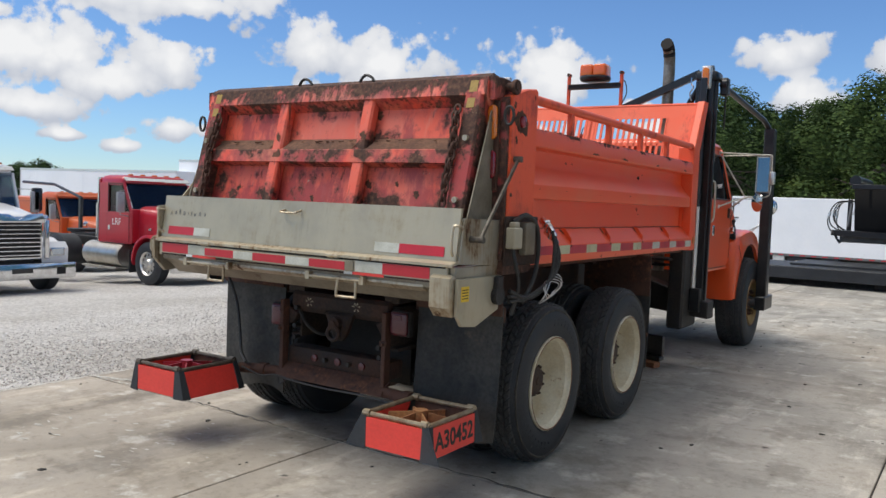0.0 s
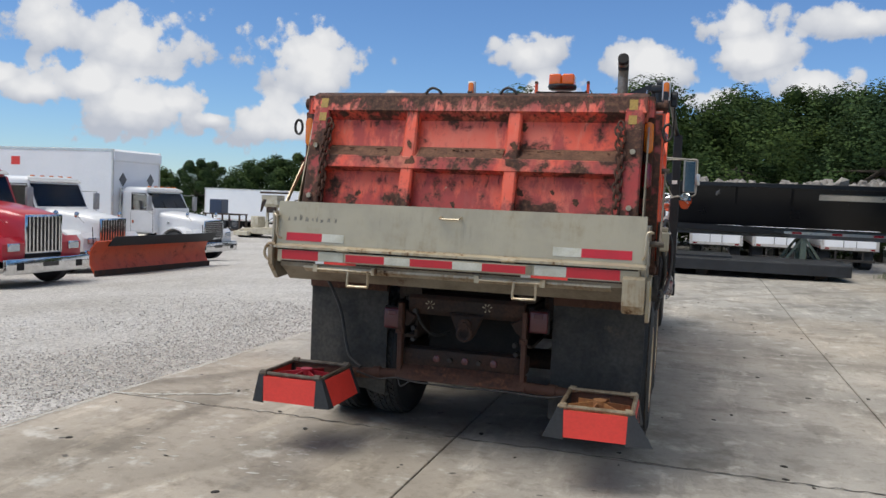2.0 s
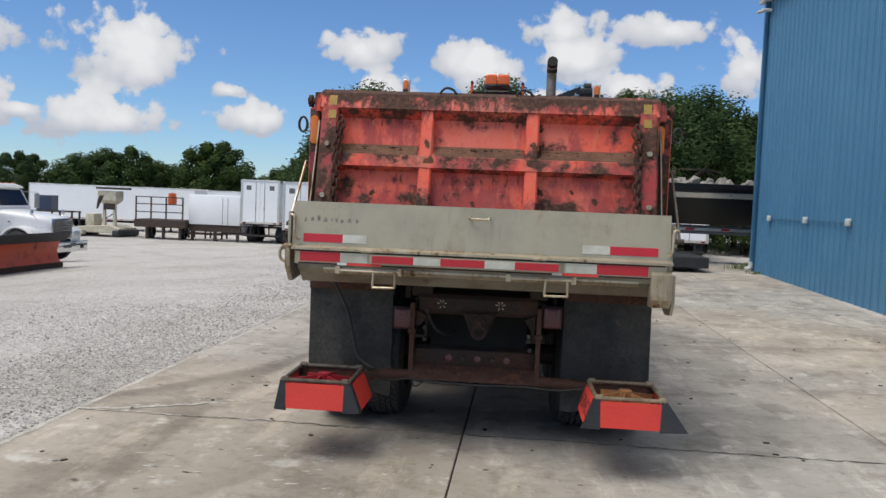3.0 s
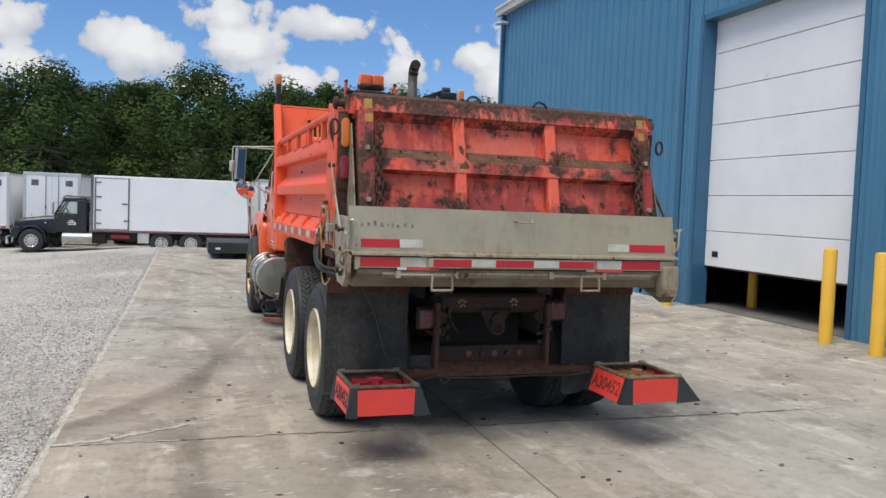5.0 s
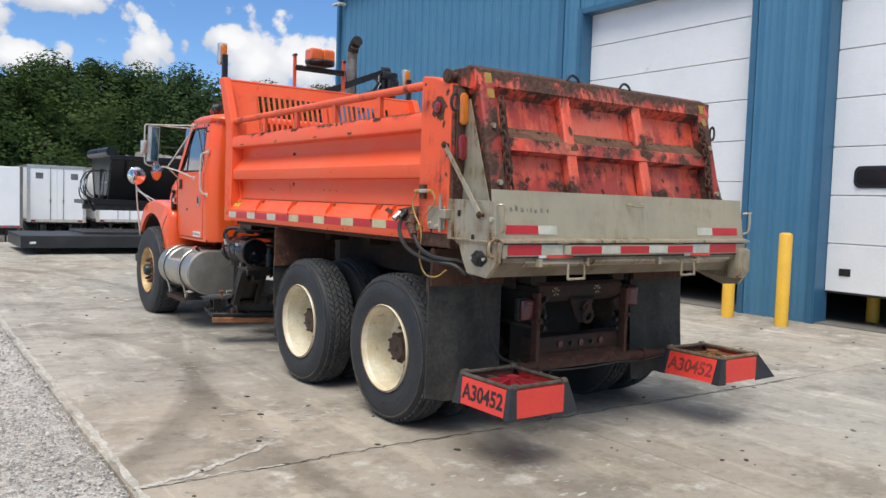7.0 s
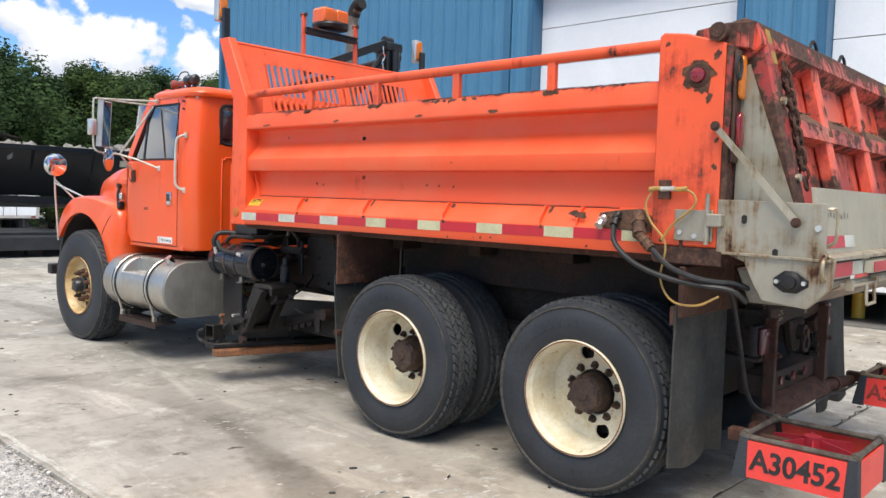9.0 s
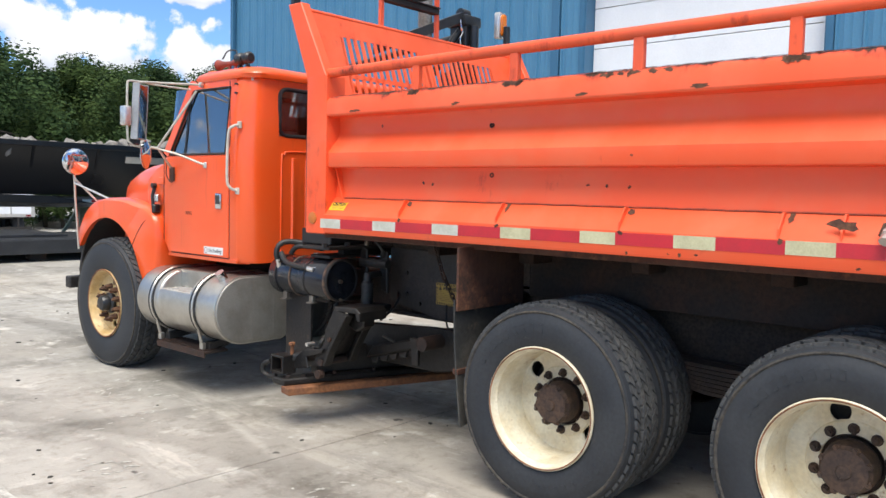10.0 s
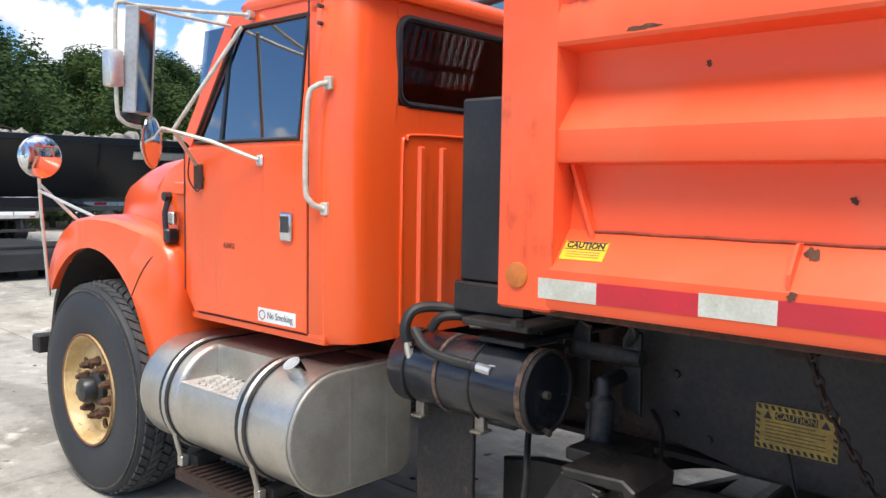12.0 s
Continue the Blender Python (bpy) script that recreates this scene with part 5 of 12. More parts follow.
def rear_wheel(y, s):
    c = (0, y, 0.51)
    w = P("wheel", M_DARKRUST, T, lambda bm: cyl(bm, (s * 0.62, y, 0.51), (s * 1.0, y, 0.51), 0.11, 20), "dual rear wheel")
    P("tyre", M_TYRE, w, lambda bm: tyre_mesh(bm, c, s, 1.20, 0.915, 0.518, 0.292, 0))
    tagged(P("sidewall_mark", M_TYRE, w, lambda bm: sidewall_bars(bm, c, s, 1.20, 0.518, 0.292)), "worn raised marks", kind="stuff")
    P("tyre", M_TYRE, w, lambda bm: tyre_mesh(bm, c, s, 0.84, 0.555, 0.518, 0.292, 0))
    for o, i in ((1.20, 0.915), (0.84, 0.555)):
        P("shoulder_rib", M_SHOULDER, w, lambda bm, o=o: lathe(bm, [(s * (o - 0.009), 0.478), (s * (o - 0.007), 0.471), (s * (o - 0.012), 0.464), (s * (o - 0.03), 0.47)], c, "x", 56), "dusty shoulder line")
        tagged(P("tread", M_TYRETREAD, w, lambda bm, o=o, i=i: tread_mesh(bm, c, s, o, i, 0.518)), "zigzag tread blocks", kind="stuff")
    P("rim", M_RIM, w, lambda bm: lathe(bm, [(s * a, r) for a, r in ((1.198, 0.304), (1.206, 0.300), (1.204, 0.290), (1.182, 0.287), (1.168, 0.277), (1.10, 0.273), (1.085, 0.268), (0.995, 0.264), (0.978, 0.257), (0.970, 0.257), (0.955, 0.262), (0.985, 0.268), (1.04, 0.276), (1.15, 0.294), (1.19, 0.302))], c, "x", 56), "cream painted steel rim")
    P("rim_edge", M_BLADE, w, lambda bm: lathe(bm, [(s * 1.2065, 0.2985), (s * 1.2075, 0.2955), (s * 1.2055, 0.2915), (s * 1.20, 0.293)], c, "x", 56), "thin rusty rim edge")
    P("rim_disc", M_RIM, w, lambda bm: disc_holes(bm, c, s, 0.979, 0.966, 0.122, 0.260, 6, 0.042, 0.213, 75 if y < 2 else 40, 3))
    P("bolt_pad", M_RIM, w, lambda bm: lathe(bm, [(s * 0.978, 0.180), (s * 0.986, 0.172), (s * 0.986, 0.124), (s * 0.978, 0.122)], c, "x", 40))
    P("rim", M_CHASSIS, w, lambda bm: lathe(bm, [(s * 0.86, 0.30), (s * 0.86, 0.285), (s * 0.60, 0.285), (s * 0.60, 0.30)], c, "x", 40))
    P("brake_drum", M_CHASSIS, w, lambda bm: cyl(bm, (s * 0.70, y, 0.51), (s * 0.90, y, 0.51), 0.235, 28), "dark brake drum")
    P("bolt_ring", M_HUB, w, lambda bm: (lathe(bm, [(s * 0.955, 0.14), (s * 0.957, 0.06), (s * 0.94, 0.06), (s * 0.94, 0.14)], c, "x", 30)), "rust-brown bolt circle")
    nut_parts(w, c, s, 0.984, 0.146, 10, 0.020, 0.024, M_HUB, "rusty wheel nut")
    P("hub", M_HUB, w, lambda bm: (lathe(bm, [(s * 0.95, 0.108), (s * 1.0, 0.106), (s * 1.075, 0.098), (s * 1.082, 0.090), (s * 1.095, 0.086), (s * 1.10, 0.03), (s * 1.108, 0.026), (s * 1.108, 0.0005), (s * 0.95, 0.0005)], c, "x", 30),
                                   lug_nuts(bm, c, s, 1.08, 0.092, 8, 0.016, 0.012)), "rusty axle hub")


def front_wheel(s):
    y, z, o = 7.01, 0.538, 1.18
    c = (0, y, z)
    w = P("wheel", M_CHASSIS, T, lambda bm: cyl(bm, (s * 0.8, y, z), (s * (o - 0.14), y, z), 0.13, 20), "steering wheel of the front axle")
    P("tyre", M_TYRE, w, lambda bm: tyre_mesh(bm, c, s, o, o - 0.34, 0.562, 0.278, 0))
    tagged(P("tread", M_TYRETREAD, w, lambda bm: tread_mesh(bm, c, s, o, o - 0.34, 0.562)), "worn tread blocks", kind="stuff")
    P("shoulder_rib", M_SHOULDER, w, lambda bm: lathe(bm, [(s * (o - 0.009), 0.520), (s * (o - 0.007), 0.513), (s * (o - 0.012), 0.506), (s * (o - 0.03), 0.512)], c, "x", 56), "dusty shoulder line")
    P("rim", M_RIMF, w, lambda bm: lathe(bm, [(s * (o - q), r) for q, r in ((0.006, 0.290), (-0.002, 0.285), (0.006, 0.274), (0.045, 0.264), (0.066, 0.252), (0.074, 0.240), (0.070, 0.222), (0.082, 0.222), (0.090, 0.258), (0.29, 0.268), (0.29, 0.28))], c, "x", 56), "yellowed cream rim with rusty edge")
    P("rim_edge", M_BLADE, w, lambda bm: lathe(bm, [(s * (o + 0.001), 0.293), (s * (o + 0.0045), 0.288), (s * (o + 0.002), 0.2805), (s * (o - 0.004), 0.282)], c, "x", 56), "rusty rim edge")
    P("rim_disc", M_RIMF, w, lambda bm: disc_holes(bm, c, s, o - 0.069, o - 0.082, 0.07, 0.224, 5, 0.030, 0.190, 36, 1))
    P("brake_drum", M_CHASSIS, w, lambda bm: cyl(bm, (s * (o - 0.30), y, z), (s * (o - 0.17), y, z), 0.205, 28), "dark brake drum")
    P("hub", M_BLACK, w, lambda bm: lathe(bm, [(s * (o - q), r) for q, r in ((0.07, 0.092), (0.045, 0.088), (0.03, 0.070), (-0.015, 0.066), (-0.032, 0.054), (-0.037, 0.0005), (0.09, 0.0005), (0.09, 0.092))], c, "x", 28), "black hub cap")
    nut_parts(w, c, s, o - 0.070, 0.140, 10, 0.024, 0.052, M_FITTING, "rusty wheel nut")


for s in (-1, 1):
    rear_wheel(1.16, s)
    rear_wheel(2.51, s)
    front_wheel(s)

# dump body
dump = P("dump_body", M_RUST, T, lambda bm: box(bm, -1.05, 1.05, 0.45, 4.30, 1.245, 1.30, 0.005), "dump body floor")
for y in (0.8, 1.5, 2.2, 2.9, 3.6):
    P("cross_sill", M_DARKRUST, dump, lambda bm, y=y: box(bm, -0.72, 0.72, y, y + 0.1, 1.16, 1.243, 0.005))


SIDE = [(1.03, 1.30), (1.03, 1.285), (1.165, 1.285), (1.17, 1.295), (1.17, 1.395), (1.155, 1.415), (1.088, 1.496), (1.080, 1.505), (1.062, 1.66), (1.066, 1.683), (1.15, 1.688), (1.155, 1.698),
        (1.152, 1.775), (1.140, 1.790), (1.068, 1.875), (1.055, 1.905), (1.055, 1.975), (1.062, 1.992), (1.160, 1.998), (1.166, 2.008), (1.164, 2.085), (1.150, 2.110), (1.07, 2.128), (1.03, 2.12)]


def side_wall(s):
    return lambda bm: prism(bm, [(s * x, z) for x, z in SIDE], "y", 0.72, 4.19)


LX = {-1: 1.163, 1: 1.13}
for s in (-1, 1):
    P("side_wall", M_SIDE, dump, side_wall(s), "orange ribbed steel side, rust on its top ledge")
    P("skirt_weld", M_WELD, dump, lambda bm, s=s: tube(bm, [(s * 1.086, 1.0 + i * 0.11, 1.5005 + 0.002 * (i % 2)) for i in range(29)], 0.0045, 6))
    P("front_post", M_BODY, dump, lambda bm, s=s: (prism(bm, [(s * 1.02, 4.15), (s * 1.165, 4.15), (s * 1.172, 4.17), (s * 1.172, 4.315), (s * 1.165, 4.335), (s * 1.02, 4.335)], "z", 1.275, 2.255, 0.008)))
    # the cab shield's wing over the post
    P("shield_wing", M_BODY, dump, lambda bm, s=s: (prism(bm, [(4.15, 2.24), (4.335, 2.24), (4.53, 2.715), (4.40, 2.715)], "x", s * 1.10, s * 1.172, 0.006)))
    P("corner_post", M_POST, dump, lambda bm, s=s: (prism(bm, [(0.435, 1.335), (0.755, 1.335), (0.755, 2.31), (0.735, 2.325), (0.62, 2.31), (0.435, 2.25)], "x", s * 1.03, s * 1.215, 0.008)), "wide orange corner post with rust round the lamp")
    P("post_foot", M_GATE_SIDE, dump, lambda bm, s=s: prism(bm, [(0.41, 1.25), (0.735, 1.25), (0.753, 1.27), (0.753, 1.333), (0.41, 1.333)], "x", s * 1.03, s * 1.212, 0.006), "rust-eaten foot of the post")
    P("post_flange", M_GATE_SIDE, dump, lambda bm, s=s: prism(bm, [(0.402, 1.335), (0.433, 1.335), (0.433, 2.245), (0.402, 2.235), (0.410, 2.05), (0.402, 1.95), (0.412, 1.80), (0.403, 1.62), (0.412, 1.48)], "x", s * 1.03, s * 1.205, 0.003), "ragged rusted flange")
    rail = P("top_rail", M_POST, dump, lambda bm, s=s: (tube(bm, [(s * 1.13, 0.74, 2.285), (s * 1.13, 4.2, 2.262)], 0.029, 14)), "orange pipe rail")
    for y in (3.43, 2.76, 2.08, 1.41):
        P("rail_post", M_POST, dump, lambda bm, s=s, y=y: (box(bm, s * 1.13 - 0.018, s * 1.13 + 0.018, y - 0.025, y + 0.025, 2.10, 2.265, 0.004)))
    for y in (3.52, 2.83, 2.13, 1.43, 1.20):
        P("gusset", M_POST, dump, lambda bm, s=s, y=y: prism(bm, [(s * 1.07, 1.503), (s * 1.118, 1.502), (s * 1.168, 1.435), (s * 1.168, 1.400), (s * 1.10, 1.40)], "y", y - 0.004, y + 0.004), "thin orange gusset plate")
    # reflective tape
    y, white = 4.189, True
    while y > 0.90:
        length = 0.185 if white else 0.28
        length = min(length, y - 0.80)
        zt = 1.343 + (4.19 - y) * 0.008
        P("reflective_tape", (M_WHITETAPE if y > 2.9 else M_OLDTAPE) if white else M_REDTAPE, dump, lambda bm, s=s, y=y, q=length, zt=zt: box(bm, s * 1.1695, s * 1.1725, y - q, y, zt - 0.028, zt + 0.028), "silver reflective tape" if white else "red reflective tape")
        y -= length
        white = not white
    P("marker_lamp", M_OLDAMBER, dump, lambda bm, s=s: lathe(bm, [(s * 1.170, 0.038), (s * 1.178, 0.036), (s * 1.182, 0.02), (s * 1.183, 0.0005), (s * 1.165, 0.0005), (s * 1.165, 0.038)], (0, 4.262, 1.372), "x", 20), "dull amber marker lamp")
    lampbase = P("side_marker", M_RUST, dump, lambda bm, s=s: lathe(bm, [(s * 1.213, 0.058), (s * 1.22, 0.054), (s * 1.221, 0.036), (s * 1.205, 0.036), (s * 1.205, 0.058)], (0, 0.555, 2.115), "x", 20), "rusty lamp mount")
    P("lens", M_RED, lampbase, lambda bm, s=s: lathe(bm, [(s * 1.21, 0.036), (s * 1.232, 0.033), (s * 1.238, 0.02), (s * 1.239, 0.0005), (s * 1.205, 0.0005), (s * 1.205, 0.036)], (0, 0.555, 2.115), "x", 20), "red lens")
    for y, z in ((2.95, 1.905), (2.94, 1.645)):
        P("drain_hole", M_SOOT_SHADE, dump, lambda bm, s=s, y=y, z=z: lathe(bm, [(s * 1.045, 0.013), (s * 1.0665, 0.013), (s * 1.0665, 0.007), (s * 1.045, 0.007)], (0, y, z), "x", 12))
    # lamps on the rear face of the post
    oval = P("tail_lamp_housing", M_RUST, dump, lambda bm, s=s: (box(bm, LX[s] * s - 0.034, LX[s] * s + 0.034, 0.385, 0.402, 1.72, 2.22, 0.008, 2)), "rusted lamp housing")
    for name, m, z0, z1 in (("turn_lamp", M_AMBER, 2.00, 2.195), ("brake_lamp", M_RED, 1.785, 1.945)):
        def pill(bm, s=s, z0=z0, z1=z1):
            pts = []
            for i in range(20):
                a = 2 * math.pi * i / 20
                pts.append((s * LX[s] + 0.030 * math.cos(a), (z1 - 0.034 if math.sin(a) > 0 else z0 + 0.034) + 0.034 * math.sin(a)))
            prism(bm, pts, "y", 0.362, 0.382, 0.008, 2)
        P(name, m, oval, pill, "oval amber lamp lens" if m is M_AMBER else "oval dark red lamp lens")

# hinge pins at the top of the corner posts
for s in (-1, 1):
    P("tailgate_hinge", M_GATE_BEAM, dump, lambda bm, s=s: (prism(bm, [(0.34, 2.22), (0.62, 2.28), (0.60, 2.33), (0.46, 2.35), (0.34, 2.345)], "x", s * 1.09, s * 1.16, 0.006), cyl(bm, (s * 1.05, 0.47, 2.30), (s * 1.235, 0.47, 2.30), 0.026, 14), cyl(bm, (s * 1.205, 0.47, 2.30), (s * 1.228, 0.47, 2.30), 0.042, 14)), "orange hinge plate with rusty pin")
    P("hinge_eye", M_CHASSIS, dump, lambda bm, s=s: tube(bm, [(s * 1.24 + s * 0.028 * math.cos(a), 0.36, 2.13 + 0.05 * math.sin(a)) for a in [2 * math.pi * i / 12 for i in range(12)]], 0.009, 6, True), "dark iron loop")

# cab shield with slots
def shield(bm):
    def yz(z):
        return 4.24 + (z - 2.0) * 0.35
    def slab(x0, x1, z0, z1):
        prism(bm, [(yz(z0), z0), (yz(z0) + 0.012, z0), (yz(z1) + 0.012, z1), (yz(z1), z1)], "x", x0, x1)
    slab(-1.1, 1.1, 1.3, 2.19)
    slab(-1.1, 1.1, 2.565, 2.70)
    for s in (-1, 1):
        slab(min(s * 0.80, s * 1.1), max(s * 0.80, s * 1.1), 2.19, 2.565)
    slab(-0.80, 0.80, 2.285, 2.315)
    slab(-0.045, 0.045, 2.19, 2.565)
    n = 26
    for i in range(n + 1):
        x = -0.80 + 1.6 * i / n
        slab(x - 0.0125, x + 0.0125, 2.19, 2.565)


P("cab_shield", M_BODY, dump, shield, "orange slotted cab shield")
P("shield_lip", M_BODY, dump, lambda bm: tube(bm, [(-1.12, 4.495, 2.70), (1.12, 4.495, 2.70)], 0.016, 8))
P("front_bulkhead", M_BODY, dump, lambda bm: box(bm, -1.03, 1.03, 4.22, 4.26, 1.28, 2.0, 0.004))

# marker lights on the shield
for s in (-1, 1):
    x, o = s * 1.12, 0.0
    m = P("warning_lamp", M_ALU, T, lambda bm, x=x, o=o: box(bm, x - 0.045, x + 0.045, 4.565 + o, 4.625 + o, 2.865, 3.085, 0.012, 2), "grey box with amber warning lens")
    P("stalk", M_BLACK, m, lambda bm, x=x, o=o: box(bm, x - 0.028, x + 0.028, 4.50 + o, 4.535 + o, 2.66, 2.96, 0.004), "black steel stalk")
    P("bracket", M_BLACK, m, lambda bm, x=x, o=o: box(bm, x - 0.012, x + 0.012, 4.53 + o, 4.57 + o, 2.88, 2.93))
    def oval_lens(bm, x=x, o=o):
        pts = []
        for i in range(20):
            a = 2 * math.pi * i / 20
            pts.append((x + 0.033 * math.cos(a), (3.035 if math.sin(a) > 0 else 2.915) + 0.033 * math.sin(a)))
        prism(bm, pts, "y", 4.542 + o, 4.566 + o, 0.006, 2)
    P("lens", M_AMBER, m, oval_lens, "amber oval lens")

# beacon rack
rack = P("beacon_rack", M_POST, T, lambda bm: box(bm, -0.350, -0.318, 4.53, 4.56, 2.64, 3.075, 0.003), "orange post rack carrying an amber beacon")
P("rack_post", M_POST, rack, lambda bm: box(bm, 0.243, 0.275, 4.53, 4.56, 2.64, 3.075, 0.003))
P("crossbar", M_CHASSIS, rack, lambda bm: (box(bm, -0.334, 0.259, 4.515, 4.575, 2.905, 2.945, 0.004), box(bm, -0.33, 0.255, 4.50, 4.59, 2.945, 2.955)))
for x in (-0.334, 0.259):
    P("clamp", M_RUST, rack, lambda bm, x=x: cyl(bm, (x, 4.515, 3.06), (x, 4.575, 3.06), 0.018, 8))
def beacon_domes(bm):
    for x in (-0.110, 0.036):
        prism(bm, [(x - 0.073, 3.03), (x + 0.073, 3.03), (x + 0.070, 3.135), (x + 0.056, 3.155), (x - 0.056, 3.155), (x - 0.070, 3.135)], "y", 4.46, 4.63, 0.02, 3)
P("beacon", M_BEACON, rack, beacon_domes, "orange twin beacon dome")
P("beacon_base", M_BLACK, rack, lambda bm: (lathe(bm, [(2.975, 0.12), (2.985, 0.155), (3.012, 0.165), (3.03, 0.16), (3.03, 0.0005), (2.975, 0.0005)], (-0.035, 4.545, 0), "z", 28)), "black beacon base")
P("wire", M_HOSE, rack, lambda bm: tube(bm, rounded([(0.20, 4.54, 2.94), (0.28, 4.56, 2.98), (0.31, 4.57, 2.86), (0.27, 4.55, 2.74), (0.22, 4.53, 2.66)]), 0.006, 6))

# exhaust stack
stack = P("exhaust_stack", M_EXHAUST, T, lambda bm: tube(bm, [(0.61, 4.99, z) for z in (1.0, 2.0, 2.9)] + rounded([(0.61, 4.99, 2.95), (0.61, 4.99, 3.2), (0.61, 4.97, 3.30), (0.61, 4.93, 3.35)]), 0.060, 18), "heat-stained exhaust stack with sooty curved tip")
P("mouth", M_SOOT_SHADE, stack, lambda bm: tube(bm, rounded([(0.61, 4.975, 3.275), (0.61, 4.955, 3.33), (0.61, 4.91, 3.375), (0.61, 4.86, 3.392)]), 0.0625, 18))
P("muffler", M_EXHAUST, stack, lambda bm: cyl(bm, (0.61, 4.99, 1.2), (0.61, 4.99, 2.35), 0.112, 20))

# wing-plough mast on the kerb side, between body and cab
mast = P("wing_plough_mast", M_BLACK, T, lambda bm: box(bm, 0.97, 1.13, 4.85, 5.03, 0.62, 3.04, 0.01), "black steel wing plough mast")
P("mast_web", M_BLACK, mast, lambda bm: box(bm, 0.94, 0.968, 4.88, 5.10, 0.62, 2.6, 0.004))
P("mast_head", M_BLACK, mast, lambda bm: box(bm, 0.94, 1.16, 4.82, 5.06, 2.98, 3.08, 0.025, 2))
P("guide_rib", M_BLACK, mast, lambda bm: box(bm, 1.132, 1.158, 4.87, 4.91, 0.7, 2.98, 0.004))
P("guide_rib", M_BLACK, mast, lambda bm: box(bm, 0.95, 0.99, 4.825, 4.849, 1.9, 2.98, 0.004))
P("sheave", M_BLACK, mast, lambda bm: cyl(bm, (1.00, 4.94, 3.10), (1.09, 4.94, 3.10), 0.05, 14))
P("pulley", M_BLACK, mast, lambda bm: (cyl(bm, (1.18, 4.98, 2.96), (1.23, 4.98, 2.96), 0.065, 14), box(bm, 1.165, 1.245, 4.93, 5.03, 2.84, 3.02, 0.015)))
P("hydraulic_ram", M_ALU, mast, lambda bm: cyl(bm, (1.04, 4.81, 0.82), (1.04, 4.81, 1.70), 0.028, 14), "bright steel hydraulic ram")
P("ram_body", M_BLACK, mast, lambda bm: cyl(bm, (1.03, 4.80, 1.70), (1.03, 4.80, 2.98), 0.040, 14))
P("ram_foot", M_BLACK, mast, lambda bm: box(bm, 1.02, 1.13, 4.76, 4.86, 0.62, 0.86, 0.01))
P("back_stay", M_BLACK, mast, lambda bm: tube(bm, [(1.02, 4.90, 3.02), (0.86, 4.96, 2.78), (0.74, 5.0, 2.56)], 0.032, 12))
P("stay_beam", M_BLACK, mast, lambda bm: (prism(bm, [(-0.06, 2.60), (0.96, 3.02), (0.96, 3.10), (-0.06, 2.68)], "y", 4.86, 4.91)))
P("hook", M_CHROME, mast, lambda bm: tube(bm, rounded([(0.90, 4.85, 3.02), (0.90, 4.84, 2.96), (0.92, 4.84, 2.92), (0.89, 4.84, 2.86), (0.91, 4.84, 2.78)]), 0.008, 6))
P("long_arm", M_BLACK, mast, lambda bm: (tube(bm, [(1.17, 5.0, 2.955), (1.215, 6.85, 2.79), (1.25, 7.05, 2.69)], 0.032, 12)))
P("front_post", M_BLACK, mast, lambda bm: (prism(bm, [(7.06, 0.46), (7.22, 0.46), (7.14, 2.70), (6.98, 2.70)], "x", 1.20, 1.32, 0.01)), "black front post of the wing plough")
P("post_foot", M_BLACK, mast, lambda bm: box(bm, 1.20, 1.33, 6.98, 7.44, 0.45, 0.62, 0.01))
P("mast_foot", M_CHASSIS, mast, lambda bm: (prism(bm, [(0.45, 0.62), (1.2, 0.55), (1.2, 0.72), (0.45, 0.95)], "y", 4.82, 5.06, 0.01)))
P("mast_bracket", M_CHASSIS, mast, lambda bm: box(bm, 0.86, 1.02, 4.55, 5.06, 0.45, 1.28, 0.02))
P("cable", M_CHASSIS, mast, lambda bm: cyl(bm, (1.215, 4.98, 2.84), (1.215, 4.98, 2.50), 0.009, 6))
P("sticker", M_WHITE, mast, lambda bm: box(bm, 1.21, 1.28, 6.975, 6.982, 2.02, 2.07), "small white sticker")

# tailgate
def gy(z):
    return 0.165 + (z - 1.55) * 0.245


def gslab(bm, x0, x1, z0, z1, out, thick, bev=0.012):
    prism(bm, [(gy(z0) - out, z0), (gy(z1) - out, z1), (gy(z1) - out + thick, z1), (gy(z0) - out + thick, z0)], "x", x0, x1, bev)


gate = P("tailgate", M_GATE, T, lambda bm: gslab(bm, -1.09, 1.09, 1.42, 2.33, -0.055, 0.02, 0), "rusted orange ribbed tailgate, tilted")
P("top_beam", M_GATE_BEAM, gate, lambda bm: (prism(bm, [(gy(2.20) + 0.05, 2.185), (gy(2.25) - 0.035, 2.245), (gy(2.35) - 0.025, 2.345), (gy(2.37) + 0.03, 2.372), (gy(2.36) + 0.09, 2.36), (gy(2.25) + 0.09, 2.20)], "x", -1.12, 1.12, 0.008)), "badly rusted top beam")
P("mid_beam", M_GATE_BEAM, gate, lambda bm: (prism(bm, [(gy(1.83) + 0.05, 1.835), (gy(1.86) - 0.03, 1.862), (gy(1.93) - 0.028, 1.935), (gy(1.99) + 0.05, 1.99)], "x", -1.03, 1.03, 0.005)), "rusted cross beam")
P("dirt_ledge", M_DIRT, gate, lambda bm: [prism(bm, [(gy(1.945) - 0.024, 1.940), (gy(1.995) + 0.04, 1.992), (gy(2.01) + 0.05, 2.008), (gy(1.955) - 0.018, 1.950)], "x", a, b) for a, b in ((-0.97, -0.45), (-0.33, 0.24), (0.36, 0.97))], "caked brown dirt on the beam")
P("bottom_beam", M_GATE_BEAM, gate, lambda bm: gslab(bm, -1.09, 1.09, 1.40, 1.52, 0.02, 0.09))
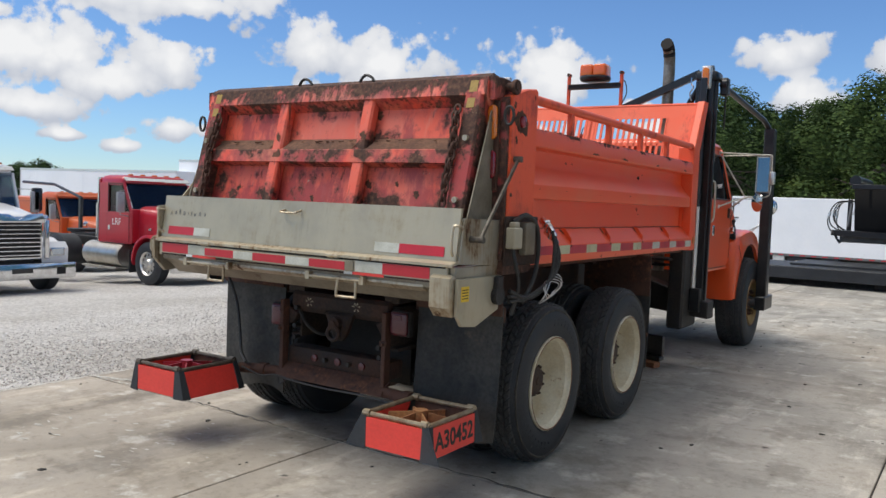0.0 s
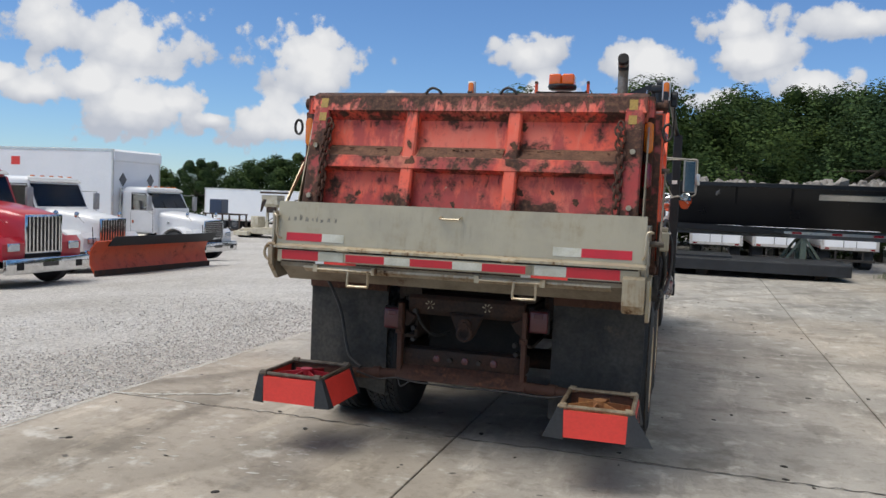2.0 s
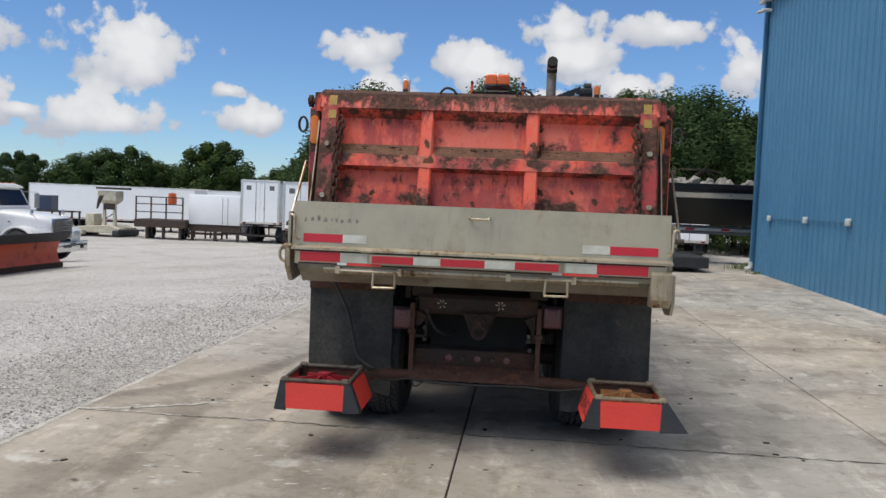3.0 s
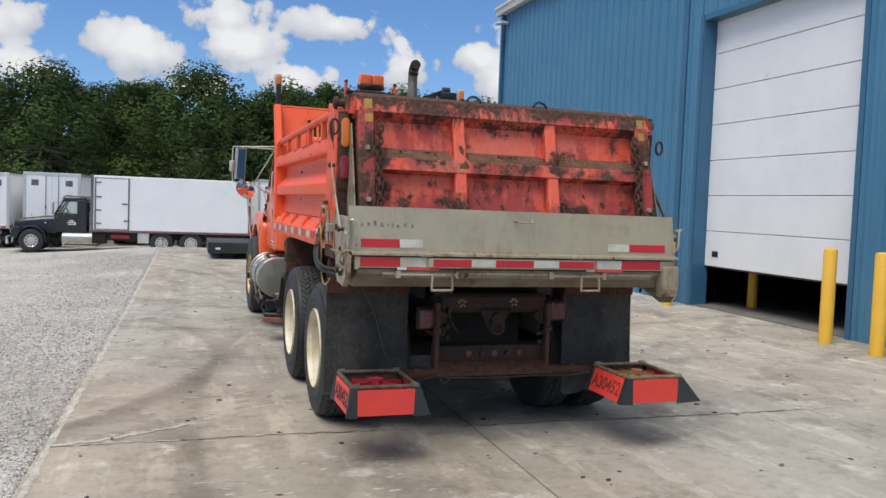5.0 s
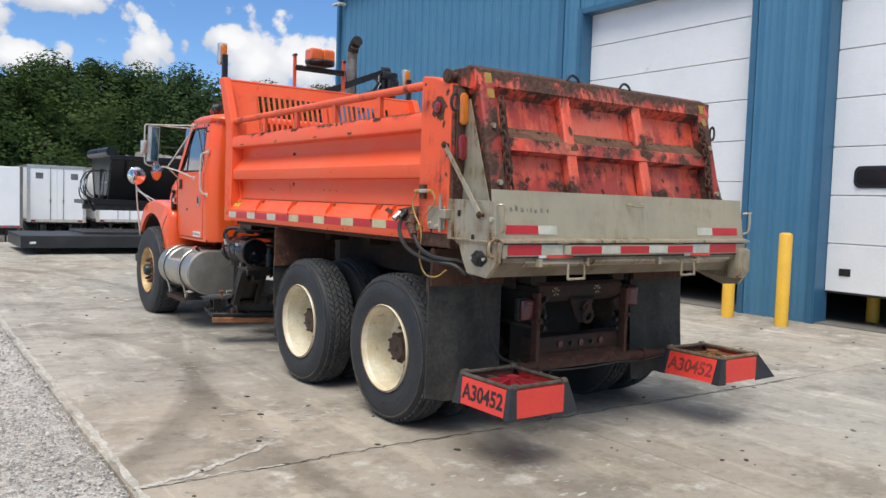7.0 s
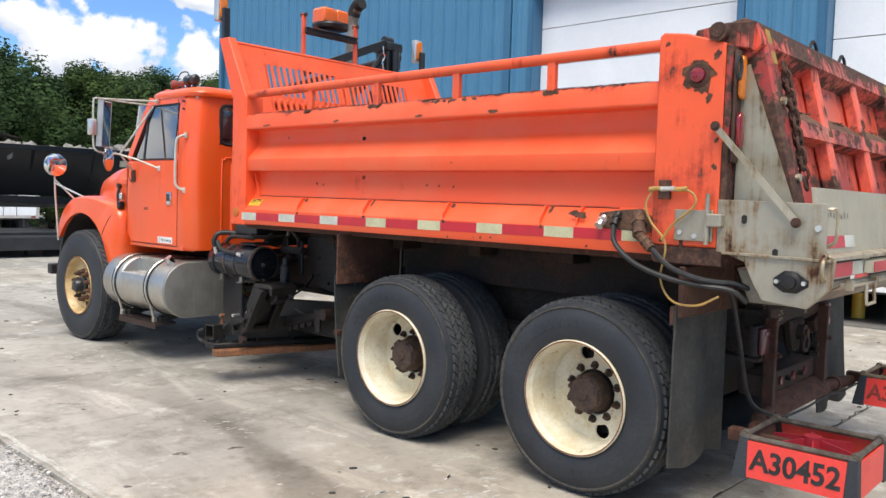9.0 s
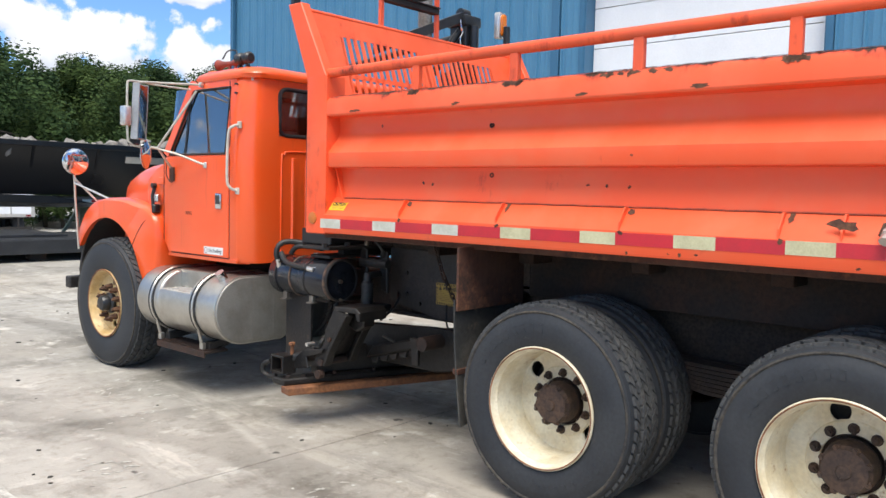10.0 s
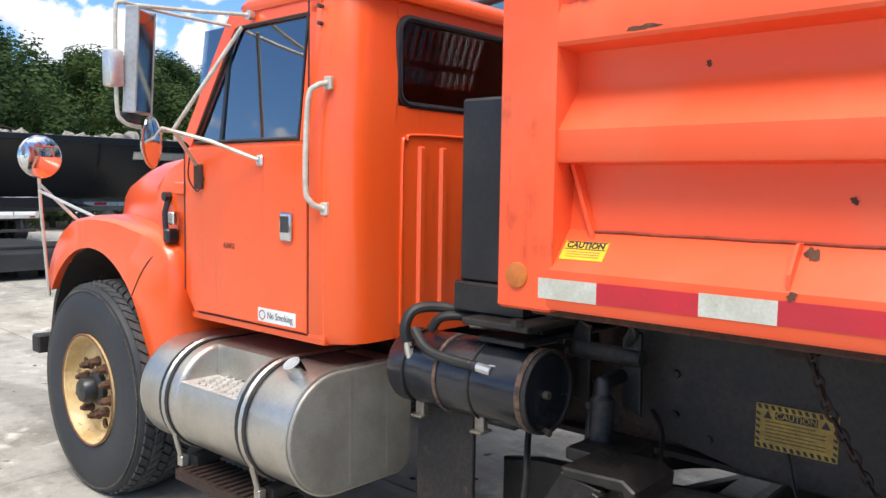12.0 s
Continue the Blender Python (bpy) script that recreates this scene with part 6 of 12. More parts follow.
for x0, x1 in ((-0.445, -0.335), (0.245, 0.355)):
    P("rib", M_GATE, gate, lambda bm, x0=x0, x1=x1: (prism(bm, [(gy(1.45) + 0.052, 1.45), (gy(1.47) - 0.028, 1.47), (gy(2.25) - 0.022, 2.25), (gy(2.25) + 0.05, 2.25)], "x", x0 + 0.012, x1 - 0.012, 0.012)), "vertical rib, orange paint peeling")
for s in (-1, 1):
    P("side_beam", M_GATE_SIDE, gate, lambda bm, s=s: gslab(bm, min(s * 0.985, s * 1.10), max(s * 0.985, s * 1.10), 1.42, 2.26, 0.035, 0.13), "rusted side beam with chain")
    P("chain", M_RUST, gate, lambda bm, s=s: chain(bm, [(s * 0.965, gy(2.17) - 0.05, 2.18), (s * 0.985, gy(1.95) - 0.06, 1.95), (s * 0.965, gy(1.62) - 0.05, 1.60)], 0.062, 0.0075), "rusty hanging chain")
    P("chain", M_RUST, gate, lambda bm, s=s: chain(bm, [(s * 0.95, gy(2.15) - 0.045, 2.15), (s * 0.972, gy(1.9) - 0.055, 1.9), (s * 0.95, gy(1.72) - 0.045, 1.70)], 0.062, 0.0075))
    for z in (2.0, 1.66):
        P("bolt", M_STEEL2, gate, lambda bm, s=s, z=z: cyl(bm, (s * 1.045, gy(z) - 0.034, z), (s * 1.045, gy(z) - 0.055, z), 0.017, 8), "bright bolt head")
    P("patch", M_OLDYELLOW, gate, lambda bm, s=s: prism(bm, [(gy(2.16) - 0.036, 2.17), (gy(2.33) - 0.030, 2.325), (gy(2.33) - 0.02, 2.325), (gy(2.16) - 0.02, 2.17)], "x", s * 1.03 - 0.022, s * 1.03 + 0.028), "bare yellowish primer patch")
for x in (-0.272, 0.233):
    P("lifting_loop", M_CHASSIS, gate, lambda bm, x=x: tube(bm, rounded([(x - 0.05, gy(2.37), 2.36), (x - 0.03, gy(2.37), 2.388), (x, gy(2.37), 2.400), (x + 0.04, gy(2.37), 2.385), (x + 0.06, gy(2.37), 2.36)]), 0.009, 6), "black iron loop")
# rusty crust along the gate's edges
def crust(bm):
    rng = random.Random(11)
    for i in range(70):
        x = rng.uniform(-0.98, 0.98)
        z = 1.992
        y = gy(z) + (rng.uniform(-0.015, 0.045) if z < 2.1 else rng.uniform(-0.01, 0.07))
        r = rng.uniform(0.004, 0.011)
        bmesh.ops.create_icosphere(bm, subdivisions=1, radius=r, matrix=Matrix.Translation((x, y, z)) @ Matrix.Diagonal((1.4, 1, 0.45, 1)))


tagged(P("rust_scale", M_DIRT, gate, crust, "", 0), "flaking rust scale", kind="stuff")

# salt spreader across the back
sp = P("salt_spreader", M_STEEL, T, lambda bm: (prism(bm, [(0.012, 1.335), (-0.012, 1.34), (0.028, 1.615), (0.046, 1.615)], "x", -1.195, 1.165, 0.002)), "dull stainless salt spreader across the back")
P("ledge", M_STEEL2, sp, lambda bm: (prism(bm, [(-0.062, 1.312), (-0.062, 1.326), (0.012, 1.345), (0.03, 1.33)], "x", -1.185, 1.175, 0.002)), "bright worn ledge")
P("rear_rail", M_STEEL, sp, lambda bm: prism(bm, [(-0.045, 1.222), (-0.045, 1.31), (0.02, 1.31), (0.02, 1.222)], "x", -1.165, 1.14, 0.004))
# trough colour includes the shade under the rail, besides rust stains
P("trough", M_SHADED_STEEL, sp, lambda bm: prism(bm, [(-0.03, 1.222), (-0.028, 1.195), (0.03, 1.165), (0.10, 1.10), (0.30, 1.10), (0.36, 1.25), (0.02, 1.25)], "x", -1.15, 1.13, 0.006))
P("trough_lip", M_STEEL2, sp, lambda bm: prism(bm, [(-0.034, 1.192), (-0.03, 1.205), (0.012, 1.175), (0.006, 1.166)], "x", -0.98, 0.98))
# dark strips stand for shade in these gaps, the lower one rusty too
P("shadow_gap", M_SOOT_SHADE, sp, lambda bm: box(bm, -1.16, 1.13, -0.0465, -0.0452, 1.301, 1.3095), "dark strip for the shade under the ledge")
P("shadow_gap", M_DARKRUST, sp, lambda bm: box(bm, -1.14, 1.12, -0.0455, -0.028, 1.2225, 1.2325), "rusty seam, darkened for the shade in the gap")
P("hinge_rod", M_STEEL2, sp, lambda bm: (cyl(bm, (-1.17, -0.05, 1.318), (1.16, -0.05, 1.318), 0.009, 8), [cyl(bm, (x - 0.04, -0.052, 1.318), (x + 0.04, -0.052, 1.318), 0.014, 8) for x in (-0.70, 0.37)]))
P("end_plate", M_PLATE, sp, lambda bm: (prism(bm, [(0.432, 1.32), (0.435, 1.555), (-0.028, 1.547), (-0.032, 1.314)], "x", -1.214, -1.198, 0.002), prism(bm, [(0.38, 1.313), (0.30, 1.283), (0.262, 1.20), (0.215, 1.122), (0.03, 1.104), (-0.062, 1.20), (-0.070, 1.313)], "x", -1.222, -1.19, 0.003), prism(bm, [(0.40, 1.312), (0.40, 1.324), (-0.06, 1.318), (-0.06, 1.306)], "x", -1.236, -1.2, 0.002)), "stainless end plate with bearing")
bearing = P("bearing", M_GREASE, sp, lambda bm: (lathe(bm, [(-1.222, 0.046), (-1.236, 0.044), (-1.242, 0.030), (-1.256, 0.026), (-1.258, 0.0005), (-1.22, 0.0005)], (0, 0.096, 1.214), "x", 20), prism(bm, [(0.168, 1.226), (0.168, 1.196), (0.125, 1.168), (0.07, 1.168), (0.024, 1.20), (0.024, 1.230), (0.07, 1.260), (0.125, 1.260)], "x", -1.231, -1.222, 0.004)), "black two-bolt bearing flange")
for y in (0.152, 0.04):
    P("bolt", M_ALU, bearing, lambda bm, y=y: cyl(bm, (-1.23, y, 1.213), (-1.243, y, 1.213), 0.010, 6), "bright bolt")
for y, z in ((0.0, 1.445),):
    P("bolt", M_ALU, sp, lambda bm, y=y, z=z: cyl(bm, (-1.213, y, z), (-1.226, y, z), 0.014, 8), "bright bolt")
for y, z in ((0.31, 1.47), (0.17, 1.33)):
    P("slot", M_SOOT_SHADE, sp, lambda bm, y=y, z=z: (prism(bm, [(y - 0.010, z - 0.014), (y, z - 0.02), (y + 0.010, z - 0.014), (y + 0.010, z + 0.014), (y, z + 0.02), (y - 0.010, z + 0.014)], "x", -1.2235, -1.2125)))
P("end_plate", M_PLATE, sp, lambda bm: (prism(bm, [(0.50, 1.30), (0.50, 1.555), (0.04, 1.565), (-0.0, 1.325)], "x", 1.165, 1.18), prism(bm, [(0.47, 1.31), (0.47, 1.08), (0.10, 1.04), (-0.0, 1.08), (-0.03, 1.31)], "x", 1.14, 1.176, 0.004)))
P("drive_cover", M_STEEL2, sp, lambda bm: (prism(bm, [(-0.075, 1.10), (-0.075, 1.255), (-0.05, 1.27), (0.03, 1.27), (0.03, 1.05), (-0.03, 1.05)], "x", 1.045, 1.175, 0.012, 2)), "rounded beige drive cover, rust at its edge")
P("drive_plate", M_STEEL, sp, lambda bm: prism(bm, [(-0.03, 1.06), (0.02, 1.0), (0.16, 0.985), (0.40, 1.06), (0.40, 1.25), (-0.03, 1.25)], "x", 1.178, 1.20, 0.003))
P("decal", M_YELLOW, sp, lambda bm: box(bm, 1.2005, 1.203, 0.0, 0.075, 1.13, 1.21), "small yellow warning label")
P("decal_text", M_INK, sp, lambda bm: [box(bm, 1.203, 1.204, 0.008, 0.066, z, z + 0.005) for z in (1.145, 1.16, 1.175, 1.19)])
P("hydraulic_motor", M_CHASSIS, sp, lambda bm: (cyl(bm, (1.18, 0.36, 1.14), (1.235, 0.36, 1.14), 0.05, 14), box(bm, 1.20, 1.235, 0.33, 0.39, 1.16, 1.25, 0.008)))
P("side_hook", M_STEEL2, sp, lambda bm: tube(bm, rounded([(-1.19, -0.03, 1.335), (-1.235, -0.035, 1.33), (-1.262, -0.035, 1.29), (-1.25, -0.035, 1.24), (-1.19, -0.03, 1.225)]), 0.010, 8), "bent steel hook")
for y, z in ((0.485, 1.885), ):
    P("stay_bar", M_STEEL2, sp, lambda bm: prism(bm, [(0.466, 1.873), (0.446, 1.893), (0.069, 1.471), (0.089, 1.451)], "x", -1.243, -1.235), "thin flat steel stay bar")
    for by, bz in ((0.452, 1.880), (0.083, 1.465)):
        P("stay_bolt", M_RUST, sp, lambda bm, by=by, bz=bz: (cyl(bm, (-1.20, by, bz), (-1.258, by, bz), 0.013, 6), cyl(bm, (-1.243, by, bz), (-1.248, by, bz), 0.022, 10)), "rusty bolt")
    P("stay_bar", M_OLDPIPE, sp, lambda bm: (prism(bm, [(0.495, 1.895), (0.48, 1.905), (0.09, 1.45), (0.105, 1.44)], "x", 1.233, 1.245), cyl(bm, (1.20, 0.487, 1.90), (1.262, 0.487, 1.90), 0.018, 10), cyl(bm, (1.18, 0.105, 1.455), (1.262, 0.105, 1.455), 0.018, 10)))
for s in (-1, 1):
    # right sheet gets a darker steel for the shade of its post
    P("wing_sheet", M_WING if s < 0 else M_SHADED_STEEL, sp, lambda bm, s=s: prism(bm, [(0.395, 1.5), (0.395, 2.14), (0.355, 2.16), (0.12, 1.5)], "x", s * 1.125, s * 1.133), "stained steel wing sheet, shade painted in on the right side")
    P("latch_hook", M_STEEL2, sp, lambda bm, s=s: tube(bm, rounded([(s * 1.185, 0.01, 1.52), (s * 1.20, -0.04, 1.525), (s * 1.17, -0.055, 1.515), (s * 1.165, -0.055, 1.40), (s * 1.15, -0.02, 1.37)]), 0.008, 6))
    if s > 0:
        continue
    P("hinge_block", M_PLATE, sp, lambda bm, s=s: (box(bm, min(s * 1.216, s * 1.228), max(s * 1.216, s * 1.228), 0.45, 0.632, 1.362, 1.505, 0.003), box(bm, min(s * 1.21, s * 1.26), max(s * 1.21, s * 1.26), 0.40, 0.47, 1.43, 1.49, 0.006), cyl(bm, (s * 1.245, 0.468, 1.35), (s * 1.245, 0.468, 1.58), 0.011, 8)), "steel hinge plate with drop pin")
    for y, z in ((0.60, 1.40), (0.53, 1.385)):
        P("bolt", M_ALU, sp, lambda bm, y=y, z=z: cyl(bm, (-1.227, y, z), (-1.238, y, z), 0.012, 6))


def tapes(z0, z1, y0, rows):
    for x0, x1, c in rows:
        P("reflective_tape", M_REDTAPE if c == "r" else M_WHITETAPE, sp, lambda bm, x0=x0, x1=x1: prism(bm, [(y0[0], z0), (y0[1], z1), (y0[1] - 0.003, z1), (y0[0] - 0.003, z0)], "x", x0, x1), "red reflective tape" if c == "r" else "silver reflective tape")


tapes(1.360, 1.412, (-0.0095, -0.002), [(-1.12, -0.868, "r"), (-0.868, -0.715, "w"), (0.63, 0.798, "w"), (0.798, 1.09, "r")])
tapes(1.240, 1.300, (-0.0455, -0.0455), [(-1.13, -0.872, "r"), (-0.872, -0.70, "w"), (0.53, 0.72, "w"), (0.72, 1.03, "r")])
P("bumper_bar", M_STEEL, sp, lambda bm: (prism(bm, [(-0.69, -0.05), (-0.66, -0.085), (0.485, -0.085), (0.515, -0.05)], "z", 1.243, 1.297)), "proud bar with striped tape")
for i, (x0, x1, c) in enumerate([(-0.665, -0.405, "r"), (-0.405, -0.237, "w"), (-0.237, 0.035, "r"), (0.035, 0.22, "w"), (0.22, 0.485, "r")]):
    P("reflective_tape", M_REDTAPE if c == "r" else M_WHITETAPE, sp, lambda bm, x0=x0, x1=x1: box(bm, x0, x1, -0.088, -0.0853, 1.247, 1.293), "red reflective tape" if c == "r" else "silver reflective tape")
for x in (-0.59, 0.478):
    lat = P("latch", M_STEEL2, sp, lambda bm, x=x: (tube(bm, rounded([(x - 0.066, -0.055, 1.185), (x - 0.07, -0.06, 1.10), (x - 0.055, -0.062, 1.093), (x + 0.055, -0.062, 1.095), (x + 0.068, -0.06, 1.10), (x + 0.066, -0.055, 1.185)], 4), 0.008, 7)), "bent steel latch handle")
    P("rod", M_STEEL2, lat, lambda bm, x=x: (cyl(bm, (x - 0.30, -0.052, 1.19), (x + 0.10, -0.052, 1.19), 0.008, 7), box(bm, x - 0.31, x - 0.28, -0.06, -0.03, 1.17, 1.215), box(bm, x + 0.09, x + 0.12, -0.06, -0.03, 1.17, 1.215)))
for x in (-0.72, 0.62):
    P("decal", M_PANEL, sp, lambda bm, x=x: box(bm, x - 0.11, x + 0.11, -0.0475, -0.0455, 1.222, 1.238), "orange-red warning strip")
    P("decal", M_WHITE, sp, lambda bm, x=x: box(bm, x - 0.17, x - 0.11, -0.0475, -0.0455, 1.222, 1.238))
P("pull_handle", M_STEEL2, sp, lambda bm: tube(bm, rounded([(-0.075, 0.016, 1.56), (-0.075, -0.022, 1.55), (-0.06, -0.026, 1.545), (0.035, -0.026, 1.545), (0.05, -0.022, 1.55), (0.05, 0.016, 1.56)], 3), 0.0065, 6))
def smudges():
    rng = random.Random(4)
    x = -1.12
    while x < -0.78:
        w = rng.uniform(0.014, 0.030)
        z, h = 1.49 + rng.uniform(-0.006, 0.006), rng.uniform(0.022, 0.046)
        def mark(bm, x=x, z=z, h=h, w=w):
            k = [(x + w * 0.8 * q + rng.uniform(-0.004, 0.004), z + h * p + rng.uniform(-0.004, 0.004)) for q, p in ((0, 0), (0.5, 0.12), (0.9, 0), (1.0, 0.5), (0.85, 1.0), (0.4, 0.8), (0.05, 1.0))]
            bm.faces.new([bm.verts.new((u, -0.012 + (v - 1.34) * 0.1455 - 0.0016, v)) for u, v in k])
        P("worn_letter", M_SMUDGE, sp, mark, "rubbed-out stencil letter")
        x += w + rng.uniform(0.010, 0.024)


smudges()

# hydraulic plumbing on the near rear corner
hyd = P("coupler_plate", M_FITTING, T, lambda bm: prism(bm, [(0.76, 1.385), (1.04, 1.40), (1.075, 1.43), (1.06, 1.475), (0.95, 1.492), (0.83, 1.502), (0.77, 1.46)], "x", -1.176, -1.160, 0.004), "rust-crusted coupler plate")
for a, b, r, mat in (((-1.17, 1.035, 1.452), (-1.215, 1.04, 1.41), 0.020, M_ALU), ((-1.17, 0.955, 1.475), (-1.215, 0.955, 1.42), 0.019, M_GREASE), ((-1.17, 0.845, 1.475), (-1.24, 0.80, 1.38), 0.030, M_FITTING)):
    P("coupler", mat, hyd, lambda bm, a=a, b=b, r=r: (cyl(bm, a, b, r, 12), cyl(bm, Vector(a).lerp(Vector(b), 0.3), Vector(a).lerp(Vector(b), 0.5), r * 1.3, 6), cyl(bm, Vector(a).lerp(Vector(b), 0.85), Vector(a).lerp(Vector(b), 1.05), r * 1.15, 10)), "hydraulic coupler")
P("hose_sleeve", M_FITTING, hyd, lambda bm: (cyl(bm, (-1.24, 0.80, 1.38), (-1.262, 0.725, 1.315), 0.024, 10), [cyl(bm, Vector((-1.24, 0.80, 1.38)).lerp(Vector((-1.262, 0.725, 1.315)), q), Vector((-1.24, 0.80, 1.38)).lerp(Vector((-1.262, 0.725, 1.315)), q + 0.12), 0.028, 10) for q in (0.1, 0.4, 0.7)]), "rusty ribbed hose sleeve")
P("hose", M_HOSE, hyd, lambda bm: tube(bm, rounded([(-1.215, 0.955, 1.42), (-1.24, 0.93, 1.33), (-1.27, 0.80, 1.24), (-1.275, 0.62, 1.185), (-1.255, 0.47, 1.165), (-1.20, 0.36, 1.15), (-1.16, 0.30, 1.10)]), 0.013, 8), "black hydraulic hose")
P("hose", M_HOSE, hyd, lambda bm: tube(bm, rounded([(-1.26, 0.73, 1.32), (-1.28, 0.62, 1.24), (-1.275, 0.50, 1.20), (-1.235, 0.42, 1.185), (-1.18, 0.36, 1.18), (-1.14, 0.30, 1.16)]), 0.013, 8))
P("cable", M_YHOSE, hyd, lambda bm: (tube(bm, rounded([(-1.235, 0.745, 1.59), (-1.25, 0.77, 1.52), (-1.245, 0.74, 1.44), (-1.25, 0.66, 1.34), (-1.245, 0.68, 1.18), (-1.24, 0.62, 1.08), (-1.24, 0.50, 1.07), (-1.235, 0.40, 1.12)]), 0.0055, 6), tube(bm, rounded([(-1.24, 0.58, 1.60), (-1.25, 0.53, 1.57), (-1.25, 0.53, 1.52), (-1.255, 0.62, 1.44), (-1.255, 0.68, 1.36)]), 0.0055, 6)), "yellow electric cable")
for a, b in ((0.76, 0.70), (0.63, 0.57)):
    P("plug", M_YHOSE, hyd, lambda bm, a=a, b=b: cyl(bm, (-1.237, a, 1.595), (-1.237, b, 1.60), 0.012, 10), "yellow plug")
P("plug_sleeve", M_ALU, hyd, lambda bm: (cyl(bm, (-1.237, 0.70, 1.597), (-1.237, 0.63, 1.60), 0.013, 10)))
P("plug_bracket", M_RUST, hyd, lambda bm: box(bm, -1.24, -1.213, 0.66, 0.715, 1.55, 1.64, 0.003))
hyd2 = P("valve_bracket", M_DARKRUST, T, lambda bm: box(bm, 1.213, 1.225, 0.40, 0.80, 1.30, 1.58, 0.004), "grimy bracket with valves and tied hoses")
P("valve_box", M_STEEL, hyd2, lambda bm: (box(bm, 1.225, 1.285, 0.40, 0.50, 1.40, 1.52, 0.008), box(bm, 1.235, 1.275, 0.42, 0.48, 1.52, 1.55, 0.006)), "small steel valve box")
P("valve_box", M_SHADED_STEEL, hyd2, lambda bm: (box(bm, 1.225, 1.275, 0.56, 0.68, 1.36, 1.55, 0.012, 2)), "stained steel valve box")
for k, (y, z) in enumerate(((0.92, 1.52), (0.96, 1.49), (0.99, 1.45))):
    P("coupler", M_CHROME, hyd2, lambda bm, y=y, z=z: (cyl(bm, (1.19, y, z + 0.04), (1.255, y - 0.02, z), 0.022, 10), cyl(bm, (1.255, y - 0.02, z), (1.28, y - 0.03, z - 0.03), 0.017, 8), cyl(bm, (1.225, y - 0.01, z + 0.02), (1.235, y - 0.013, z + 0.012), 0.028, 10)), "bright hydraulic coupler")
    P("hose", M_HOSE, hyd2, lambda bm, y=y, z=z, k=k: tube(bm, rounded([(1.28, y - 0.03, z - 0.03), (1.30, y - 0.03, z - 0.12), (1.295, y - 0.06 - 0.02 * k, 1.22), (1.27, 0.72 - 0.05 * k, 1.12), (1.24, 0.45, 1.10 + 0.03 * k)]), 0.012, 8))
P("hose", M_HOSE, hyd2, lambda bm: tube(bm, rounded([(1.24, 0.46, 1.55), (1.26, 0.58, 1.59), (1.27, 0.70, 1.52), (1.265, 0.74, 1.36), (1.255, 0.70, 1.20), (1.24, 0.60, 1.08)]), 0.013, 8))
P("hose", M_HOSE, hyd2, lambda bm: tube(bm, rounded([(1.25, 0.45, 1.40), (1.27, 0.46, 1.30), (1.26, 0.52, 1.18), (1.23, 0.50, 1.02)]), 0.012, 8))
def loops(bm):
    for k in range(4):
        pts = [(1.30 + 0.02 * math.sin(a * 2 + k), 0.86 + (0.09 + 0.015 * k) * math.cos(a), 1.15 + (0.045 + 0.012 * k) * math.sin(a + 0.3 * k)) for a in [2 * math.pi * i / 18 for i in range(18)]]
        tube(bm, pts, 0.0032, 5, True)
P("wire_coil", M_ALU, hyd2, loops, "loosely coiled grey wire")

# rear cross frame, mud flaps, tail lamps
rear = P("rear_crossmember", M_DARKRUST, T, lambda bm: box(bm, -0.44, 0.42, 0.46, 0.60, 0.52, 0.635, 0.012, 2), "rust-caked rear cross frame")
P("upper_beam", M_DARKRUST, rear, lambda bm: prism(bm, [(0.47, 0.895), (0.455, 0.92), (0.455, 0.985), (0.475, 1.01), (0.60, 1.02), (0.60, 0.87), (0.50, 0.87)], "x", -0.42, 0.40, 0.01), "rusted rounded upper beam")
P("lower_flange", M_RUST, rear, lambda bm: prism(bm, [(0.455, 0.525), (0.375, 0.462), (0.365, 0.435), (0.378, 0.433), (0.395, 0.452), (0.46, 0.50)], "x", -0.47, 0.43, 0.003), "rusty bent lower flange")
# black plate added to stand for the deep shade behind the frame
P("bulkhead", M_SOOT_SHADE, rear, lambda bm: box(bm, -0.36, 0.34, 0.80, 0.82, 0.42, 1.16), "added black plate holding the shade behind the cross frame")
for s in (-1, 1):
    cx = -0.455 if s < 0 else 0.405
    P("upright", M_RUST, rear, lambda bm, cx=cx: (box(bm, cx - 0.016, cx + 0.016, 0.40, 0.46, 0.43, 0.95, 0.004), box(bm, cx - 0.028, cx + 0.028, 0.392, 0.405, 0.74, 0.775, 0.006), cyl(bm, (cx, 0.40, 0.757), (cx, 0.375, 0.757), 0.012, 6)), "thin rusty upright")
    P("side_bracket", M_DARKRUST, rear, lambda bm, cx=cx, s=s: prism(bm, [(cx - s * 0.02, 0.90), (cx - s * 0.10, 0.86), (cx - s * 0.06, 0.80), (cx - s * 0.02, 0.78)], "y", 0.45, 0.50, 0.006))
    P("arm_tube", M_RUST, rear, lambda bm, s=s, cx=cx: (tube(bm, [(cx, 0.42, 0.455), (s * 0.62, 0.40, 0.450), (s * 0.80, 0.36, 0.445)], 0.036, 14), cyl(bm, (s * 0.585, 0.405, 0.450), (s * 0.635, 0.40, 0.450), 0.046, 14)), "dark rusted arm tube")
for x, z in ((-0.26, 0.945), (0.14, 0.95)):
    P("chalk_mark", M_STEEL2, rear, lambda bm, x=x, z=z: [prism(bm, [(x + 0.01 * math.cos(a), z + 0.01 * math.sin(a)), (x + 0.034 * math.cos(a - 0.12), z + 0.030 * math.sin(a - 0.12)), (x + 0.034 * math.cos(a + 0.12), z + 0.030 * math.sin(a + 0.12))], "y", 0.4525, 0.456) for a in (0.3, 1.2, 2.0, 2.9, 4.3, 5.4)], "pale splashed mark")
